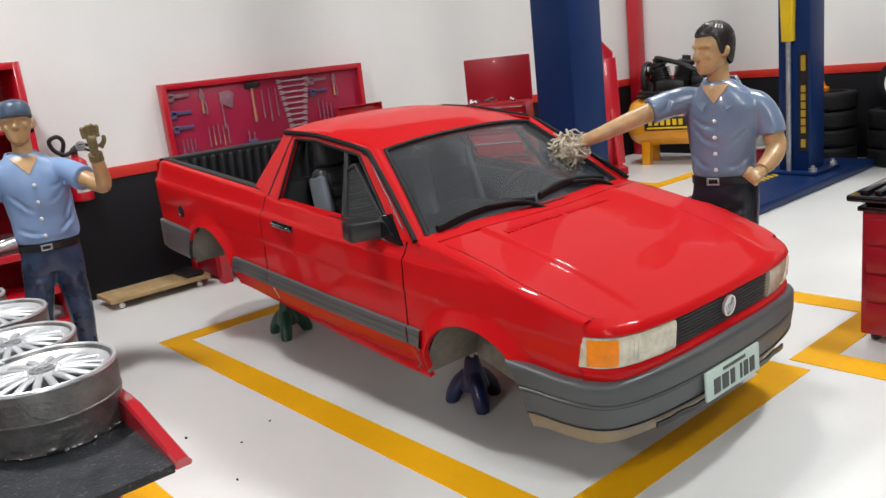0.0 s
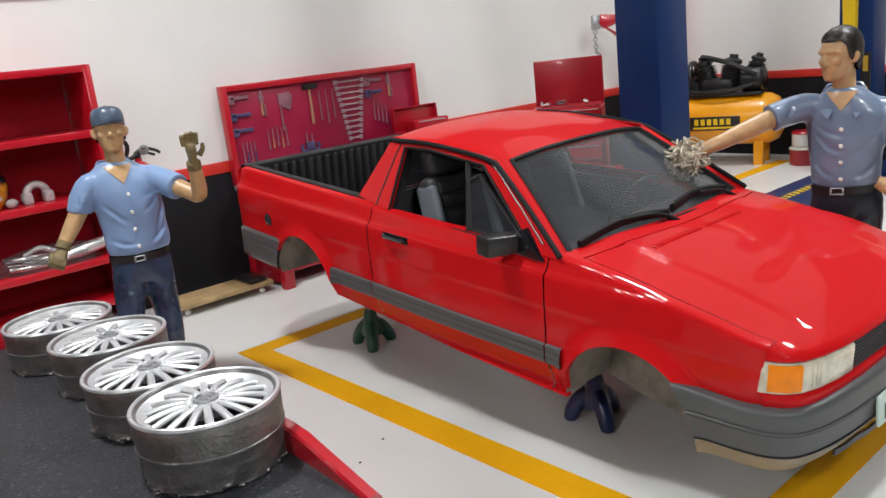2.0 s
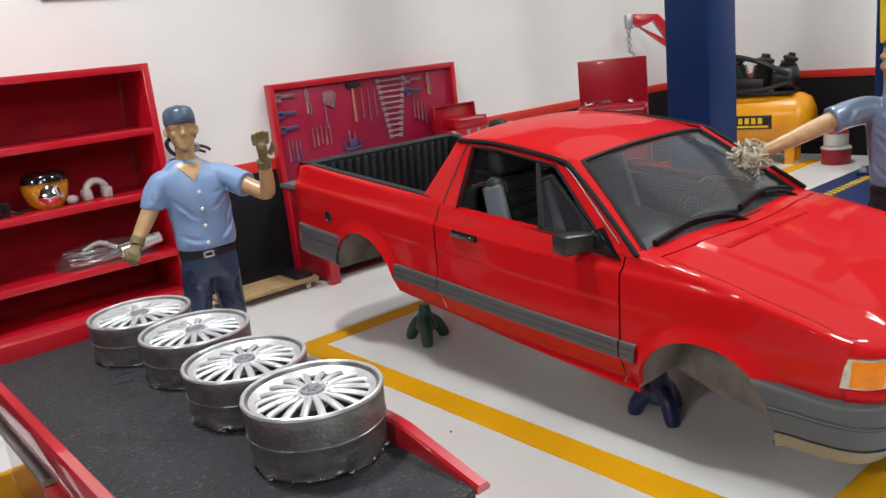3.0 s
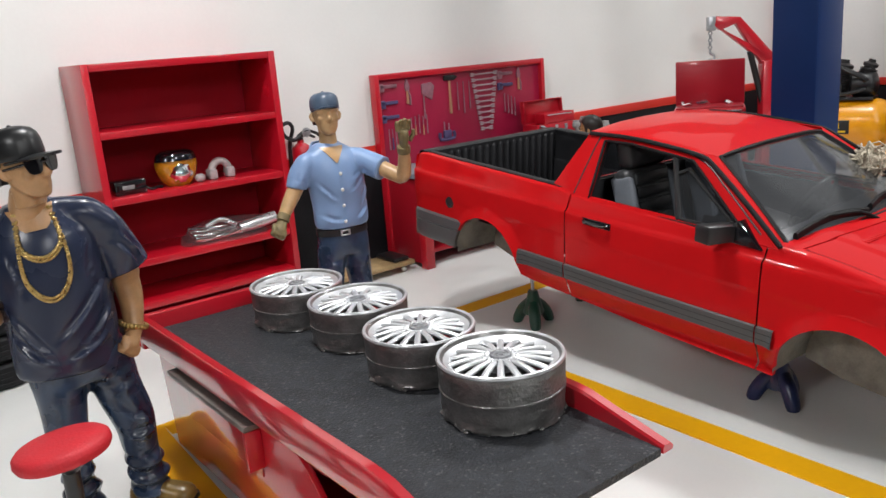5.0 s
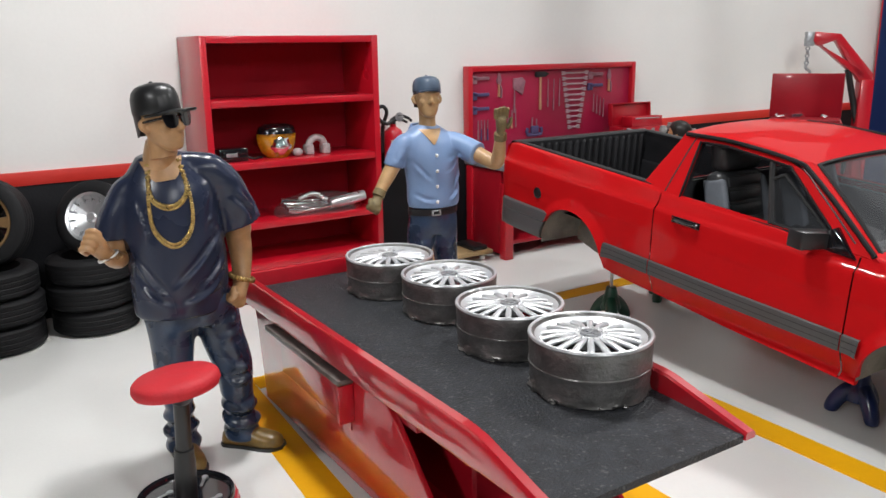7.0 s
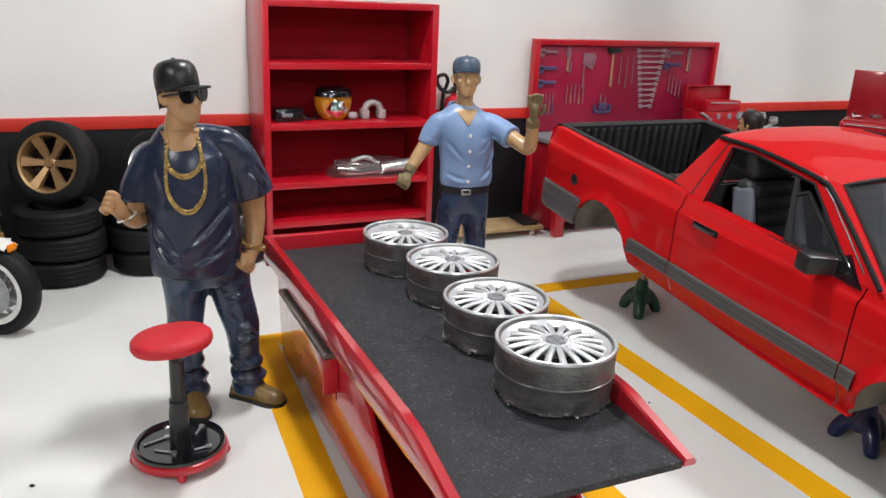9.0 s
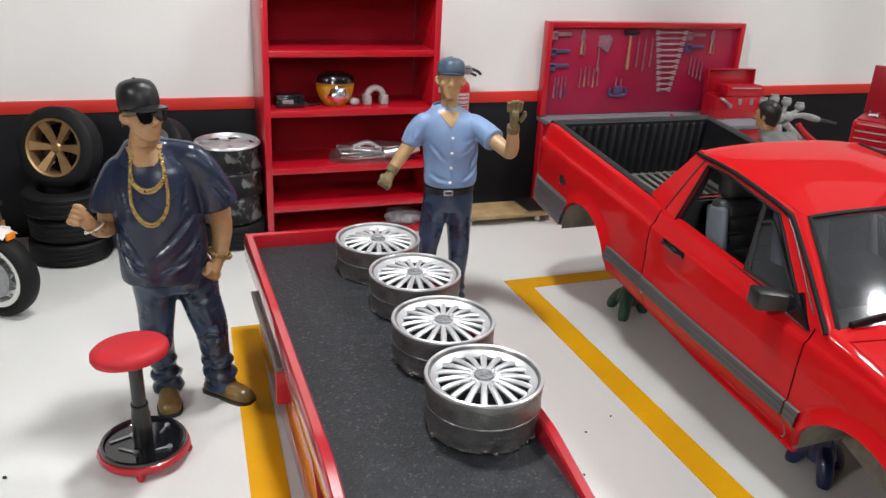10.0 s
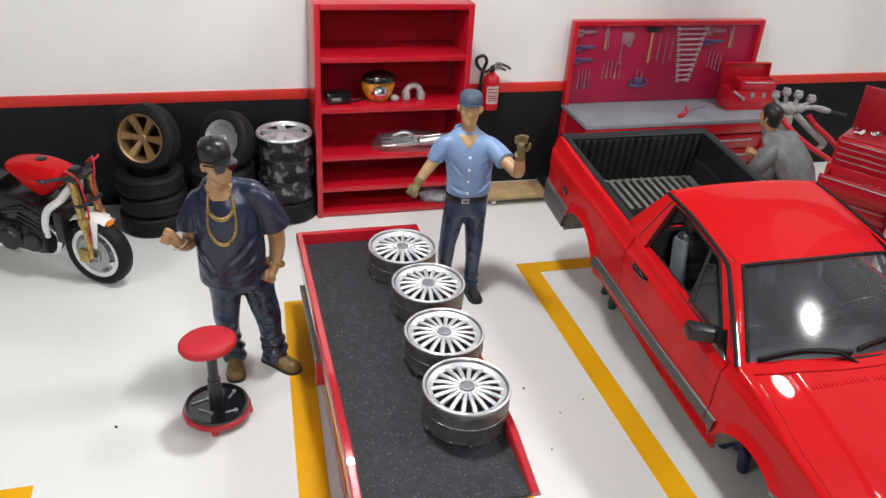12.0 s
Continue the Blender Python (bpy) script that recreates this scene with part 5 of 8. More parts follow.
# ---- work bench with tool board ----
BX0, BX1, BY0 = 3.115, 5.425, 6.88
BENCH = thing("tool_bench", at(0, 0, 0), "red workbench with grey top and tool board behind", "workbench")
b = bmesh.new()
box(b, BX0, BX1, BY0, 7.58, 0.875, 0.925, 0.01)
part("worktop", b, BENCH_GREY, BENCH, "flat grey worktop")
b = bmesh.new()
box(b, BX0 + 0.01, BX1 - 0.01, BY0 + 0.01, BY0 + 0.06, 0.76, 0.873, 0.006)
part("apron", b, RED, BENCH)
for x in (BX0 + 0.01, BX1 - 0.11):
    b = bmesh.new()
    box(b, x, x + 0.10, BY0 + 0.01, BY0 + 0.11, 0, 0.76, 0.008)
    part("leg", b, RED, BENCH)
    b = bmesh.new()
    box(b, x, x + 0.10, 7.46, 7.56, 0, 0.87, 0.008)
    part("leg", b, RED, BENCH)
    b = bmesh.new()
    box(b, x + 0.02, x + 0.07, BY0 + 0.11, 7.46, 0.04, 0.86, 0.004)
    part("side_panel", b, RED_DARK, BENCH)
b = bmesh.new()
box(b, BX0 + 0.1, BX1 - 0.1, BY0 + 0.08, 7.5, 0.13, 0.17, 0.006)
box(b, BX0 + 0.1, BX1 - 0.1, 7.45, 7.48, 0.17, 0.86, 0.004)
part("lower_shelf", b, RED_DARK, BENCH)
for k in range(3):
    b = bmesh.new()
    box(b, 4.45, 5.30, BY0 + 0.035, BY0 + 0.30, 0.22 + k * 0.175, 0.38 + k * 0.175, 0.01)
    dr = part("drawer", b, RED, BENCH)
    b = bmesh.new()
    tube(b, [(4.62, BY0 + 0.03, 0.33 + k * 0.175), (4.63, BY0 + 0.005, 0.33 + k * 0.175), (5.12, BY0 + 0.005, 0.33 + k * 0.175), (5.13, BY0 + 0.03, 0.33 + k * 0.175)], 0.010, 8, 2)
    part("handle", b, STEEL, dr)
b = bmesh.new()
box(b, BX0 + 0.05, BX1 - 0.05, 7.545, 7.585, 0.93, 1.80, 0.003)
board = part("tool_board", b, PEG_RED, BENCH, "crimson tool board")
for x0, x1, z0, z1 in ((BX0, BX0 + 0.055, 0.928, 1.845), (BX1 - 0.055, BX1, 0.928, 1.845), (BX0 + 0.055, BX1 - 0.055, 1.79, 1.845)):
    b = bmesh.new()
    box(b, x0, x1, 7.495, 7.59, z0, z1, 0.006)
    part("board_frame", b, RED, board)

HANG = 7.535


def tool(name, b, material, label, category):
    return tagged(part(name, b, material), label, category, "tools on the board")


def spanner(x, z, ln):
    b = bmesh.new()
    box(b, x - ln / 2, x + ln / 2, HANG - 0.010, HANG + 0.008, z - 0.008, z + 0.008, 0.003, seg=1)
    for s in (-1, 1):
        cx = x + s * ln / 2
        plate(b, [(cx - s * 0.026, z - 0.010), (cx - s * 0.006, z - 0.020), (cx + s * 0.024, z - 0.019), (cx + s * 0.026, z - 0.008), (cx + s * 0.006, z), (cx + s * 0.026, z + 0.008), (cx + s * 0.024, z + 0.019), (cx - s * 0.006, z + 0.020), (cx - s * 0.026, z + 0.010)], "y", HANG - 0.010, HANG + 0.008)
    tool("spanner", b, SPANNER_STEEL, "steel open-ended spanner on the crimson board", "spanner")


for k in range(11):
    spanner(4.545, 1.745 - k * 0.058, 0.33 - k * 0.021)


def handled(name, x, z, ln, head, material, label, category, wide=0.014):
    t = thing(name, at(x, HANG, z), label, category, "tools on the board")
    b = bmesh.new()
    tube(b, [(0, 0, -ln, wide * 0.8), (0, 0, -ln * 0.9, wide), (0, 0, -ln * 0.5, wide * 0.8), (0, 0, 0, wide * 0.7)], wide, 8, 3)
    part("handle", b, material, t)
    b = bmesh.new()
    if head == "hammer":
        box(b, -0.075, 0.06, -0.02, 0.012, -0.02, 0.035, 0.008)
        plate(b, [(0.06, -0.015), (0.10, 0.005), (0.10, 0.015), (0.06, 0.03)], "y", -0.014, 0.008)
    elif head == "plier":
        plate(b, [(-0.02, 0.0), (-0.03, 0.04), (-0.008, 0.11), (0, 0.115), (0.008, 0.11), (0.03, 0.04), (0.02, 0.0)], "y", -0.012, 0.010, bevel=0.004)
        tube(b, [(0.01, 0, 0.0), (0.035, 0, -0.06), (0.03, 0, -0.14)], 0.010, 8, 3)
    elif head == "axe":
        plate(b, [(-0.02, -0.05), (0.10, -0.12), (0.14, 0.02), (0.10, 0.06), (-0.02, 0.05)], "y", -0.010, 0.008, bevel=0.003)
    else:
        rod(b, (0, 0, 0), (0, 0, 0.09), 0.006, 8)
    part("head", b, BLACK if head == "hammer" else TOOL_STEEL, t)


handled("hammer", 4.065, 1.735, 0.36, "hammer", TOOL_WOOD, "claw hammer with a wooden handle on the board", "hammer", 0.017)
handled("pliers", 3.52, 1.66, 0.13, "plier", TOOL_WOOD, "pliers with tan grips on the board", "pliers")
handled("pliers", 5.05, 1.66, 0.13, "plier", TOOL_WOOD, "pliers with tan grips on the board", "pliers")
handled("hatchet", 3.72, 1.66, 0.30, "axe", TOOL_STEEL, "small steel hatchet on the board", "hatchet", 0.010)
for k, x in enumerate((3.26, 3.30, 3.34, 3.38)):
    handled("screwdriver", x, 1.22, 0.12, "rod", TOOL_BLUE if k % 2 else TOOL_STEEL, "screwdriver hanging on the crimson board", "screwdriver", 0.010)
for k, x in enumerate((3.54, 3.59, 3.64, 3.69, 3.74)):
    handled("chisel", x, 1.30 + 0.01 * (k % 3), 0.10, "rod", TOOL_WOOD if k % 2 else TOOL_STEEL, "slim chisel hanging on the crimson board", "chisel", 0.009)
for k, x in enumerate((4.83, 4.88, 4.93, 4.98)):
    handled("screwdriver", x, 1.42 - 0.02 * k, 0.11, "rod", TOOL_STEEL, "screwdriver hanging on the crimson board", "screwdriver", 0.009)
for k, x in enumerate((4.17, 4.25, 4.33)):
    handled("file", x, 1.60, 0.20 + 0.04 * (k % 2), "rod", TOOL_STEEL, "steel file hanging on the crimson board", "file", 0.009)
for x, z, c in ((3.30, 1.72, TOOL_STEEL), (3.30, 1.56, TOOL_BLUE), (3.30, 1.42, TOOL_BLUE), (4.86, 1.72, TOOL_STEEL), (4.86, 1.60, TOOL_BLUE)):
    b = bmesh.new()
    box(b, x - 0.11, x + 0.09, HANG - 0.02, HANG + 0.008, z - 0.014, z + 0.020, 0.006)
    box(b, x - 0.13, x - 0.06, HANG - 0.02, HANG + 0.008, z - 0.05, z + 0.03, 0.01)
    tool("drill", b, c, "compact hand drill hung on the crimson board", "hand drill")
t = thing("clamp", at(3.99, HANG, 1.17), "blue G-clamp hung on the crimson board", "clamp", "tools on the board")
b = bmesh.new()
tube(b, [(-0.09, 0, 0.02), (-0.09, 0, -0.05), (0.09, 0, -0.05), (0.09, 0, 0.02)], 0.018, 8, 2)
box(b, -0.05, 0.05, -0.02, 0.01, -0.04, 0.04, 0.01)
part("body", b, TOOL_BLUE, t)
b = bmesh.new()
rod(b, (-0.03, 0, 0.04), (-0.03, 0, 0.13), 0.008)
rod(b, (0.03, 0, 0.04), (0.03, 0, 0.11), 0.008)
part("screw", b, TOOL_STEEL, t)
b = bmesh.new()
m = Matrix.Translation((4.42, 7.15, 0.925)) @ pose(0, 0, 0, 0, 0, 25)
tmp = bmesh.new()
box(tmp, -0.02, 0.36, -0.014, 0.014, 0.0, 0.02, 0.004)
merge(b, tmp, m)
t = tagged(part("torque_wrench", b, STEEL), "steel wrench lying on the grey worktop", "wrench")
b = bmesh.new()
tube(b, [(4.28, 7.02, 0.945, 0.018), (4.35, 7.05, 0.955, 0.024), (4.40, 7.10, 0.975, 0.020), (4.42, 7.16, 0.985, 0.014)], 0.02, 8, 4)
box(b, 4.25, 4.31, 6.99, 7.03, 0.926, 0.955, 0.006)
tagged(part("blow_gun", b, RED), "red hand air gun lying on the grey worktop", "air gun")

# open tool box on the bench
TB = thing("tool_box", at(5.235, 7.265, 0.925, 0, 0, -4), "open red metal tool box on the grey worktop", "tool box")
b = bmesh.new()
for x0, x1, y0, y1 in ((-0.28, 0.28, -0.115, -0.103), (-0.28, 0.28, 0.118, 0.130), (-0.28, -0.268, -0.103, 0.118), (0.268, 0.28, -0.103, 0.118)):
    box(b, x0, x1, y0, y1, 0.0, 0.225, 0.004)
box(b, -0.27, 0.27, -0.105, 0.12, 0.0, 0.014, 0.004)
part("body", b, RED, TB)
b = bmesh.new()
tmp = bmesh.new()
box(tmp, -0.285, 0.285, 0.0, 0.010, 0.0, 0.25, 0.004)
box(tmp, -0.285, 0.285, -0.055, 0.0, 0.238, 0.25, 0.004)
box(tmp, -0.285, -0.273, -0.055, 0.0, 0.0, 0.245, 0.004)
box(tmp, 0.273, 0.285, -0.055, 0.0, 0.0, 0.245, 0.004)
merge(b, tmp, Matrix.Translation((0, 0.132, 0.225)) @ pose(0, 0, 0, -4))
part("lid", b, RED, TB, "raised lid")
b = bmesh.new()
tmp = bmesh.new()
box(tmp, -0.165, 0.275, -0.10, 0.07, 0.0, 0.012, 0.004)
for x0, x1, y0, y1 in ((-0.165, 0.275, -0.10, -0.088), (-0.165, 0.275, 0.058, 0.07), (-0.165, -0.153, -0.09, 0.06), (0.263, 0.275, -0.09, 0.06)):
    box(tmp, x0, x1, y0, y1, 0.0, 0.11, 0.004)
merge(b, tmp, Matrix.Translation((0, -0.012, 0.222)) @ pose(0, 0, 0, -3))
tray = part("tray", b, RED, TB, "lifted inner tray")
b = bmesh.new()
tube(b, [(-0.10, -0.105, 0.315), (-0.10, -0.125, 0.320), (0.20, -0.125, 0.316), (0.20, -0.105, 0.311)], 0.006, 8, 3)
part("tray_edge", b, STEEL, tray, "worn steel edge")
b = bmesh.new()
tube(b, [(-0.235, -0.11, 0.21, 0.012), (-0.225, -0.15, 0.205, 0.016), (-0.165, -0.165, 0.165, 0.014), (-0.135, -0.150, 0.145, 0.018)], 0.014, 10, 4)
ball(b, -0.132, -0.150, 0.142, 0.024, seg=10)
part("latch", b, STEEL, TB, "bright steel hasp")
for x in (0.0, 0.14):
    b = bmesh.new()
    box(b, x - 0.022, x + 0.022, -0.123, -0.115, 0.145, 0.205, 0.004)
    part("catch", b, STEEL, TB)

# ---- rolling tool chest ----
CHEST = thing("tool_chest", at(5.125, 5.155, 0, 0, 0, -56.5), "tall red rolling tool chest, lid raised, drawer open", "tool chest")
CW, CD = 0.32, 0.22
b = bmesh.new()
box(b, -CW, CW, -CD, CD, 0.10, 1.118, 0.012)
part("lower_body", b, RED, CHEST)
b = bmesh.new()
box(b, -CW + 0.02, CW - 0.02, -CD + 0.03, CD, 1.120, 1.36, 0.010)
part("upper_body", b, RED, CHEST)
b = bmesh.new()
box(b, -CW + 0.02, CW - 0.02, CD - 0.02, CD + 0.01, 1.36, 1.76, 0.010)
part("lid", b, RED_DARK, CHEST, "raised dark red lid")
b = bmesh.new()
box(b, -CW + 0.04, CW - 0.04, -CD + 0.05, CD - 0.04, 1.355, 1.375, 0.003)
part("top_tray", b, RED_DARK, CHEST)
b = bmesh.new()
for k in range(9):
    x, y = random.uniform(-0.22, 0.22), random.uniform(-0.12, 0.10)
    rod(b, (x, y, 1.385), (x + random.uniform(-0.08, 0.08), y + random.uniform(-0.06, 0.06), 1.40), random.uniform(0.01, 0.022), 8)
part("socket", b, CHROME, CHEST, "loose chrome sockets")
for k in range(4):
    b = bmesh.new()
    z = 1.130 + k * 0.057
    box(b, -CW + 0.035, CW - 0.035, -CD + 0.018, -CD + 0.04, z, z + 0.050, 0.005)
    dr = part("drawer", b, RED, CHEST)
    b = bmesh.new()
    box(b, -CW + 0.05, CW - 0.05, -CD + 0.006, -CD + 0.017, z + 0.036, z + 0.044, 0.003)
    part("drawer_grip", b, STEEL, dr)
for k in range(7):
    b = bmesh.new()
    z = 0.14 + k * 0.138
    out = 0.22 if k == 6 else 0.0
    box(b, -CW + 0.02, CW - 0.02, -CD - 0.014 - out, -CD - 0.001 - out + 0.004, z, z + 0.124, 0.006)
    if out:
        box(b, -CW + 0.03, CW - 0.03, -CD - out, -CD - 0.002, z + 0.01, z + 0.02)
        box(b, -CW + 0.03, -CW + 0.045, -CD - out, -CD - 0.002, z + 0.02, z + 0.10)
        box(b, CW - 0.045, CW - 0.03, -CD - out, -CD - 0.002, z + 0.02, z + 0.10)
    dr = part("drawer", b, RED, CHEST, "open red drawer full of tools" if out else "")
    b = bmesh.new()
    box(b, -CW + 0.04, CW - 0.04, -CD - 0.030 - out, -CD - 0.0145 - out, z + 0.100, z + 0.109, 0.003)
    part("drawer_grip", b, STEEL, dr)
    if out:
        b = bmesh.new()
        for j in range(10):
            x = -0.24 + j * 0.052
            rod(b, (x, -CD - 0.19, z + 0.055), (x + random.uniform(-0.03, 0.03), -CD - 0.03, z + 0.07), 0.011, 8)
        part("socket", b, CHROME, dr, "loose chrome tools")
for sx in (-1, 1):
    for sy in (-1, 1):
        b = bmesh.new()
        lathe(b, [(0, -0.02), (0.045, -0.02), (0.05, -0.012), (0.05, 0.012), (0.045, 0.02), (0, 0.02)], 16, Matrix.Translation((sx * (CW - 0.07), sy * (CD - 0.06), 0.05)) @ pose(0, 0, 0, 0, 90))
        box(b, sx * (CW - 0.07) - 0.03, sx * (CW - 0.07) + 0.03, sy * (CD - 0.06) - 0.03, sy * (CD - 0.06) + 0.03, 0.08, 0.102, 0.004)
        part("caster", b, BLACK, CHEST)

# ---- air manifold with red hoses beside the bench ----
RIG = thing("air_manifold", at(5.76, 7.15, 0) @ Matrix.Diagonal((1, 1, 0.93, 1)), "grey air manifold with round taps and red hoses", "air manifold")
b = bmesh.new()
lathe(b, [(0, 0.0), (0.12, 0.0), (0.13, 0.02), (0.10, 0.05), (0.075, 0.08), (0.075, 0.86), (0.06, 0.92), (0, 0.93)], 20)
ball(b, 0.0, 0.0, 1.0, 0.10, 0.07, 0.08, 16)
ball(b, 0.12, -0.02, 1.0, 0.075, 0.06, 0.06, 14)
ball(b, -0.12, -0.02, 1.03, 0.06, 0.06, 0.055, 14)
part("stand", b, RIG_GREY, RIG)
for x, z, x1 in ((-0.25, 1.18, -0.15), (-0.11, 1.21, -0.07), (0.06, 1.17, 0.04), (0.25, 1.11, 0.16)):
    b = bmesh.new()
    rod(b, (x1, -0.02, 1.03), (x, -0.02, z - 0.03), 0.024, 10)
    ball(b, x, -0.02, z, 0.054, 0.054, 0.05, 14)
    lathe(b, [(0.02, 0), (0.042, 0.002), (0.042, 0.015), (0.02, 0.017)], 14, Matrix.Translation((x, -0.02, z + 0.035)))
    part("tap", b, RIG_GREY, RIG, "grey round tap")
b = bmesh.new()
tube(b, [(0.12, -0.03, 1.0, 0.035), (0.26, -0.05, 1.02, 0.030), (0.40, -0.06, 0.99, 0.040), (0.50, -0.07, 0.965, 0.03)], 0.04, 12, 4)
tube(b, [(0.08, -0.04, 0.93, 0.04), (0.28, -0.07, 0.76, 0.040), (0.50, -0.10, 0.58, 0.042), (0.53, -0.10, 0.52, 0.036), (0.44, -0.10, 0.44, 0.028)], 0.05, 12, 4)
part("nozzle", b, RIG_GREY, RIG)
b = bmesh.new()
tube(b, [(0.49, -0.07, 0.965, 0.022), (0.62, -0.08, 0.945, 0.016), (0.74, -0.09, 0.915, 0.014)], 0.016, 8, 3)
part("tip", b, BLACK, RIG)
b = bmesh.new()
tube(b, [(-0.10, -0.06, 0.90), (-0.06, -0.14, 0.82), (0.04, -0.22, 0.72), (0.16, -0.30, 0.62), (0.36, -0.40, 0.50), (0.50, -0.52, 0.40), (0.56, -0.66, 0.20), (0.50, -0.74, 0.03), (0.3, -0.70, 0.03)], 0.032, 12, 6)
tube(b, [(0.24, -0.06, 0.92), (0.32, -0.10, 0.82), (0.50, -0.20, 0.66), (0.66, -0.32, 0.48), (0.72, -0.50, 0.22), (0.66, -0.66, 0.035), (0.45, -0.80, 0.03)], 0.032, 12, 6)
part("hose", b, SEAT_RED, RIG, "red air hose")

# ---- creeper board ----
CREEP = thing("mechanic_creeper", at(2.60, 7.19, 0), "pale wooden creeper board on small casters", "creeper")
b = bmesh.new()
box(b, -0.46, 0.46, -0.19, 0.19, 0.065, 0.105, 0.006)
part("board", b, WOOD, CREEP)
b = bmesh.new()
box(b, 0.24, 0.42, -0.16, 0.16, 0.107, 0.15, 0.02)
part("pad", b, BLACK, CREEP)
for sx in (-0.36, 0.36):
    for sy in (-0.14, 0.14):
        b = bmesh.new()
        ball(b, sx, sy, 0.030, 0.030, seg=12)
        rod(b, (sx, sy, 0.03), (sx, sy, 0.066), 0.015, 8)
        part("caster", b, WHITE, CREEP)


# ---- tyres ----
def tyre_mesh(b, ro, ri, wd, m=None):
    h = wd / 2
    prof = [(ri, -h * 0.8), (ri + 0.01, -h), (ro - 0.06, -h * 1.02), (ro - 0.018, -h * 0.92), (ro, -h * 0.7)]
    for k in range(3):
        z = -h * 0.4 + k * h * 0.4
        prof += [(ro, z - 0.008), (ro - 0.0025, z - 0.005), (ro - 0.0025, z + 0.001), (ro, z + 0.004)]
    prof += [(ro, h * 0.7), (ro - 0.018, h * 0.92), (ro - 0.06, h * 1.02), (ri + 0.01, h), (ri, h * 0.8), (ri, -h * 0.8)]
    lathe(b, prof, 44, m)


def lying_tyre(x, y, z, ro=0.31, wd=0.205, label="worn black tyre lying in a stack", ri=0.19):
    b = bmesh.new()
    tyre_mesh(b, ro, ri, wd)
    ob = tagged(part("tyre", b, RUBBER), label, "tyre", "stacked tyres")
    ob.matrix_world = at(x, y, z + wd / 2 * 1.02, 0, 0, random.uniform(0, 90))
    return ob


def wheel(m, ro, wd, rim_mat, label, spokes, rim_r):
    w = thing("wheel", m, label, "wheel", "loose wheels")
    b = bmesh.new()
    tyre_mesh(b, ro, rim_r, wd)
    part("tyre", b, RUBBER, w, "black tyre")
    b = bmesh.new()
    h = wd / 2
    lathe(b, [(rim_r, -h * 0.8), (rim_r + 0.006, -h * 0.95), (rim_r - 0.012, -h * 0.95), (rim_r - 0.025, -h * 0.6), (rim_r - 0.03, h * 0.5), (rim_r - 0.015, h * 0.92), (rim_r + 0.004, h * 0.98), (rim_r + 0.006, h * 0.9), (rim_r, h * 0.8)], 40)
    part("rim", b, rim_mat, w)
    b = bmesh.new()
    rows = []
    for k in range(6):
        t_ = k / 5
        r = 0.03 + (rim_r - 0.045) * t_
        z = h * (0.55 + 0.3 * t_)
        wdt = 0.024 + 0.022 * t_ ** 1.5 if spokes < 8 else 0.022 + 0.012 * t_
        rows.append([(r, -wdt, z - 0.03), (r, -wdt * 0.8, z), (r, wdt * 0.8, z), (r, wdt, z - 0.03)])
    skin(b, rows, closed=True, caps=True)
    sp = part("spoke", b, rim_mat, w)
    for k in range(1, spokes):
        again(sp, pose(0, 0, 0, 0, 0, 360 * k / spokes))
    b = bmesh.new()
    lathe(b, [(0, h * 0.7), (0.03, h * 0.7), (0.035, h * 0.62), (0.05, h * 0.5), (0.05, 0), (0, 0)], 20)
    part("hub", b, rim_mat, w)
    b = bmesh.new()
    lathe(b, [(0, -h * 0.5), (rim_r - 0.03, -h * 0.5), (rim_r - 0.03, -h * 0.4), (0, -h * 0.4)], 30)
    part("brake_disc", b, GLOSS_BLACK, w)
    return w


for k in range(3):
    lying_tyre(-1.22 + 0.02 * (k % 2), 7.125, 0.196 * k, wd=0.192)
for k in range(3):
    lying_tyre(-0.55 - 0.015 * (k % 2), 7.20, 0.192 * k, wd=0.188)
wheel(at(-1.212, 7.15, 0.588 + 0.307, 77, 0, -28), 0.315, 0.20, BRONZE, "bronze six-spoke wheel with tyre leaning on the wall", 6, 0.222)
wheel(at(-0.485, 7.15, 0.576 + 0.262, 70, 0, -40), 0.275, 0.19, SILVER, "silver drilled wheel with tyre leaning on the wall", 14, 0.18)


def camo_wheel(x, y, z, top):
    w = thing("worn_alloy_wheel", at(x, y, z, 0, 0, random.uniform(0, 70)), "scuffed silver and black alloy wheel in a stack", "wheel rim", "stacked alloy wheels")
    b = bmesh.new()
    lathe(b, [(0.20, 0.0), (0.262, 0.0), (0.268, 0.012), (0.262, 0.03), (0.255, 0.10), (0.262, 0.195), (0.270, 0.208), (0.262, 0.220), (0.245, 0.222), (0.235, 0.20), (0.228, 0.05), (0.20, 0.0)], 44)
    part("barrel", b, ALLOY, w)
    if top:
        b = bmesh.new()
        rows = []
        for k in range(6):
            t_ = k / 5
            r = 0.03 + 0.205 * t_
            rows.append([(r, -0.042, 0.16), (r, -0.036, 0.212 - 0.02 * t_), (r, 0.036, 0.212 - 0.02 * t_), (r, 0.042, 0.16)])
        skin(b, rows, closed=True, caps=True)
        sp = part("spoke", b, RIM_SILVER, w)
        for k in range(1, 7):
            again(sp, pose(0, 0, 0, 0, 0, 360 * k / 7))
        b = bmesh.new()
        lathe(b, [(0.228, 0.19), (0.236, 0.212), (0.246, 0.2245), (0.262, 0.2235), (0.270, 0.212), (0.272, 0.205), (0.240, 0.18), (0.228, 0.19)], 44)
        part("lip", b, RIM_SILVER, w, "bright silver lip")
        b = bmesh.new()
        lathe(b, [(0, 0.20), (0.045, 0.20), (0.05, 0.19), (0.05, 0.12), (0, 0.12)], 20)
        part("hub", b, SILVER, w)


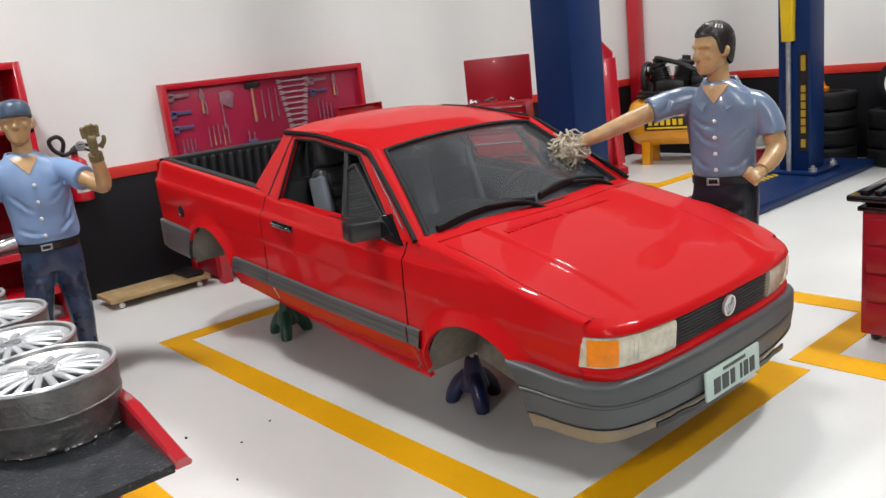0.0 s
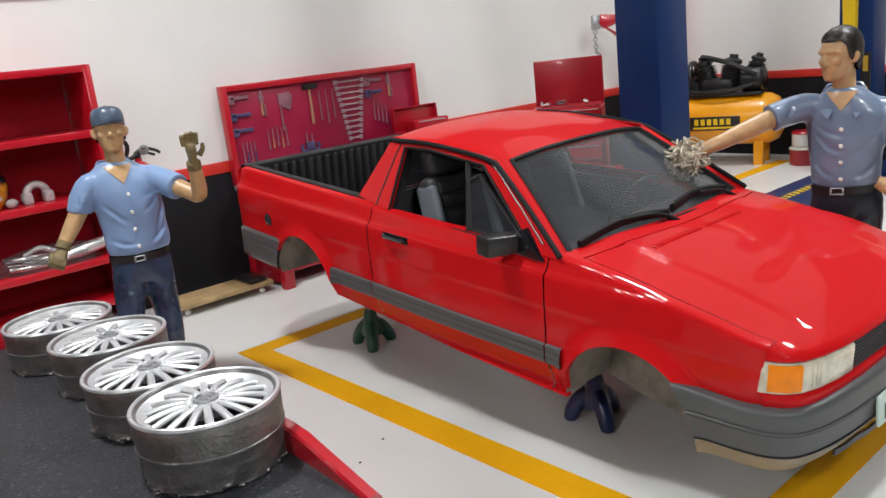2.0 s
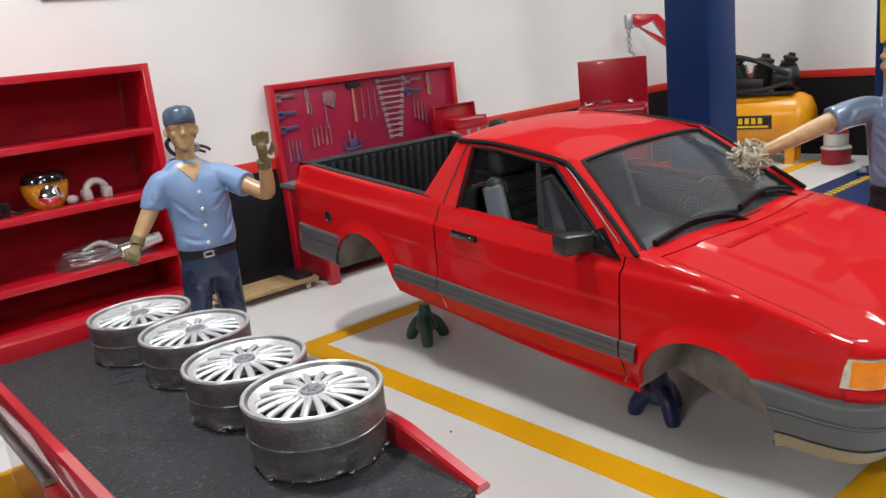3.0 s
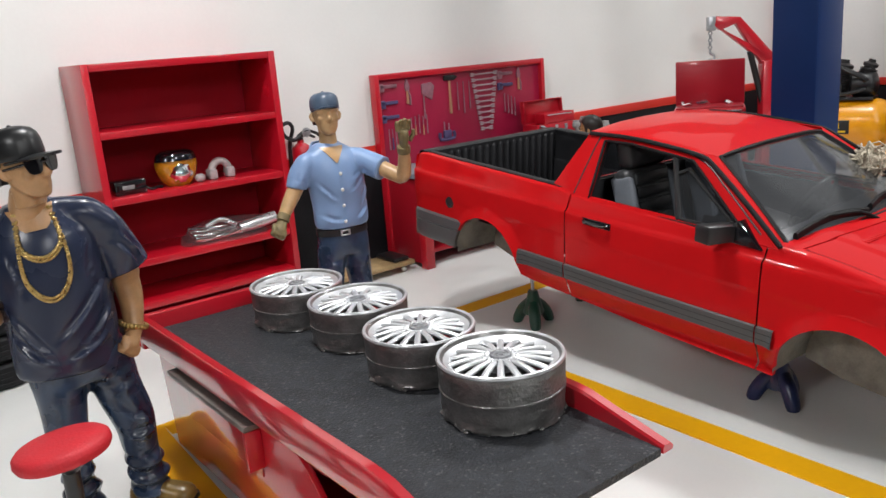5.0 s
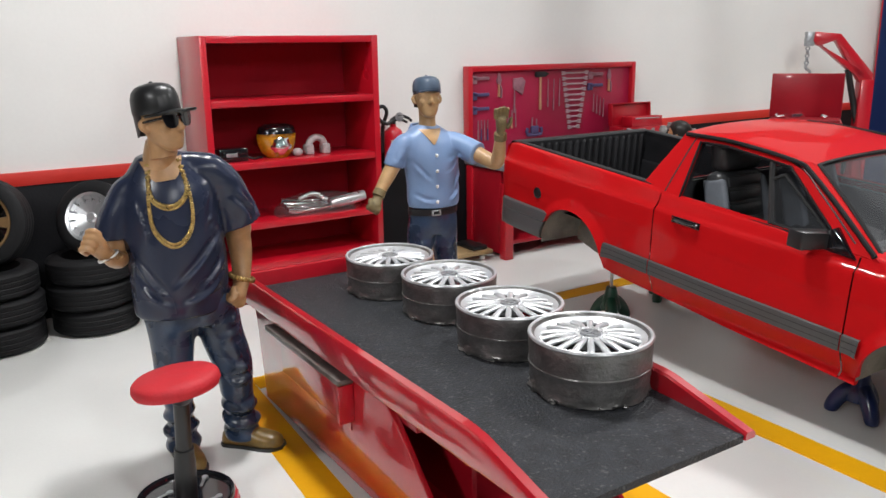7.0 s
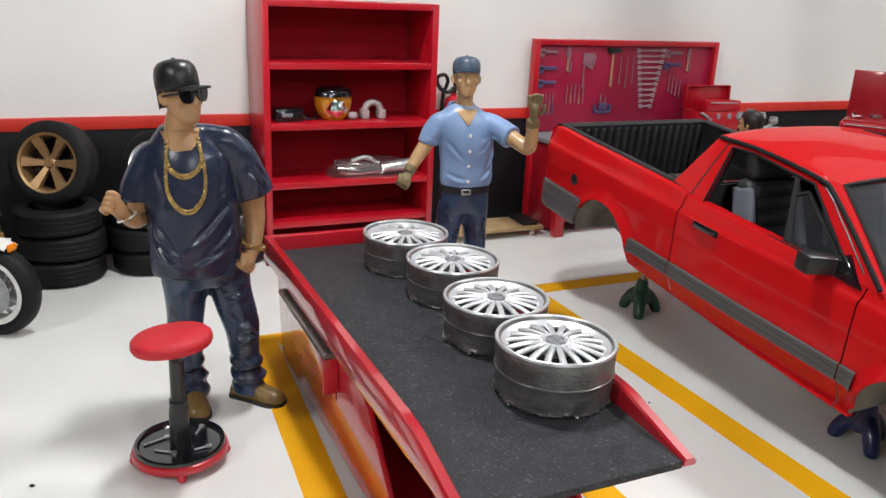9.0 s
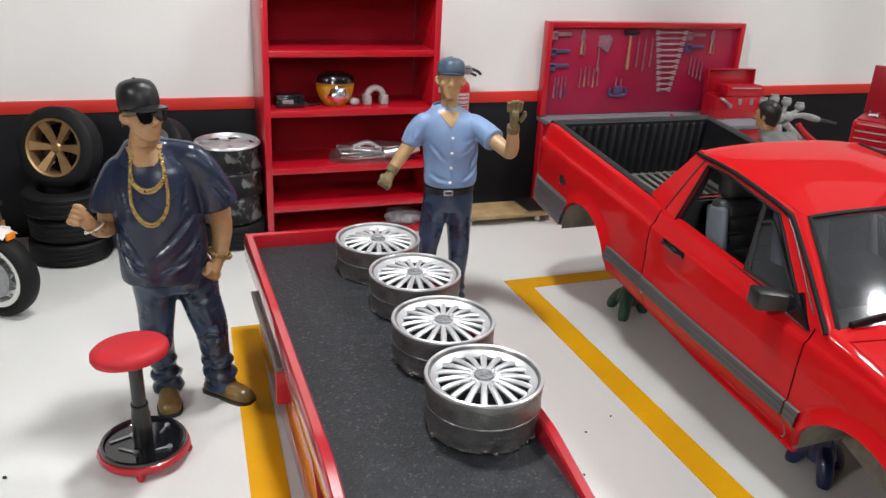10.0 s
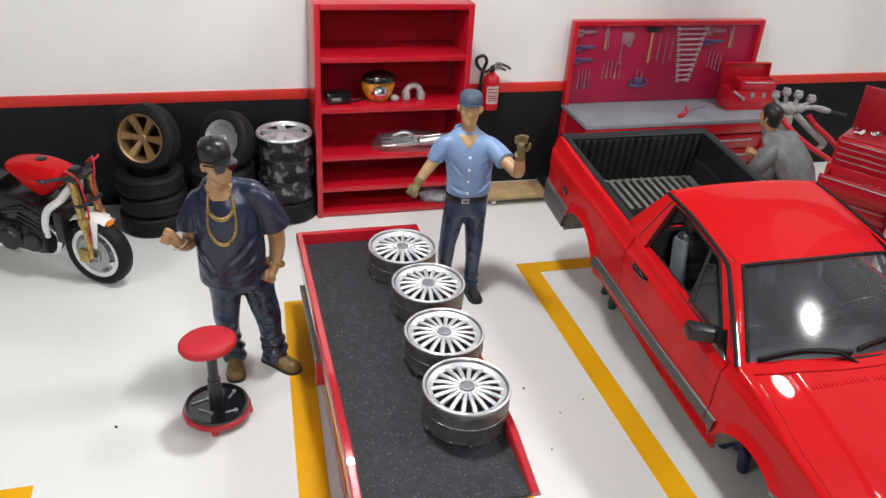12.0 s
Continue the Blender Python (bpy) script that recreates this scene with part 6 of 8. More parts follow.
for k in range(3):
    camo_wheel(0.055 + 0.012 * (k % 2), 7.17, 0.225 + 0.224 * k, k == 2)
lying_tyre(0.06, 7.17, 0.0, 0.29, 0.215, "black tyre under a stack of alloy wheels")


# ---- painted figurines: one plain mesh each, facing -y in their own frame ----
def fuse(tmp, voxel=0.011, rounds=5):
    """The closed forms of a bmesh grown together into one smooth skin."""
    me = bpy.data.meshes.new("lump")
    bmesh.ops.recalc_face_normals(tmp, faces=tmp.faces)
    tmp.to_mesh(me)
    tmp.free()
    ob = bpy.data.objects.new("lump", me)
    scene.collection.objects.link(ob)
    grow = ob.modifiers.new("grow", "REMESH")
    grow.mode, grow.voxel_size = "VOXEL", voxel
    ease = ob.modifiers.new("ease", "SMOOTH")
    ease.factor, ease.iterations = 0.5, rounds
    done = ob.evaluated_get(bpy.context.evaluated_depsgraph_get())
    out = bmesh.new()
    out.from_mesh(done.to_mesh())
    done.to_mesh_clear()
    bpy.data.objects.remove(ob)
    bpy.data.meshes.remove(me)
    out.normal_update()
    return out


def folds(tmp, lines, lift=0.010, wide=0.020):
    """Cloth folds: soft ridges with a hollow beside them along bent lines of points."""
    for pts in lines:
        path = np.array(curve(pts, 24))
        for v in tmp.verts:
            d2 = ((path - np.array(v.co)) ** 2).sum(1)
            k = int(d2.argmin())
            d = math.sqrt(d2[k])
            if d < wide * 3:
                fade = math.sin(PI * min(1.0, max(0.06, (k + 0.5) / len(path))))
                side = 1 if (v.co - Vector(path[k])).z > 0 else -0.4
                v.co += v.normal * lift * fade * (math.exp(-(d / wide) ** 2) - 0.55 * side * math.exp(-((d - wide * 1.6) / wide) ** 2))
    tmp.normal_update()


def rumple(tmp, depth, fx, fz):
    """Fine unevenness of sculpted cloth."""
    for v in tmp.verts:
        v.co += v.normal * depth * noise.noise((v.co.x * fx, v.co.y * fx, v.co.z * fz))
    tmp.normal_update()


def stack(tmp, feet, z0, z1, depth, count):
    """Bunched cloth rings at the foot of the trouser legs."""
    for v in tmp.verts:
        if z0 < v.co.z < z1:
            x, y = min(feet, key=lambda f: math.hypot(v.co.x - f[0], v.co.y - f[1]))
            a = math.atan2(v.co.y - y, v.co.x - x)
            t = (v.co.z - z0) / (z1 - z0)
            out = Vector((v.co.x - x, v.co.y - y, 0)).normalized()
            v.co += out * depth * math.sin(PI * t) * math.sin(2 * PI * count * t + 1.3 * math.sin(a + x * 9) + 0.8 * math.sin(2 * a))
    tmp.normal_update()


def add(b, tmp, index, m=None):
    start = len(b.faces)
    merge(b, tmp, m)
    mark(b, start, index)


def ring_at(rings, z):
    zs = [q[2] for q in rings]
    return [float(np.interp(z, zs, [q[j] for q in rings])) for j in (0, 1, 3, 4)]


def front(rings, x, z, out=0.0):
    """The front of a lofted body at (x, z)."""
    cx, cy, rx, ry = ring_at(rings, z)
    return cy - ry * math.sqrt(max(0.03, 1 - ((x - cx) / rx) ** 2)) - out


def head(b, x, y, z, turn, skin_i, hair_i, cap=None, glasses=None, size=1.0, tip=0, crown=1.0, brim_out=1.0, nod=0, neck=0.10):
    """A plain head whose chin is at height z; turn in degrees about z; cap: material index of a peaked cap."""
    m = Matrix.Translation((x, y, z)) @ pose(0, 0, 0, 0, tip, 0) @ pose(0, 0, 0, 0, 0, turn) @ pose(0, 0, 0, nod, 0, 0) @ Matrix.Scale(size, 4)
    f = bmesh.new()
    loft(f, [(0, 0.030, -neck, 0.058, 0.060), (0, 0.030, -0.02, 0.050, 0.054), (0, 0.025, 0.05, 0.050, 0.055)], 20, 4)
    loft(f, [(0, -0.050, -0.004, 0.020, 0.020), (0, -0.042, 0.006, 0.034, 0.040), (0, -0.020, 0.035, 0.054, 0.068), (0, -0.008, 0.075, 0.064, 0.084), (0, 0.0, 0.115, 0.070, 0.092), (0, 0.006, 0.155, 0.074, 0.097), (0, 0.012, 0.195, 0.066, 0.086), (0, 0.014, 0.226, 0.030, 0.040)], 28, 5)
    # nose, brow, cheeks, lips, chin
    tube(f, [(0, -0.084, 0.128, 0.008), (0, -0.096, 0.105, 0.010), (0, -0.107, 0.084, 0.014), (0, -0.096, 0.074, 0.012)], 0.01, 10, 3)
    for s in (-1, 1):
        tube(f, [(s * 0.008, -0.090, 0.132, 0.009), (s * 0.036, -0.084, 0.137, 0.010), (s * 0.060, -0.060, 0.130, 0.009)], 0.01, 8, 3)
        ball(f, s * 0.040, -0.062, 0.088, 0.022, 0.020, 0.022, 12)
        ball(f, s * 0.013, -0.093, 0.078, 0.009, 0.010, 0.008, 10)
        tube(f, [(s * 0.069, 0.002, 0.082, 0.008), (s * 0.078, 0.012, 0.090, 0.012), (s * 0.081, 0.020, 0.112, 0.014), (s * 0.076, 0.012, 0.126, 0.010)], 0.01, 8, 3)
    for zz, w, r in ((0.050, 0.021, 0.0075), (0.040, 0.018, 0.0085)):
        tube(f, [(-w, -0.076, zz, r * 0.5), (0, -0.087, zz, r), (w, -0.076, zz, r * 0.5)], 0.01, 8, 3)
    ball(f, 0, -0.070, 0.014, 0.022, 0.018, 0.016, 12)
    f = fuse(f, 0.0052, 3)
    tmp = bmesh.new()
    add(tmp, f, skin_i)
    if cap is None:
        cols = []
        for a in np.linspace(0, 2 * PI, 41):
            fwd = -math.sin(a)
            hl = lerp(fwd, [(-1.0, 0.035), (-0.3, 0.055), (-0.02, 0.10), (0.10, 0.085), (0.30, 0.10), (0.48, 0.165), (0.7, 0.183), (1.0, 0.178)])
            col = []
            for k in range(13):
                zz = hl + (0.250 - hl) * math.sin(k / 12 * PI / 2)
                sc = math.sqrt(max(0.0, 1 - max(0.0, (zz - 0.155) / 0.0951) ** 2))
                sc *= lerp(zz, [(0.03, 0.82), (0.10, 0.97), (0.15, 1.0)]) * (0.955 if k == 0 else 1)
                lump = 1 + 0.035 * noise.noise((math.cos(a) * 9, math.sin(a) * 9, zz * 45)) + 0.035 * math.sin(a * 23 + 4 * math.sin(zz * 50)) * 0.5
                col.append((0.083 * sc * lump * math.cos(a), 0.012 + 0.108 * sc * lump * math.sin(a), zz + (lump - 1) * 0.1 * (k > 0)))
            cols.append(col)
        cols[-1] = cols[0]
        skin(tmp, cols, index=hair_i)
    else:
        # hair under the cap, round the back and sides
        rows = []
        for zz in (0.062, 0.085, 0.12, 0.16):
            a0 = lerp(zz, [(0.06, 0.45), (0.10, 0.12), (0.16, -0.05)])
            rows.append([(0.0795 * math.cos(a) * (1 + 0.02 * noise.noise((a * 9, zz * 60, 0))), 0.012 + 0.101 * math.sin(a), zz) for a in np.linspace(a0, PI - a0, 26)])
        skin(tmp, rows, index=hair_i)
        top = 0.158 + 0.108 * crown
        rows = []
        for zz, k in ((0.146, 0.985), (0.150, 1.0), (0.168, 1.005), (0.158 + 0.048 * crown, 0.985), (0.158 + 0.075 * crown, 0.90), (0.158 + 0.094 * crown, 0.72), (0.158 + 0.104 * crown, 0.45), (top, 0.15)):
            row = []
            for a in np.linspace(0, 2 * PI, 49)[:-1]:
                seam = 1 - 0.010 * math.exp(-((math.sin(3 * a)) / 0.16) ** 2)
                row.append((0.083 * k * seam * math.cos(a), 0.010 + 0.104 * k * seam * math.sin(a), zz))
            rows.append(row)
        skin(tmp, rows, closed=True, caps=True, index=cap)
        ball(tmp, 0, 0.010, top, 0.009, 0.009, 0.006, 8, cap)
        brim = []
        for a in np.linspace(PI + 0.12, 2 * PI - 0.12, 21):
            w = math.sin(a - PI) ** 0.6
            r = [(0.081, 0.100), (0.083 + 0.006 * w * brim_out, 0.101 + 0.040 * w * brim_out), (0.081 + 0.005 * w * brim_out, 0.101 + 0.070 * w * brim_out)]
            brim.append([(u * math.cos(a), 0.010 + v * math.sin(a), 0.155 - 0.002 * k - 0.014 * math.cos(a) ** 2) for k, (u, v) in enumerate(r)])
        shell(tmp, brim, 0.009, cap)
    if glasses is not None:
        for s in (-1, 1):
            rows = []
            for zz, w0, w1 in ((0.138, 0.008, 0.072), (0.116, 0.006, 0.070), (0.094, 0.014, 0.062), (0.084, 0.026, 0.050)):
                rows.append([(s * w, -0.108 + 0.55 * max(0.0, w - 0.018) ** 1.25, zz) for w in np.linspace(w0, w1, 7)])
            shell(tmp, rows, 0.006, glasses)
            rod(tmp, (s * 0.066, -0.094, 0.127), (s * 0.080, 0.012, 0.118), 0.0055, 6, glasses)
        rod(tmp, (-0.014, -0.106, 0.125), (0.014, -0.106, 0.125), 0.0055, 6, glasses)
    merge(b, tmp, m)


def grip(b, p, d, index, size=0.045, open_hand=False, across=(0.25, 1, 0.1)):
    """A plain hand at p pointing along d; open: four fingers and a thumb."""
    p, d = Vector(p), Vector(d).normalized()
    side = d.cross(Vector(across)).normalized()
    up = side.cross(d)
    f = bmesh.new()
    if not open_hand:
        tube(f, [(*(p - d * 0.05), size * 0.62), (*(p + d * 0.015), size * 0.85), (*(p + d * 0.05), size * 0.95), (*(p + d * 0.075), size * 0.6)], size, 12, 3, 0, 0.8)
        for k in range(4):
            q = p + d * 0.055 + side * (k - 1.5) * size * 0.46
            tube(f, [(*(q + up * size * 0.45), size * 0.27), (*(q + d * 0.028 + up * size * 0.2), size * 0.29), (*(q + d * 0.022 - up * size * 0.45), size * 0.26), (*(q - d * 0.012 - up * size * 0.5), size * 0.22)], 0.01, 8, 3)
        q = p + d * 0.02 - side * size * 0.85
        tube(f, [(*q, size * 0.32), (*(q + d * 0.035 - up * size * 0.3), size * 0.3), (*(q + d * 0.05 - up * size * 0.6 + side * size * 0.4), size * 0.24)], 0.01, 8, 3)
        add(b, fuse(f, 0.0055, 2), index)
        return
    tube(f, [(*(p - d * 0.05), size * 0.72), (*(p + d * 0.02), size * 0.95), (*(p + d * 0.06), size * 1.12), (*(p + d * 0.092), size * 0.95)], size, 14, 3, 0, 0.5)
    for k in range(4):
        s = side * (k - 1.5) * size * 0.50
        q = p + d * 0.080 + s
        tube(f, [(*q, 0.0135), (*(q + d * 0.045 + s * 0.10), 0.0135), (*(q + d * (0.085 - 0.010 * abs(k - 1.4)) + s * 0.18 - up * 0.012), 0.011)], 0.012, 8, 3)
    q = p + d * 0.015 - side * size * 0.8
    tube(f, [(*q, 0.017), (*(q + d * 0.035 - side * 0.026), 0.015), (*(q + d * 0.070 - side * 0.030), 0.011)], 0.012, 8, 3)
    add(b, fuse(f, 0.0055, 2), index)


def limb(f, hip, knee, ankle, r, foot=0.03):
    mid = lambda p, q, t: tuple(p[j] + (q[j] - p[j]) * t for j in range(3))
    ax, ay, az = ankle
    tube(f, [(ax, ay, foot, r[2] * 1.10), (ax, ay, az + 0.03, r[2] * 1.06), (*mid(knee, ankle, 0.45), r[2] * 0.98), (*knee, r[1]), (*mid(hip, knee, 0.45), (r[0] + r[1]) / 2), (*hip, r[0]), (hip[0] * 0.75, hip[1], hip[2] + 0.09, r[0] * 0.95)], 0.1, 22, 5)


def shoe(b, ankle, toe, index, big=1.0):
    d = Vector((*toe, 0)).normalized()
    c = Vector((ankle[0], ankle[1], 0))
    n = d.cross(Vector((0, 0, 1)))
    f = bmesh.new()
    rows = []
    for k in range(19):
        t = k / 18
        p = c + d * (-0.095 + 0.285 * t) * big
        w = 0.052 * big * lerp(t, [(0, 0.58), (0.06, 0.84), (0.4, 0.90), (0.7, 1.10), (0.86, 1.04), (0.95, 0.82), (1, 0.45)])
        h = big * lerp(t, [(0, 0.065), (0.08, 0.09), (0.42, 0.105), (0.6, 0.085), (0.75, 0.076), (0.88, 0.070), (0.96, 0.055), (1, 0.035)])
        rows.append([p + n * (w * math.cos(a)) + Vector((0, 0, max(0.004, h * (0.40 + 0.60 * math.sin(a))))) for a in np.linspace(0, 2 * PI, 17)[:-1]])
    skin(f, rows, closed=True, caps=True)
    rows = []
    for k in range(19):
        t = k / 18
        p = c + d * (-0.102 + 0.300 * t) * big
        w = 0.057 * big * lerp(t, [(0, 0.55), (0.06, 0.86), (0.4, 0.90), (0.7, 1.10), (0.86, 1.04), (0.95, 0.80), (1, 0.40)])
        rows.append([p - n * w, p - n * w + Vector((0, 0, 0.018)), p + n * w + Vector((0, 0, 0.018)), p + n * w])
    add(b, f, index[0])
    skin(b, rows, closed=True, caps=True, index=index[1])


def collar(b, cx, cy, z0, rx, ry, index, drop=0.085, tip=0.055):
    """An open shirt collar folded outwards, two flaps."""
    for s in (-1, 1):
        rows = []
        for k in range(15):
            t = k / 14
            a = 2.75 * t
            q = Vector((cx + s * rx * math.sin(a), cy + ry * math.cos(a), z0 - drop * max(0.0, t - 0.35) / 0.65))
            o = Vector((s * math.sin(a), math.cos(a) * 0.7, 0)).normalized()
            rows.append([q - Vector((0, 0, 0.02)), q, q + o * 0.012 + Vector((0, 0, 0.004)), q + o * (0.026 + tip * 0.45 * t ** 3) - Vector((0, 0, 0.022 + tip * 0.35 * t ** 2))])
        shell(b, rows, 0.009, index)


def chest_gap(b, rings, cx, z0, z1, wide, index, out=0.008):
    """The bare wedge between the collar flaps."""
    rows = []
    for k in range(9):
        z = z0 + (z1 - z0) * k / 8
        w = 0.004 + (wide - 0.004) * k / 8
        rows.append([(cx + w * u, front(rings, cx + w * u, z, out), z) for u in np.linspace(-1, 1, 7)])
    shell(b, rows, 0.006, index)


def buttons(b, rings, n, x, z0, z1, index):
    for k in range(n):
        z = z0 + (z1 - z0) * k / (n - 1)
        ball(b, x, front(rings, x, z, 0.006), z, 0.012, 0.006, 0.012, 10, index)


# figurine in a pale blue shirt, waving
b = bmesh.new()
f = bmesh.new()
limb(f, (-0.085, 0, 0.83), (-0.140, -0.035, 0.52), (-0.150, 0.0, 0.06), (0.098, 0.074, 0.064))
limb(f, (0.085, 0, 0.83), (0.095, -0.03, 0.48), (0.098, -0.01, 0.06), (0.098, 0.074, 0.064))
loft(f, [(0.005, 0, 0.80, 0.165, 0.11), (0.005, 0, 0.86, 0.180, 0.118), (0.005, 0, 0.955, 0.172, 0.115)], 28, 4)
f = fuse(f, 0.012, 5)
folds(f, [[(-0.02, -0.13, 0.80), (-0.08, -0.12, 0.76), (-0.15, -0.08, 0.74)], [(0.03, -0.13, 0.80), (0.09, -0.12, 0.75), (0.16, -0.08, 0.74)], [(-0.17, -0.11, 0.52), (-0.11, -0.13, 0.49), (-0.05, -0.11, 0.51)], [(0.03, -0.11, 0.50), (0.09, -0.12, 0.47), (0.15, -0.10, 0.50)], [(0.06, -0.11, 0.70), (0.10, -0.11, 0.60), (0.12, -0.10, 0.52)]], 0.010, 0.016)
stack(f, ((-0.150, 0.0), (0.098, -0.01)), 0.03, 0.26, 0.008, 3)
rumple(f, 0.006, 11, 6)
add(b, f, 2)
shoe(b, (-0.150, 0.0), (-0.3, -1), (5, 5))
shoe(b, (0.098, -0.01), (0.2, -1), (5, 5))
loft(b, [(0.005, 0, 0.940, 0.178, 0.122), (0.005, 0, 0.982, 0.178, 0.122)], 32, 2, 6)
for x0, x1, z0, z1 in ((-0.065, 0.0, 0.942, 0.950), (-0.065, 0.0, 0.972, 0.980), (-0.065, -0.055, 0.950, 0.972), (-0.010, 0.0, 0.950, 0.972)):
    box(b, x0, x1, -0.137, -0.118, z0, z1, 0.002, index=7, seg=1)
TORSO = [(0.01, 0, 0.985, 0.176, 0.125), (0.01, 0, 1.03, 0.188, 0.132), (0.008, 0, 1.15, 0.186, 0.130), (0.0, 0, 1.28, 0.196, 0.136), (-0.015, 0.004, 1.38, 0.205, 0.128), (-0.025, 0.010, 1.45, 0.190, 0.112), (-0.03, 0.014, 1.50, 0.135, 0.092), (-0.03, 0.016, 1.535, 0.075, 0.070)]
f = bmesh.new()
loft(f, TORSO, 40, 7)
tube(f, [(-0.12, 0.0, 1.43, 0.060), (-0.195, 0.0, 1.42, 0.070), (-0.245, 0.0, 1.36, 0.070), (-0.272, 0.0, 1.30, 0.068), (-0.280, 0.0, 1.275, 0.070)], 0.08, 18, 5)
tube(f, [(0.08, 0.0, 1.42, 0.060), (0.145, -0.03, 1.415, 0.070), (0.195, -0.10, 1.385, 0.076), (0.230, -0.165, 1.355, 0.079), (0.246, -0.20, 1.343, 0.082)], 0.08, 18, 5)
f = fuse(f, 0.010, 5)
folds(f, [[(0.20, -0.09, 1.33), (0.12, -0.14, 1.26), (0.04, -0.15, 1.22)], [(0.22, -0.10, 1.36), (0.14, -0.13, 1.33), (0.06, -0.14, 1.30)], [(-0.18, -0.07, 1.29), (-0.12, -0.12, 1.22), (-0.06, -0.14, 1.17)], [(-0.18, -0.06, 1.08), (-0.10, -0.12, 1.04), (-0.02, -0.14, 1.03)], [(0.19, -0.05, 1.13), (0.13, -0.11, 1.07), (0.07, -0.13, 1.03)], [(0.19, -0.03, 1.24), (0.15, -0.10, 1.16), (0.12, -0.12, 1.08)], [(-0.25, -0.06, 1.38), (-0.27, -0.06, 1.33), (-0.26, -0.06, 1.29)]], 0.015, 0.012)
rumple(f, 0.004, 10, 8)
add(b, f, 1)
chest_gap(b, TORSO, -0.035, 1.415, 1.515, 0.080, 0)
collar(b, -0.03, 0.010, 1.540, 0.092, 0.088, 1, 0.115, 0.050)
buttons(b, TORSO, 4, -0.025, 1.035, 1.345, 8)
tube(b, [(-0.270, 0.0, 1.30, 0.050), (-0.320, -0.01, 1.23, 0.048), (-0.375, -0.03, 1.16, 0.041), (-0.405, -0.045, 1.118, 0.034)], 0.045, 14, 5, 0)
tube(b, [(-0.395, -0.04, 1.135, 0.040), (-0.418, -0.05, 1.100, 0.042)], 0.04, 14, 1, 4)
grip(b, (-0.430, -0.058, 1.078), (-0.55, -0.4, -0.7), 4, 0.048)
tube(b, [(0.235, -0.17, 1.355, 0.052), (0.290, -0.25, 1.310, 0.049), (0.322, -0.305, 1.292, 0.047), (0.318, -0.35, 1.35, 0.045), (0.297, -0.40, 1.46, 0.036)], 0.045, 14, 5, 0)
tube(b, [(0.298, -0.398, 1.455, 0.042), (0.291, -0.412, 1.495, 0.041)], 0.04, 14, 1, 4)
grip(b, (0.288, -0.420, 1.510), (-0.06, -0.16, 1), 4, 0.048, True, (0.15, 1, 0.1))
head(b, -0.028, -0.02, 1.588, -14, 0, 3, cap=9, size=1.11, crown=0.76, brim_out=0.5, nod=-7, neck=0.11)
tagged(part("figurine", b, [SKIN, SHIRT, JEANS, HAIR, GLOVE, BLACK, BLACK, STEEL, WHITE, CAP_BLUE], angle=60), "painted mechanic figurine in pale blue shirt, one hand raised", "figurine", "workshop figurines").matrix_world = at(1.385, 5.43, 0, 0, 0, -5)

# figurine in a navy tee and black cap
b = bmesh.new()
f = bmesh.new()
limb(f, (-0.050, 0.03, 0.79), (-0.060, 0.02, 0.50), (-0.030, 0.10, 0.09), (0.122, 0.090, 0.078), 0.045)
limb(f, (0.160, 0.02, 0.79), (0.225, -0.02, 0.48), (0.268, 0.05, 0.09), (0.122, 0.095, 0.084), 0.045)
loft(f, [(0.055, 0.02, 0.74, 0.19, 0.13), (0.055, 0.01, 0.82, 0.222, 0.150), (0.03, 0.01, 0.93, 0.205, 0.150)], 30, 4)
f = fuse(f, 0.013, 5)
folds(f, [[(0.04, -0.13, 0.72), (-0.05, -0.13, 0.69), (-0.14, -0.07, 0.70)], [(0.06, -0.13, 0.73), (0.15, -0.13, 0.68), (0.25, -0.08, 0.68)], [(0.08, -0.14, 0.78), (0.17, -0.14, 0.75), (0.26, -0.08, 0.76)], [(0.14, -0.10, 0.60), (0.20, -0.12, 0.52), (0.28, -0.10, 0.50)], [(0.15, -0.08, 0.44), (0.22, -0.11, 0.42), (0.30, -0.08, 0.45)], [(0.20, -0.12, 0.66), (0.25, -0.12, 0.52), (0.30, -0.08, 0.38)], [(-0.13, -0.05, 0.53), (-0.06, -0.08, 0.50), (0.02, -0.05, 0.53)], [(-0.12, -0.04, 0.42), (-0.05, -0.05, 0.38), (0.02, -0.02, 0.41)], [(0.19, -0.06, 0.30), (0.26, -0.06, 0.27), (0.33, -0.03, 0.31)]], 0.020, 0.016)
stack(f, ((-0.030, 0.10), (0.268, 0.05)), 0.04, 0.33, 0.014, 3)
rumple(f, 0.008, 9, 5)
add(b, f, 2)
shoe(b, (-0.030, 0.085), (0.0, -1), (5, 3), 1.15)
shoe(b, (0.268, 0.045), (0.72, -0.70), (5, 3), 1.15)
TORSO = [(0.0, 0.0, 0.815, 0.200, 0.160), (0.0, 0.0, 0.835, 0.214, 0.172), (0.010, 0.0, 0.93, 0.226, 0.174), (0.012, 0.0, 1.05, 0.228, 0.166), (0.0, 0.0, 1.20, 0.226, 0.160), (-0.008, 0.005, 1.33, 0.220, 0.152), (-0.015, 0.010, 1.42, 0.206, 0.136), (-0.025, 0.012, 1.49, 0.166, 0.112), (-0.035, 0.010, 1.545, 0.118, 0.098), (-0.038, 0.004, 1.582, 0.090, 0.086)]
f = bmesh.new()
loft(f, TORSO, 48, 8)
tube(f, [(0.06, 0.01, 1.475, 0.078), (0.155, 0.0, 1.475, 0.074), (0.226, 0.0, 1.405, 0.080), (0.280, 0.0, 1.290, 0.094), (0.312, 0.0, 1.195, 0.106)], 0.1, 20, 5)
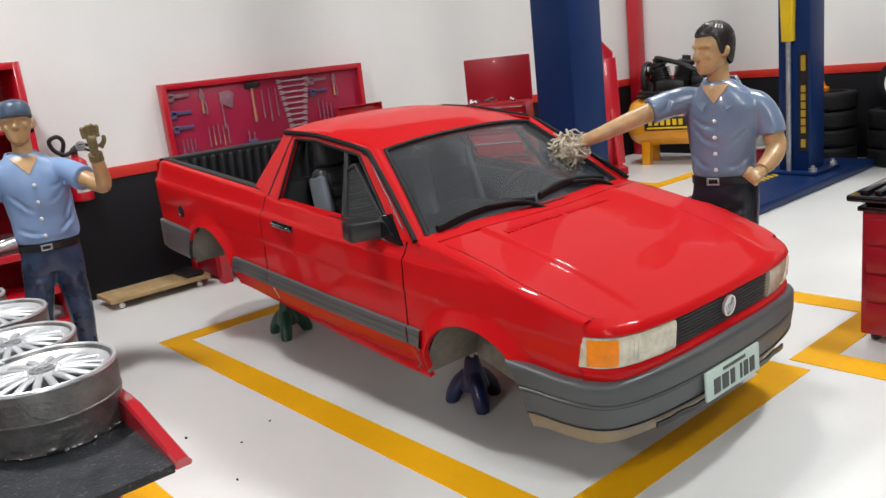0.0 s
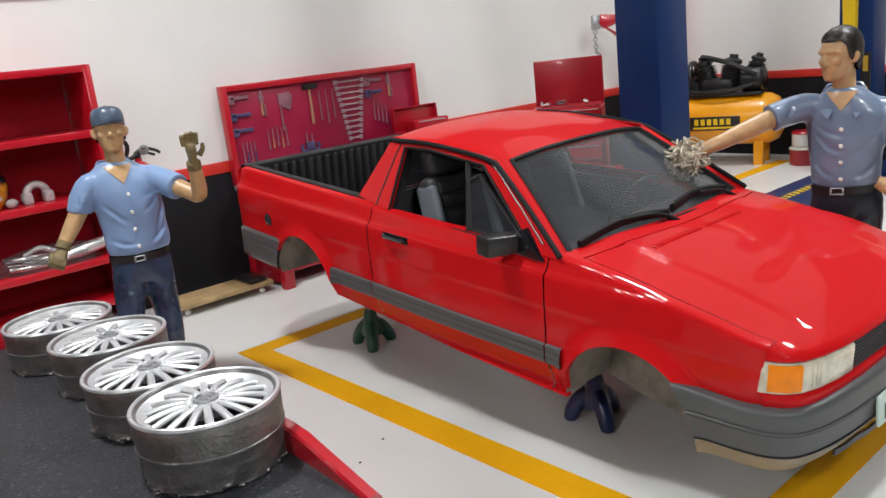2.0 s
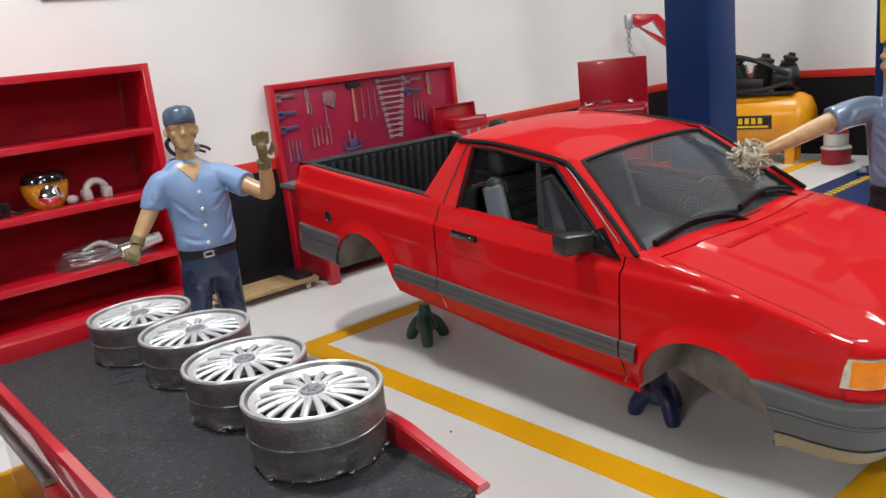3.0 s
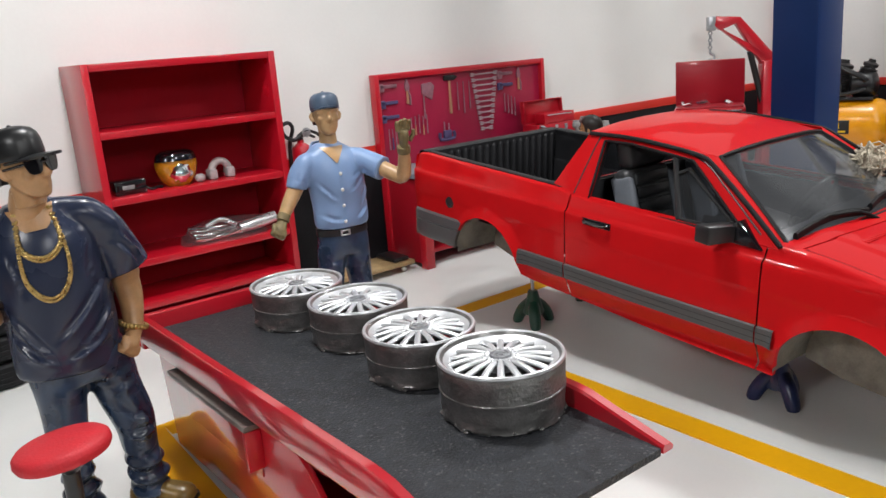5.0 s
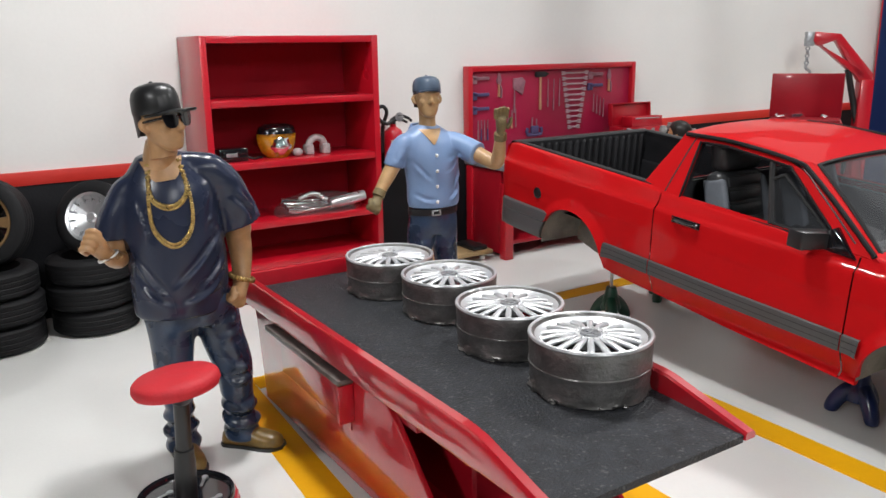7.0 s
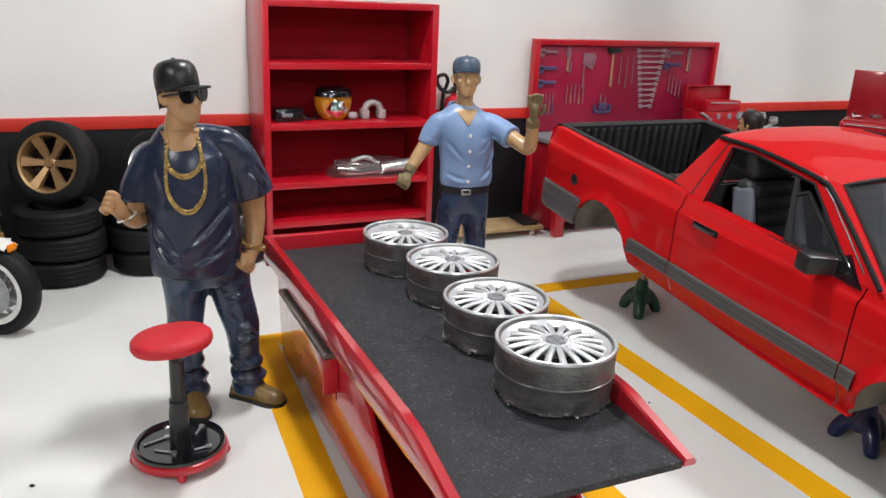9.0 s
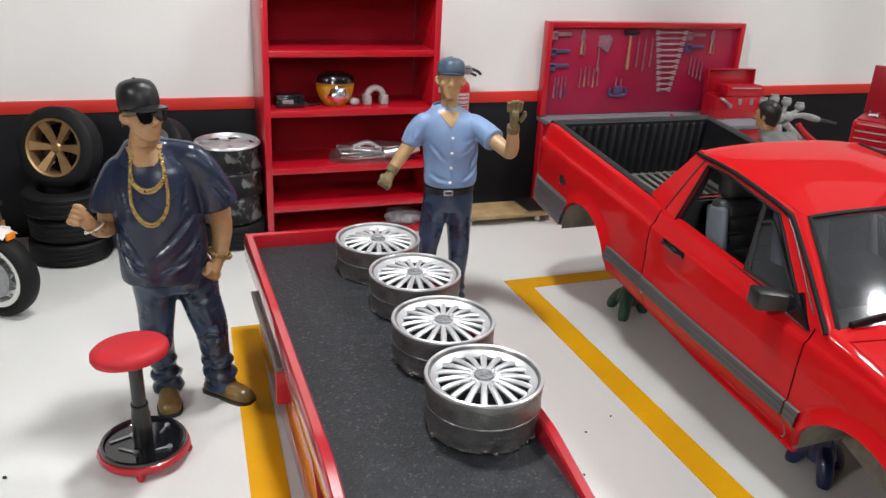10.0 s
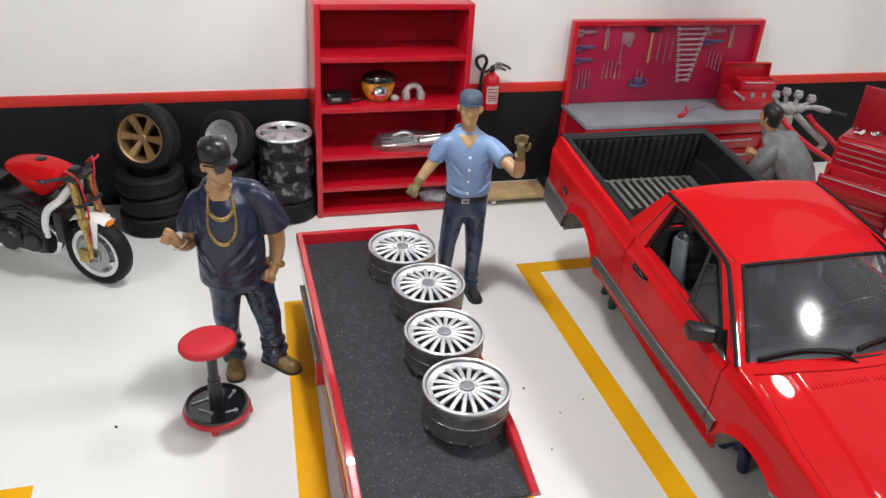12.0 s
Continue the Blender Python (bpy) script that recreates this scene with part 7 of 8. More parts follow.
tube(f, [(-0.04, 0.01, 1.505, 0.075), (0.07, 0.005, 1.505, 0.068), (0.165, 0.0, 1.485, 0.060)], 0.07, 16, 4)
tube(f, [(-0.09, 0.01, 1.46, 0.070), (-0.175, 0.02, 1.432, 0.070), (-0.218, 0.03, 1.345, 0.080), (-0.243, 0.04, 1.27, 0.086), (-0.248, 0.04, 1.215, 0.088)], 0.1, 20, 5)
f = fuse(f, 0.009, 4)
folds(f, [[(0.22, -0.09, 1.22), (0.08, -0.17, 1.08), (-0.06, -0.17, 0.96)], [(0.22, -0.11, 1.02), (0.10, -0.17, 0.93), (-0.04, -0.18, 0.88)], [(0.23, -0.08, 1.12), (0.14, -0.15, 1.00), (0.02, -0.18, 0.91)], [(-0.21, -0.06, 1.15), (-0.16, -0.12, 1.02), (-0.08, -0.17, 0.90)], [(-0.21, -0.07, 1.02), (-0.15, -0.13, 0.93), (-0.06, -0.17, 0.87)], [(0.20, -0.10, 1.40), (0.16, -0.14, 1.30), (0.14, -0.15, 1.18)], [(-0.18, -0.09, 1.38), (-0.16, -0.13, 1.28), (-0.14, -0.14, 1.18)], [(0.28, -0.09, 1.36), (0.33, -0.09, 1.30), (0.36, -0.06, 1.24)], [(0.25, -0.10, 1.33), (0.30, -0.10, 1.27), (0.33, -0.09, 1.21)]], 0.019, 0.014)
rumple(f, 0.005, 8, 6)
add(b, f, 1)
tube(b, [(0.295, 0.0, 1.22, 0.062), (0.315, 0.015, 1.12, 0.060), (0.318, 0.01, 1.04, 0.055), (0.300, -0.03, 0.95, 0.045), (0.285, -0.055, 0.91, 0.040)], 0.05, 16, 5, 0)
grip(b, (0.278, -0.07, 0.900), (-0.55, -0.30, -0.75), 0, 0.050, across=(-0.4, 1, 0.2))
tube(b, [(-0.245, 0.04, 1.24, 0.058), (-0.245, 0.04, 1.15, 0.056), (-0.258, 0.01, 1.118, 0.052), (-0.290, -0.05, 1.135, 0.045), (-0.318, -0.09, 1.165, 0.037)], 0.05, 16, 5, 0)
# half-closed hand, fingers curled
f = bmesh.new()
tube(f, [(-0.305, -0.075, 1.150, 0.036), (-0.335, -0.095, 1.190, 0.046), (-0.362, -0.105, 1.235, 0.048), (-0.372, -0.105, 1.258, 0.034)], 0.045, 14, 4, 0, 0.8)
for k in range(4):
    x, z = -0.350 - 0.012 * k, 1.268 - 0.026 * k
    tube(f, [(x - 0.01, -0.095, z, 0.0155), (x - 0.035, -0.130, z + 0.032, 0.0155), (x - 0.012, -0.160, z + 0.040, 0.0145), (x + 0.012, -0.155, z + 0.016, 0.012)], 0.014, 8, 4)
tube(f, [(-0.318, -0.125, 1.20, 0.018), (-0.335, -0.155, 1.25, 0.016), (-0.355, -0.162, 1.295, 0.012)], 0.014, 8, 4)
add(b, fuse(f, 0.0055, 2), 0)
ang = np.linspace(0, 2 * PI, 25)
for k in range(22):
    a = 2 * PI * k / 22
    ball(b, 0.296 + 0.056 * math.cos(a), -0.038 + 0.054 * math.sin(a), 0.940 - 0.020 * math.cos(a), 0.012, 0.012, 0.014, 8, 4)
tube(b, [(-0.312 + 0.043 * math.cos(a), -0.082 + 0.043 * math.sin(a), 1.156 + 0.026 * math.cos(a)) for a in ang], 0.006, 8, 1, 6)


def chain(drop, width, r, count, cx=-0.035, top=1.548):
    """A necklace of links lying on the chest."""
    for k in range(count + 1):
        t = k / count
        s = math.sin(PI * t)
        z = top - drop * s ** 0.75
        x = cx + width * math.cos(PI * t) * (0.62 + 0.38 * min(1.0, s * 1.4))
        y = front(TORSO, x, z, 0.008)
        turn = pose(0, 0, 0, 0, 35 if k % 2 else -35, 0)
        ball(b, x, y, z, r, r * 0.75, r * 1.3, 8, 4, turn)


chain(0.190, 0.100, 0.0080, 38)
chain(0.205, 0.104, 0.0060, 46)
chain(0.365, 0.112, 0.0058, 84)
chain(0.380, 0.120, 0.0056, 88)
f = bmesh.new()
rows = []
for k in range(7):
    z = 1.470 + 0.095 * k / 6
    w = 0.040 + 0.050 * (k / 6) ** 0.6
    rows.append([(-0.038 + w * u, front(TORSO, -0.038 + w * u, z, 0.006), z) for u in np.linspace(-1, 1, 9)])
shell(f, rows, 0.006)
add(b, f, 0)
# the body leans towards its right: the far shoulder drops and draws back
for v in b.verts:
    k = min(1.0, max(0.0, (v.co.z - 0.92) / 0.5))
    if v.co.x < 0.2 and v.co.x > -0.2 or v.co.z > 1.15:
        v.co.z += 0.13 * k * max(-0.30, min(0.30, v.co.x + 0.02))
        v.co.y -= 0.22 * k * max(-0.30, min(0.30, v.co.x + 0.02))
tube(b, [(-0.038, 0.0, 1.50, 0.082), (-0.036, -0.030, 1.56, 0.076), (-0.030, -0.060, 1.63, 0.070)], 0.06, 20, 4, 0)
head(b, -0.022, -0.112, 1.606, 29, 0, 3, cap=3, glasses=7, size=1.13, tip=-3, crown=0.98, brim_out=1.45, nod=-5, neck=0.03)
tagged(part("figurine", b, [SKIN_DARK, TEE, JEANS, BLACK, GOLD, SHOE, WHITE, GLOSS_BLACK], angle=60), "painted figurine in navy tee, black cap and gold chains", "figurine", "workshop figurines").matrix_world = at(-0.53, 4.67, 0)

# figurine in a grey-blue shirt, wiping the windscreen
b = bmesh.new()
f = bmesh.new()
limb(f, (-0.085, 0, 0.85), (-0.095, -0.02, 0.48), (-0.12, 0.0, 0.06), (0.098, 0.078, 0.070))
limb(f, (0.095, 0, 0.85), (0.105, -0.02, 0.48), (0.13, 0.02, 0.06), (0.098, 0.078, 0.070))
loft(f, [(0.005, 0, 0.83, 0.165, 0.11), (0.01, 0, 0.90, 0.182, 0.122), (0.0, 0, 0.985, 0.168, 0.118)], 28, 4)
f = fuse(f, 0.013, 5)
folds(f, [[(-0.02, -0.13, 0.85), (-0.08, -0.12, 0.81), (-0.15, -0.08, 0.80)], [(0.03, -0.13, 0.85), (0.09, -0.12, 0.80), (0.17, -0.08, 0.79)], [(0.05, -0.12, 0.78), (0.10, -0.11, 0.70), (0.15, -0.09, 0.66)]], 0.010, 0.016)
stack(f, ((-0.12, 0.0), (0.13, 0.02)), 0.03, 0.26, 0.009, 3)
rumple(f, 0.006, 11, 6)
add(b, f, 2)
shoe(b, (-0.12, 0.0), (-0.2, -1), (5, 5))
shoe(b, (0.13, 0.02), (0.3, -1), (5, 5))
loft(b, [(0.0, 0, 0.962, 0.174, 0.124), (0.0, 0, 1.004, 0.174, 0.124)], 32, 2, 6)
for x0, x1, z0, z1 in ((-0.065, 0.005, 0.962, 0.970), (-0.065, 0.005, 0.996, 1.004), (-0.065, -0.055, 0.970, 0.996), (-0.005, 0.005, 0.970, 0.996)):
    box(b, x0, x1, -0.139, -0.120, z0, z1, 0.002, index=7, seg=1)
TORSO = [(0.0, 0, 0.998, 0.158, 0.118), (0.0, 0, 1.03, 0.172, 0.128), (0.0, 0, 1.16, 0.180, 0.132), (0.005, 0, 1.28, 0.198, 0.138), (0.012, 0.0, 1.38, 0.212, 0.130), (0.008, -0.004, 1.44, 0.180, 0.114), (0.0, -0.012, 1.495, 0.120, 0.094), (-0.01, -0.016, 1.535, 0.076, 0.072)]
f = bmesh.new()
loft(f, TORSO, 40, 7)
tube(f, [(-0.09, 0.0, 1.43, 0.062), (-0.18, -0.02, 1.435, 0.076), (-0.26, -0.065, 1.425, 0.078), (-0.33, -0.12, 1.405, 0.076), (-0.362, -0.145, 1.395, 0.080)], 0.08, 18, 5)
tube(f, [(0.10, 0.0, 1.42, 0.062), (0.175, 0.0, 1.395, 0.070), (0.224, 0.0, 1.34, 0.073), (0.255, -0.005, 1.27, 0.072), (0.264, -0.005, 1.225, 0.074)], 0.08, 18, 5)
f = fuse(f, 0.010, 5)
folds(f, [[(-0.20, -0.10, 1.37), (-0.10, -0.14, 1.30), (0.0, -0.15, 1.26)], [(-0.17, -0.10, 1.30), (-0.09, -0.14, 1.22), (0.0, -0.14, 1.17)], [(0.20, -0.08, 1.30), (0.12, -0.13, 1.22), (0.05, -0.14, 1.15)], [(0.18, -0.05, 1.12), (0.11, -0.12, 1.06), (0.03, -0.14, 1.04)], [(-0.17, -0.05, 1.13), (-0.11, -0.12, 1.07), (-0.04, -0.13, 1.04)], [(-0.24, -0.12, 1.45), (-0.27, -0.14, 1.40), (-0.26, -0.12, 1.36)]], 0.015, 0.012)
rumple(f, 0.004, 10, 8)
add(b, f, 1)
chest_gap(b, TORSO, -0.015, 1.420, 1.515, 0.078, 0)
collar(b, -0.01, -0.014, 1.545, 0.092, 0.090, 1, 0.12, 0.070)
buttons(b, TORSO, 4, -0.012, 1.05, 1.32, 8)
tube(b, [(-0.345, -0.13, 1.40, 0.054), (-0.46, -0.24, 1.355, 0.051), (-0.575, -0.352, 1.31, 0.042), (-0.67, -0.425, 1.275, 0.035)], 0.045, 14, 5, 0)
grip(b, (-0.685, -0.447, 1.265), (-0.7, -0.6, -0.35), 0, 0.046)
tube(b, [(0.262, -0.005, 1.245, 0.056), (0.285, -0.015, 1.15, 0.053), (0.268, -0.09, 1.095, 0.049), (0.235, -0.17, 1.055, 0.038)], 0.05, 14, 5, 0)
grip(b, (0.225, -0.19, 1.045), (-0.35, -0.9, -0.25), 0, 0.047)
head(b, -0.030, -0.05, 1.575, -38, 0, 3, size=1.12, neck=0.10)
tagged(part("figurine", b, [SKIN, SHIRT_GREY, TROUSERS, HAIR, GLOVE, BLACK, BLACK, STEEL, WHITE], angle=60), "painted figurine in grey-blue shirt wiping the windscreen", "figurine", "workshop figurines").matrix_world = at(4.245, 2.48, 0, 0, 0, -72)

# rag in his hand
b = bmesh.new()
rnd = random.Random(4)
for k in range(80):
    p = [Vector((rnd.gauss(0, 0.066), rnd.gauss(0, 0.058), rnd.gauss(0, 0.048))) for _ in range(4)]
    p = [q * min(1.0, 0.125 / max(q.length, 0.01)) for q in p]
    tube(b, [tuple(q) for q in p], rnd.uniform(0.004, 0.007), 5, 4)
loft(b, [(0, 0, -0.07, 0.05, 0.05), (0, 0, -0.03, 0.085, 0.08), (0, 0, 0.03, 0.08, 0.075), (0, 0, 0.06, 0.04, 0.04)], 20, 4, fold=0.03, freq=20)
tagged(part("cleaning_rag", b, RAG), "frayed beige cotton rag pressed on the windscreen", "rag").matrix_world = at(3.585, 3.045, 1.24)

# crouching figurine in grey coveralls, back turned
b = bmesh.new()
tube(b, [(-0.12, 0.05, 0.42, 0.12), (-0.14, -0.18, 0.46, 0.105), (-0.15, -0.36, 0.46, 0.085), (-0.15, -0.30, 0.22, 0.075), (-0.15, -0.26, 0.04, 0.07)], 0.1, 16, 5, 1)
tube(b, [(0.12, 0.05, 0.42, 0.12), (0.16, -0.18, 0.40, 0.105), (0.17, -0.32, 0.30, 0.085), (0.16, -0.15, 0.10, 0.075), (0.15, 0.05, 0.07, 0.07)], 0.1, 16, 5, 1)
loft(b, [(0, 0.05, 0.32, 0.17, 0.15), (0, 0.06, 0.42, 0.20, 0.17), (0, 0.02, 0.58, 0.195, 0.155), (0, -0.08, 0.74, 0.215, 0.16), (0, -0.20, 0.86, 0.200, 0.15), (0, -0.28, 0.92, 0.12, 0.11), (0, -0.33, 0.955, 0.075, 0.075)], 26, 5, 1, 0.02, 9)
for s in (-1, 1):
    tube(b, [(s * 0.15, -0.20, 0.85, 0.08), (s * 0.23, -0.22, 0.77, 0.088), (s * 0.25, -0.30, 0.62, 0.075), (s * 0.20, -0.47, 0.58, 0.055)], 0.08, 16, 4, 1)
    grip(b, (s * 0.19, -0.50, 0.58), (0, -1, 0), 0, 0.045)
    box(b, s * 0.15 - 0.05, s * 0.15 + 0.05, -0.38 if s < 0 else 0.0, -0.14 if s < 0 else 0.16, 0.0, 0.06, 0.02, index=3)
head(b, 0, -0.365, 0.955, -16, 0, 2)
for v in b.verts:
    v.co.x *= lerp(v.co.z, [(0.90, 1.5), (0.95, 1.12)])
    v.co.z *= 1.07
    v.co.y *= 1.08
tagged(part("figurine", b, [SKIN_DARK, COVERALL, HAIR, BLACK], angle=60), "crouching painted figurine in grey coveralls beside the bench", "figurine", "workshop figurines").matrix_world = at(5.13, 6.05, 0, 0, 0, -146)


# ---- two-post lift ----
LIFT = thing("car_lift", at(0, 0, 0), "dark blue two-post car lift with yellow safety marks", "car lift")
b = bmesh.new()
box(b, 4.9, 10.0, 3.85, 4.75, 0.0, 0.10, 0.02)
base_ob = part("base_plate", b, BLUE, LIFT, "blue floor plate")
b = bmesh.new()
n = 34
for k in range(n):
    x = 5.5 + k * 0.10
    plate(b, [(x, 4.40), (x + 0.05, 4.40), (x + 0.10, 4.50), (x + 0.05, 4.50)], "z", 0.101, 0.106)
part("safety_stripe", b, HAZARD, base_ob, "yellow hazard stripe")
for px, w, d in ((5.06, 0.20, 0.19), (9.085, 0.185, 0.18)):
    b = bmesh.new()
    out = -1 if px < 7 else 1
    c = 4.24 if px < 7 else 4.30
    plate(b, [(px - w, c - d), (px + w, c - d), (px + w, c + d), (px - w, c + d)], "z", 0.10, 4.2, bevel=0.03)
    post = part("column", b, BLUE, LIFT, "dark blue steel column")
    b = bmesh.new()
    box(b, px - w - 0.12, px + w + 0.12, c - d - 0.12, c + d + 0.12, 0.101, 0.14, 0.01)
    part("foot_plate", b, BLUE, post)
    for sx in (-1, 1):
        for sy in (-1, 1):
            b = bmesh.new()
            lathe(b, [(0, 0.14), (0.045, 0.14), (0.045, 0.18), (0.02, 0.185), (0.02, 0.21), (0, 0.21)], 6, Matrix.Translation((px + sx * (w + 0.06), c + sy * (d + 0.06), 0)))
            part("bolt", b, STEEL, post)
b = bmesh.new()
rod(b, (8.845, 4.33, 0.14), (8.845, 4.33, 2.2), 0.028, 12)
part("ram_rod", b, STEEL, LIFT, "bright steel lifting rod")
b = bmesh.new()
plate(b, [(4.27, 1.56), (4.385, 1.56), (4.43, 2.9), (4.245, 2.9)], "x", 8.79, 8.885, bevel=0.01)
rod(b, (8.785, 4.33, 1.78), (8.80, 4.33, 1.78), 0.02, 12)
part("carriage", b, HAZARD, LIFT, "yellow lifting carriage")
b = bmesh.new()
box(b, 8.885, 8.897, 4.135, 4.235, 0.36, 1.44)
panel = part("sign_panel", b, BLACK, LIFT, "black strip with yellow lettering bars")
b = bmesh.new()
for z0, z1 in ((0.40, 0.49), (0.56, 0.63), (0.65, 0.72), (0.74, 0.81), (0.83, 0.90), (0.92, 0.99), (1.01, 1.08), (1.24, 1.40)):
    box(b, 8.879, 8.8845, 4.16, 4.21, z0, z1)
part("lettering_bar", b, AMBER_INK, panel)

# ---- engine crane ----
CRANE = thing("engine_crane", at(8.63, 6.95, 0, 0, 0, -36), "red folding engine crane with chain hook", "engine crane")
b = bmesh.new()
box(b, -0.35, 0.35, -0.42, -0.32, 0.05, 0.14, 0.01)
box(b, -0.35, 0.35, 0.32, 0.42, 0.05, 0.14, 0.01)
box(b, 0.25, 0.37, -0.42, 0.42, 0.05, 0.15, 0.01)
part("base_legs", b, RED, CRANE)
b = bmesh.new()
plate(b, [(0.20, 0.15), (0.44, 0.15), (0.38, 1.55), (0.20, 1.55)], "y", -0.09, 0.09, bevel=0.01)
tube(b, [(0.3, -0.3, 0.12), (0.3, -0.05, 0.9)], 0.04, 8, 1)
tube(b, [(0.3, 0.3, 0.12), (0.3, 0.05, 0.9)], 0.04, 8, 1)
part("mast", b, RED, CRANE)
b = bmesh.new()
plate(b, [(0.34, 1.45), (0.36, 1.62), (-0.10, 2.13), (-0.42, 2.16), (-0.44, 2.04), (-0.36, 1.98), (-0.16, 2.05), (0.22, 1.48)], "y", -0.055, 0.055, bevel=0.01)
plate(b, [(-0.42, 2.04), (-0.36, 2.00), (0.20, 1.55), (0.24, 1.66)], "y", -0.055, 0.055, bevel=0.01)
part("boom", b, RED, CRANE)
b = bmesh.new()
rod(b, (0.30, 0, 0.75), (0.05, 0, 1.68), 0.04, 10)
part("hydraulic_ram", b, BLACK, CRANE)
b = bmesh.new()
box(b, -0.52, -0.42, -0.05, 0.05, 1.98, 2.16, 0.01)
for k in range(5):
    lathe(b, [(0.015, -0.008), (0.03, -0.008), (0.03, 0.008), (0.015, 0.008), (0.015, -0.008)], 12, Matrix.Translation((-0.48, 0, 1.95 - k * 0.045)) @ pose(0, 0, 0, 90, 0, 90 * (k % 2)))
tube(b, [(-0.48, 0, 1.75), (-0.48, 0, 1.70), (-0.43, 0, 1.66), (-0.44, 0, 1.61), (-0.50, 0, 1.61)], 0.018, 8, 4)
part("chain_hook", b, STEEL, CRANE, "steel chain and hook")
for x in (-0.30, 0.3):
    for y in (-0.37, 0.37):
        b = bmesh.new()
        ball(b, x, y, 0.035, 0.035, seg=12)
        rod(b, (x, y, 0.03), (x, y, 0.06), 0.02, 8)
        part("caster", b, BLACK, CRANE)

# ---- air compressor ----
COMP = thing("air_compressor", at(9.92, 6.38, 0, 0, 0, -76), "yellow tank air compressor with black twin pump", "air compressor")
b = bmesh.new()
lathe(b, [(0, -0.74), (0.16, -0.73), (0.28, -0.67), (0.33, -0.57), (0.34, -0.5), (0.34, 0.5), (0.33, 0.57), (0.28, 0.67), (0.16, 0.73), (0, 0.74)], 36, Matrix.Translation((0, 0, 0.60)) @ pose(0, 0, 0, 0, 90))
tank = part("tank", b, COMP_YELLOW, COMP, "amber yellow tank")
b = bmesh.new()
box(b, -0.40, 0.26, -0.352, -0.325, 0.50, 0.68, 0.004)
panel = part("label_panel", b, BLACK, tank, "black panel with yellow bars")
for k in range(6):
    b = bmesh.new()
    box(b, -0.34 + k * 0.085, -0.285 + k * 0.085, -0.356, -0.3515, 0.57, 0.65)
    part("lettering_bar", b, HAZARD, panel)
b = bmesh.new()
box(b, -0.36, 0.22, -0.356, -0.3515, 0.52, 0.545)
part("lettering_bar", b, HAZARD, panel)
for x in (-0.45, 0.45):
    b = bmesh.new()
    plate(b, [(-0.22, 0.0), (-0.12, 0.0), (-0.08, 0.17), (0.08, 0.17), (0.12, 0.0), (0.22, 0.0), (0.19, 0.34), (-0.19, 0.34)], "x", x - 0.06, x + 0.06, bevel=0.006)
    part("foot", b, COMP_YELLOW, COMP)
b = bmesh.new()
box(b, -0.56, 0.50, -0.2, 0.2, 0.93, 0.97, 0.01)
part("bed_plate", b, BLACK, COMP)
# two leaning finned cylinders, motor, belt wheel and hoses
b = bmesh.new()
box(b, -0.30, 0.12, -0.15, 0.15, 0.97, 1.17, 0.05)
FINS = [(0, -0.05), (0.11, -0.05)] + [(r, 0.03 * k + e) for k in range(6) for r, e in ((0.10, 0.0), (0.138, 0.006), (0.138, 0.018), (0.10, 0.024))] + [(0.09, 0.20), (0.12, 0.215), (0.12, 0.26), (0.06, 0.285), (0.055, 0.33), (0, 0.335)]
for x, y, tilt in ((-0.24, 0.02, -14), (0.06, -0.02, 10)):
    lathe(b, FINS, 18, Matrix.Translation((x, y, 1.14)) @ pose(0, 0, 0, 0, tilt))
part("pump", b, BLACK, COMP, "black finned twin pump")
b = bmesh.new()
lathe(b, [(0, -0.17), (0.12, -0.17), (0.165, -0.13), (0.175, 0.10), (0.15, 0.14), (0.07, 0.17), (0, 0.17)], 24, Matrix.Translation((0.36, 0, 1.13)) @ pose(0, 0, 0, 0, 90))
lathe(b, FINS, 18, Matrix.Translation((0.36, 0.02, 1.20)) @ pose(0, 0, 0, 0, 18) @ Matrix.Scale(0.8, 4))
part("motor", b, BLACK, COMP, "black motor")
b = bmesh.new()
wheel_m = Matrix.Translation((-0.44, 0, 1.19)) @ pose(0, 0, 0, 0, 90)
lathe(b, [(0.19, -0.03), (0.225, -0.03), (0.235, 0), (0.225, 0.03), (0.19, 0.03), (0.19, -0.03)], 28, wheel_m)
for k in range(5):
    a = 2 * PI * k / 5
    rod(b, tuple(wheel_m @ Vector((0, 0, 0))), tuple(wheel_m @ Vector((0.20 * math.cos(a), 0.20 * math.sin(a), 0))), 0.022, 8)
part("belt_wheel", b, BLACK, COMP, "black spoked belt wheel")
b = bmesh.new()
tube(b, [(-0.30, -0.05, 1.46), (-0.16, -0.15, 1.44), (0.10, -0.19, 1.36), (0.34, -0.18, 1.24), (0.46, -0.10, 1.14)], 0.034, 8, 5)
tube(b, [(-0.5, -0.20, 1.02), (-0.2, -0.26, 1.00), (0.15, -0.26, 1.02), (0.42, -0.22, 1.08)], 0.026, 8, 5)
part("hose", b, BLACK, COMP, "black hose")

# paint tins by the side wall
for x, y, r, h, lab in ((10.02, 5.36, 0.18, 0.20, "dark red paint tin with pale lid"), (10.06, 5.38, 0.15, 0.16, "white and red tin stacked on another")):
    t = thing("paint_tin", at(x, y, 0.0 if r > 0.16 else 0.235), lab, "paint tin", "paint tins")
    b = bmesh.new()
    lathe(b, [(0, 0), (r * 0.98, 0), (r, 0.01), (r, h), (0, h)], 28)
    part("can", b, RED_DARK if r > 0.16 else WHITE, t)
    b = bmesh.new()
    lathe(b, [(0, h), (r * 1.04, h), (r * 1.05, h + 0.012), (r * 0.95, h + 0.03), (0, h + 0.032)], 28)
    part("lid", b, PALE if r > 0.16 else RED, t)
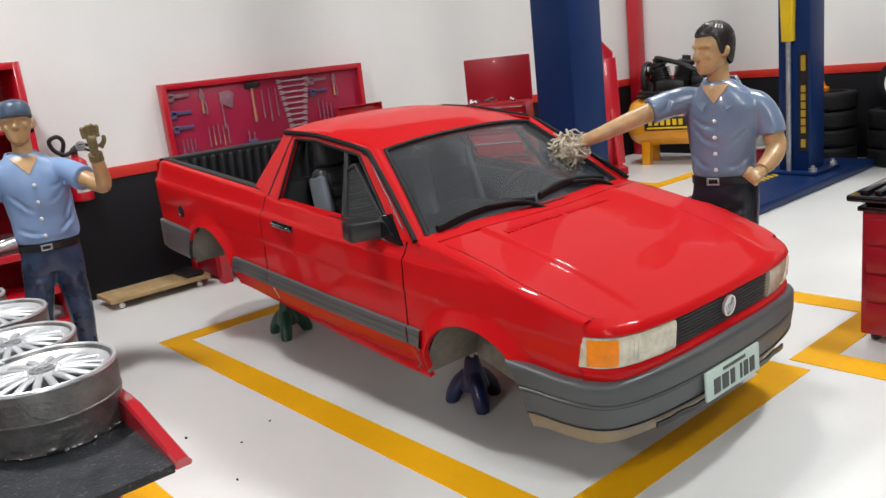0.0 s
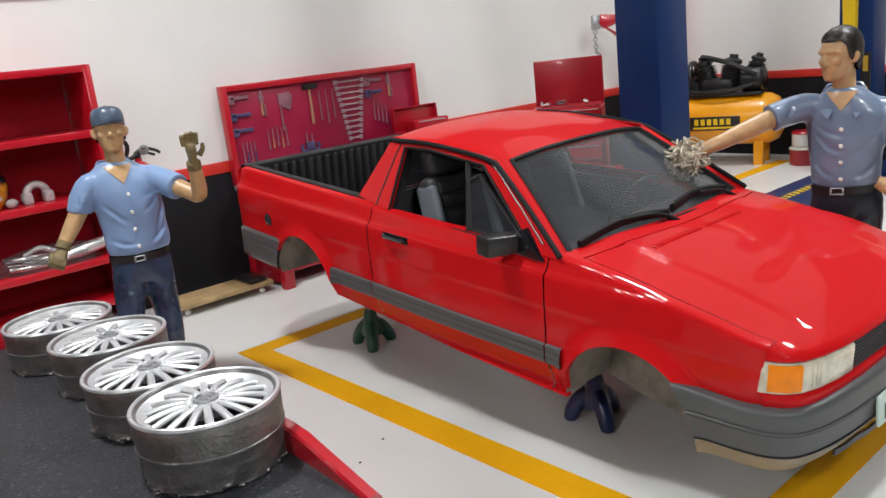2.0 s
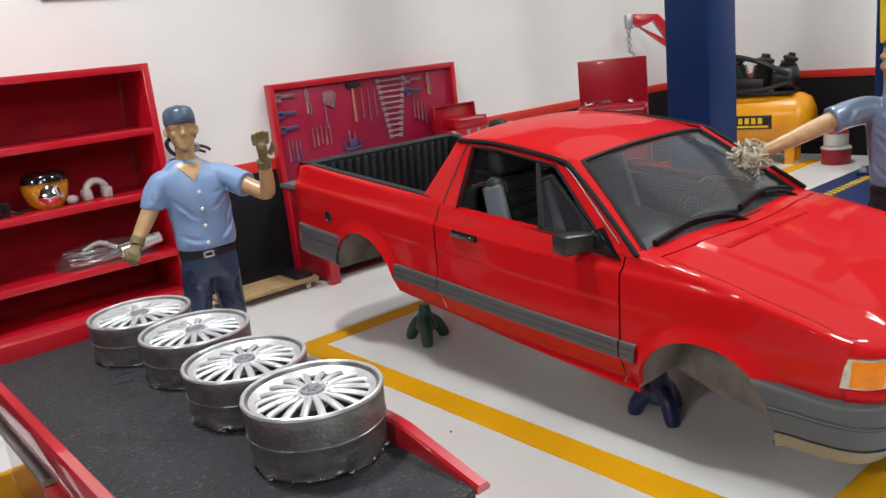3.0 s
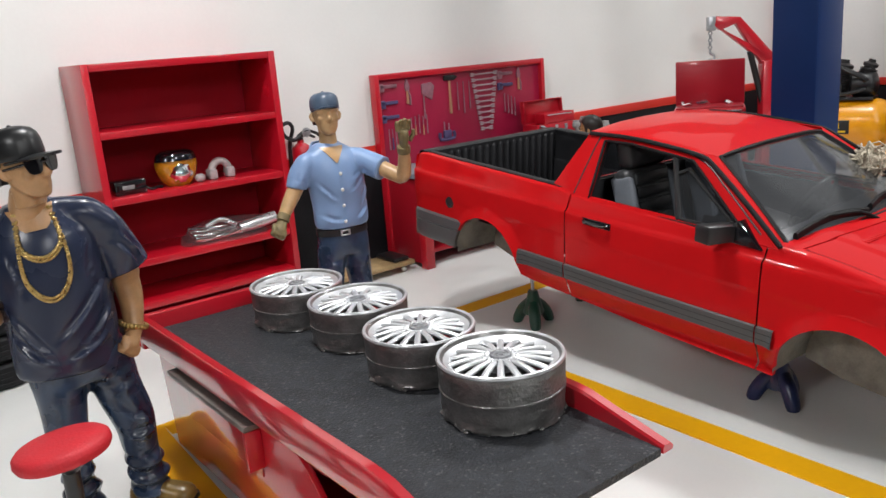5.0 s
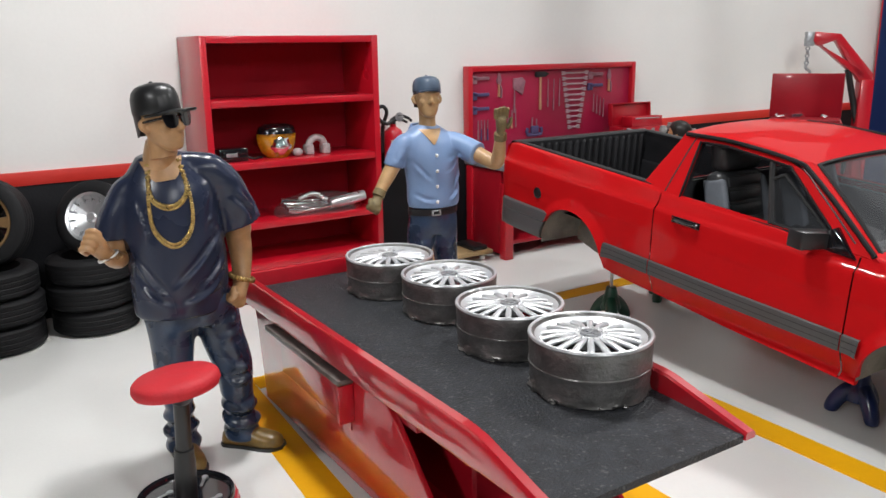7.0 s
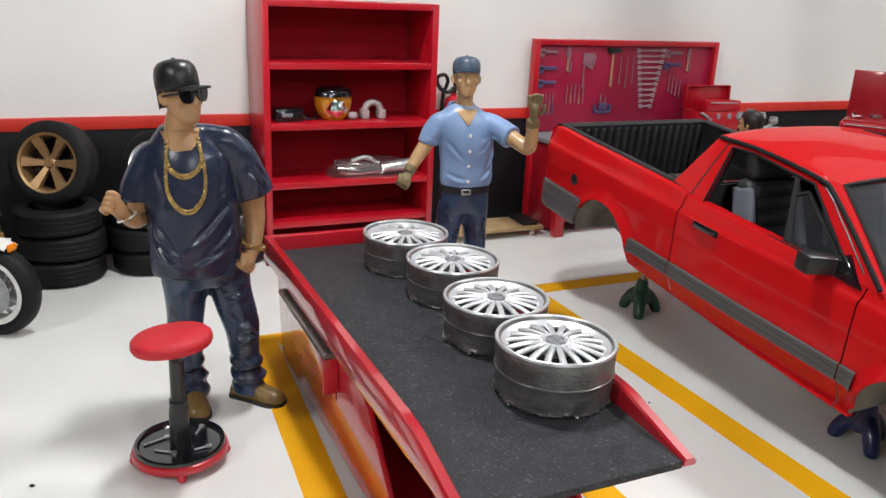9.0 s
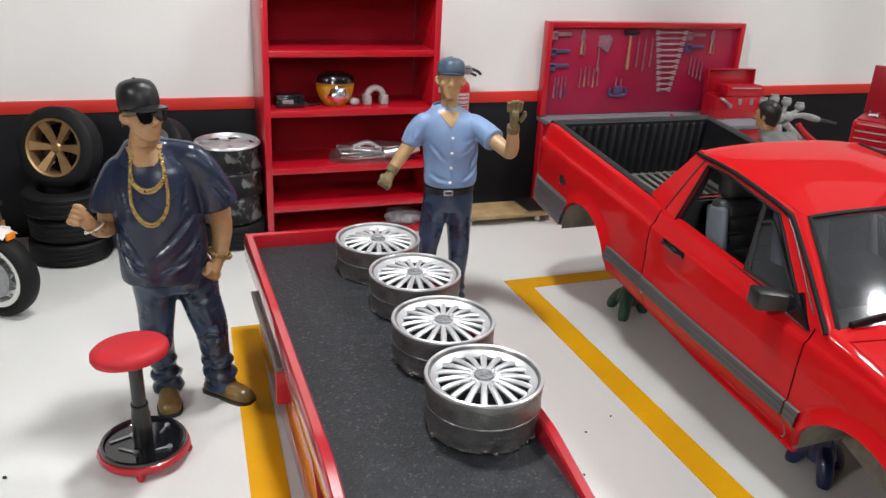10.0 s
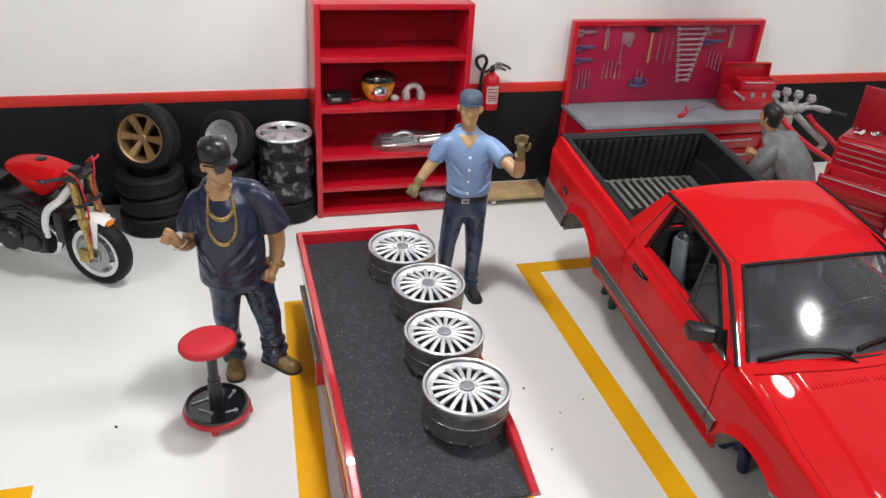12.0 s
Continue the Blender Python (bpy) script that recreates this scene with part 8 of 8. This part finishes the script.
for k in range(4):
    lying_tyre(10.22, 4.50, 0.22 * k, 0.33, 0.215, "black tyre in a stack by the side wall")
for k in range(3):
    lying_tyre(10.25, 3.70, 0.22 * k, 0.33, 0.215, "black tyre in a stack by the side wall")
b = bmesh.new()
loft(b, [(0, 0, 0, 0.13, 0.13), (0, 0, 0.05, 0.13, 0.13), (0, 0, 0.07, 0.09, 0.09), (0, 0, 0.30, 0.03, 0.03)], 24, 4)
tagged(part("traffic_cone", b, ORANGE), "small orange cone standing on stacked tyres", "traffic cone").matrix_world = at(10.20, 4.62, 0.885)
wheel(at(10.42, 3.70, 0.665 + 0.27, 0, -82, 12), 0.29, 0.19, WHITE, "white spoked wheel leaning on stacked tyres", 10, 0.20)

# ---- red cart with a black tray ----
CART = thing("tool_cart", at(4.88, 1.62, 0), "red service cart with a black ribbed tray top", "tool cart")
b = bmesh.new()
box(b, -0.29, 0.29, -0.24, 0.24, 0.05, 0.76, 0.012)
part("body", b, RED_DARK, CART)
b = bmesh.new()
box(b, -0.31, 0.31, -0.26, 0.26, 0.76, 0.79, 0.01)
box(b, -0.36, 0.36, -0.30, 0.30, 0.82, 0.86, 0.015)
box(b, -0.28, 0.28, -0.23, 0.23, 0.79, 0.82, 0.01)
cart_tray = part("tray", b, GLOSS_BLACK, CART, "black ribbed tray")
for k in range(7):
    b = bmesh.new()
    box(b, -0.33, 0.33, -0.25 + k * 0.075, -0.21 + k * 0.075, 0.86, 0.885, 0.008)
    part("rib", b, GLOSS_BLACK, cart_tray)
for k in range(4):
    b = bmesh.new()
    box(b, -0.303, -0.291, -0.21, 0.21, 0.10 + k * 0.16, 0.24 + k * 0.16, 0.004)
    part("drawer", b, RED_DARK, CART)
for sx in (-0.22, 0.22):
    for sy in (-0.18, 0.18):
        b = bmesh.new()
        ball(b, sx, sy, 0.028, 0.028, seg=10)
        rod(b, (sx, sy, 0.03), (sx, sy, 0.055), 0.015, 8)
        part("caster", b, BLACK, CART)

# ---- motorcycle ----
BIKE = thing("motorcycle", at(-1.602, 6.13, 0, 0, 0, -33), "red and white sport motorcycle with gold forks", "motorcycle")


def bike_wheel(x, name):
    b = bmesh.new()
    m = Matrix.Translation((x, 0, 0.30)) @ pose(0, 0, 0, 90)
    lathe(b, [(0.222, -0.050), (0.235, -0.068), (0.262, -0.076), (0.285, -0.064), (0.300, -0.040), (0.306, 0), (0.300, 0.040), (0.285, 0.064), (0.262, 0.076), (0.235, 0.068), (0.222, 0.050), (0.222, -0.050)], 52, m)
    w = part(name, b, RUBBER, BIKE, "black tyre on white rim")
    b = bmesh.new()
    lathe(b, [(0.19, -0.05), (0.228, -0.055), (0.23, -0.04), (0.215, 0.0), (0.23, 0.04), (0.228, 0.055), (0.19, 0.05), (0.185, 0), (0.19, -0.05)], 40, m)
    part("rim", b, WHITE, w)
    b = bmesh.new()
    for k in range(10):
        a = 2 * PI * k / 10
        rod(b, tuple(m @ Vector((0.04 * math.cos(a), 0.04 * math.sin(a), 0))), tuple(m @ Vector((0.195 * math.cos(a + 0.2), 0.195 * math.sin(a + 0.2), 0))), 0.013, 8)
    rod(b, (x, -0.07, 0.30), (x, 0.07, 0.30), 0.042, 14)
    part("spokes", b, SILVER, w)
    b = bmesh.new()
    for s in (-1, 1):
        tmp = bmesh.new()
        lathe(tmp, [(0.075, -0.004), (0.150, -0.004), (0.150, 0.004), (0.075, 0.004), (0.075, -0.004)], 32)
        merge(b, tmp, Matrix.Translation((x, s * 0.062, 0.30)) @ pose(0, 0, 0, 90))
        lathe(b, [(0, -0.004), (0.06, -0.004), (0.06, 0.004), (0, 0.004)], 20, Matrix.Translation((x, s * 0.066, 0.30)) @ pose(0, 0, 0, 90))
    part("brake_disc", b, STEEL, w)


bike_wheel(0.0, "front_wheel")
bike_wheel(-1.36, "rear_wheel")
for s in (-1, 1):
    b = bmesh.new()
    rod(b, (0.01, s * 0.10, 0.28), (-0.015, s * 0.10, 0.60), 0.023, 12)
    rod(b, (-0.012, s * 0.10, 0.55), (-0.058, s * 0.10, 0.985), 0.034, 14)
    lathe(b, [(0.034, -0.03), (0.045, -0.028), (0.045, 0.028), (0.034, 0.03)], 14, Matrix.Translation((-0.018, s * 0.10, 0.62)))
    box(b, -0.10, 0.0, s * 0.11 - 0.022, s * 0.11 + 0.022, 0.24, 0.36, 0.012)
    part("fork_leg", b, GOLD, BIKE, "gold fork leg")
b = bmesh.new()
rows = []
for a in np.linspace(1.12, 2.45, 18):
    r = 0.356
    rows.append([(r * math.cos(a), w, 0.30 + (r - 0.035 * (abs(w) / 0.08) ** 2) * math.sin(a)) for w in np.linspace(-0.07, 0.07, 7)])
shell(b, rows, 0.008)
for s in (-1, 1):
    plate(b, [(-0.06, 0.63), (0.10, 0.63), (0.075, 0.50), (0.055, 0.36), (0.0, 0.36), (-0.02, 0.50)], "y", s * 0.076 - 0.005, s * 0.076 + 0.005, bevel=0.003)
part("front_fender", b, WHITE, BIKE, "white front fender")
b = bmesh.new()
box(b, 0.150, 0.166, -0.040, 0.040, 0.575, 0.622, 0.006)
part("reflector", b, ORANGE, BIKE, "amber reflector")
b = bmesh.new()
plate(b, [(-0.17, -0.135), (-0.09, -0.14), (-0.07, 0), (-0.09, 0.14), (-0.17, 0.135), (-0.21, 0.0)], "z", 0.975, 1.005, bevel=0.008)
plate(b, [(-0.14, -0.135), (-0.055, -0.14), (-0.045, 0), (-0.055, 0.14), (-0.14, 0.135), (-0.18, 0.0)], "z", 0.755, 0.785, bevel=0.008)
rod(b, (-0.17, 0, 0.77), (-0.19, 0, 1.0), 0.024)
tube(b, [(-0.17, 0, 1.0), (-0.16, 0.12, 1.0), (-0.19, 0.22, 1.02), (-0.25, 0.30, 1.01)], 0.016, 8, 4)
tube(b, [(-0.17, 0, 1.0), (-0.16, -0.12, 1.0), (-0.19, -0.20, 1.02), (-0.25, -0.26, 1.01)], 0.016, 8, 4)
box(b, -0.20, -0.12, -0.06, 0.04, 0.98, 1.06, 0.02)
bmesh.ops.translate(b, vec=(0.07, 0, 0.0), verts=b.verts)
bars = part("handlebar", b, BLACK, BIKE)
b = bmesh.new()
for s in (-1, 1):
    if s > 0:
        tube(b, [(-0.17, 0.16, 1.03), (-0.15, 0.24, 1.03), (-0.19, 0.33, 1.02)], 0.011, 8, 4)
    tube(b, [(-0.16, s * 0.14, 1.03), (-0.10, s * 0.15, 1.08), (-0.05, s * 0.10, 1.0), (-0.05, s * 0.06, 0.84), (-0.03, s * 0.07, 0.66), (-0.03, s * 0.10, 0.40)], 0.008, 8, 4)
bmesh.ops.translate(b, vec=(0.05, 0, 0.0), verts=b.verts)
part("lever", b, RED, bars, "red levers and brake hoses")
b = bmesh.new()
rows = []
for x, lo, hi, wd in ((-0.745, 0.875, 0.925, 0.050), (-0.735, 0.850, 0.945, 0.085), (-0.68, 0.815, 0.972, 0.112), (-0.60, 0.770, 0.990, 0.135), (-0.52, 0.728, 1.000, 0.150), (-0.45, 0.700, 1.004, 0.158), (-0.40, 0.705, 1.002, 0.160), (-0.34, 0.735, 0.996, 0.158), (-0.27, 0.785, 0.985, 0.150), (-0.215, 0.830, 0.968, 0.135), (-0.19, 0.860, 0.945, 0.105), (-0.185, 0.885, 0.920, 0.06)):
    tall = hi - lo
    side = [(wd * 0.30, hi), (wd * 0.62, hi - 0.05 * tall), (wd * 0.86, hi - 0.18 * tall), (wd * 0.99, hi - 0.36 * tall), (wd, hi - 0.50 * tall), (wd * 0.88, hi - 0.62 * tall), (wd * 0.74, hi - 0.76 * tall), (wd * 0.62, hi - 0.90 * tall), (wd * 0.45, lo)]
    rows.append([(x, y, z) for y, z in side] + [(x, -y, z) for y, z in reversed(side)])
skin(b, rows, closed=True, caps=True)
bmesh.ops.translate(b, vec=(0, 0, 0.06), verts=b.verts)
bmesh.ops.bevel(b, geom=[e for e in b.edges if len(e.link_faces) == 2 and e.calc_face_angle(0) > 0.45], offset=0.006, segments=2, affect="EDGES")
tank = part("fuel_tank", b, CAR_RED, BIKE, "glossy red angular fuel tank", angle=24)
b = bmesh.new()
lathe(b, [(0, 0.996), (0.045, 0.996), (0.045, 1.010), (0.03, 1.016), (0, 1.016)], 18, Matrix.Translation((-0.42, 0, 0.06)))
part("filler_cap", b, BLACK, tank)
for s in (-1, 1):
    b = bmesh.new()
    plate(b, [(-0.36, 0.955), (-0.30, 0.965), (-0.27, 0.935), (-0.33, 0.915)], "y", s * 0.150, s * 0.163, bevel=0.004)
    part("tank_badge", b, BLACK, tank)
b = bmesh.new()
tube(b, [(-0.80, 0, 0.80, 0.11), (-0.98, 0, 0.80, 0.12), (-1.2, 0, 0.86, 0.10), (-1.5, 0, 0.95, 0.05)], 0.1, 14, 5, flat=0.5)
part("saddle", b, BLACK, BIKE)
b = bmesh.new()
tube(b, [(-1.0, 0, 0.74, 0.10), (-1.25, 0, 0.80, 0.10), (-1.58, 0, 0.92, 0.04)], 0.1, 14, 5, flat=0.6)
part("tail", b, CAR_RED, BIKE)
for s in (-1, 1):
    b = bmesh.new()
    tube(b, [(-0.12, s * 0.05, 0.90, 0.028), (-0.20, s * 0.12, 0.78, 0.027), (-0.30, s * 0.165, 0.69, 0.026), (-0.35, s * 0.165, 0.55, 0.024), (-0.37, s * 0.14, 0.42, 0.020)], 0.03, 10, 5, flat=1.2)
    part("chassis_spar", b, WHITE, BIKE, "white chassis spar")
    b = bmesh.new()
    tube(b, [(-0.92, s * 0.11, 0.36, 0.04), (-1.15, s * 0.10, 0.31, 0.03), (-1.36, s * 0.10, 0.30, 0.03)], 0.03, 10, 3)
    part("swing_arm", b, SILVER, BIKE)
b = bmesh.new()
box(b, -0.95, -0.40, -0.17, 0.17, 0.24, 0.50, 0.04)
box(b, -0.95, -0.45, -0.15, 0.15, 0.48, 0.76, 0.05)
tmp = bmesh.new()
box(tmp, -0.13, 0.13, -0.16, 0.16, 0, 0.26, 0.03)
for k in range(5):
    box(tmp, -0.145, 0.145, -0.175, 0.175, 0.04 + k * 0.045, 0.06 + k * 0.045, 0.004, seg=1)
merge(b, tmp, Matrix.Translation((-0.52, 0, 0.46)) @ pose(0, 0, 0, 0, 20))
lathe(b, [(0, -0.2), (0.09, -0.2), (0.10, -0.18), (0.10, 0.18), (0.09, 0.2), (0, 0.2)], 24, Matrix.Translation((-0.70, 0, 0.38)) @ pose(0, 0, 0, 90))
box(b, -0.27, -0.19, -0.16, 0.16, 0.40, 0.68, 0.012)
for s in (-1, 1):
    for dx, dz, r in ((-0.50, 0.36, 0.085), (-0.74, 0.34, 0.10), (-0.86, 0.52, 0.05)):
        lathe(b, [(0, 0.0), (r, 0.0), (r, 0.03), (r * 0.85, 0.045), (r * 0.4, 0.05), (0, 0.05)], 20, Matrix.Translation((dx, s * 0.17, dz)) @ pose(0, 0, 0, -90 * s))
    tube(b, [(-0.40, s * 0.16, 0.60), (-0.55, s * 0.19, 0.66), (-0.75, s * 0.18, 0.60)], 0.02, 8, 4)
    for k in range(5):
        ball(b, -0.42 - 0.11 * k, s * 0.175, 0.47, 0.014, seg=8)
part("engine", b, BLACK, BIKE, "black finned engine and radiator")
b = bmesh.new()
for k in range(4):
    y = -0.12 + 0.08 * k
    tube(b, [(-0.40, y, 0.55), (-0.28, y, 0.44), (-0.34, y * 0.9, 0.26), (-0.55, y * 0.6, 0.20), (-0.85, -0.02 + y * 0.3, 0.20)], 0.024, 10, 5)
tube(b, [(-0.85, -0.03, 0.20, 0.04), (-1.05, -0.15, 0.24, 0.05), (-1.45, -0.19, 0.36, 0.06)], 0.05, 12, 4)
part("exhaust", b, CHROME, BIKE, "polished exhaust pipes")
b = bmesh.new()
loft(b, [(-0.66, 0, 0.15, 0.18, 0.06), (-0.64, 0, 0.18, 0.22, 0.08), (-0.62, 0, 0.22, 0.20, 0.10)], 24, 4, power=3)
part("belly_pan", b, WHITE, BIKE)

# stray crumbs on the floor
for x, y, r in ((-1.36, 4.21, 0.014), (1.505, 4.066, 0.012), (1.90, 3.864, 0.009), (1.675, 3.76, 0.008), (1.475, 3.42, 0.009)):
    b = bmesh.new()
    ball(b, 0, 0, r * 0.4, r, r * 0.7, r * 0.5, 8)
    tagged(part("dirt_crumb", b, BLACK), "tiny dark crumb on the white floor", "dirt", "crumbs on the floor").matrix_world = at(x, y, 0, 0, 0, 300 * x)
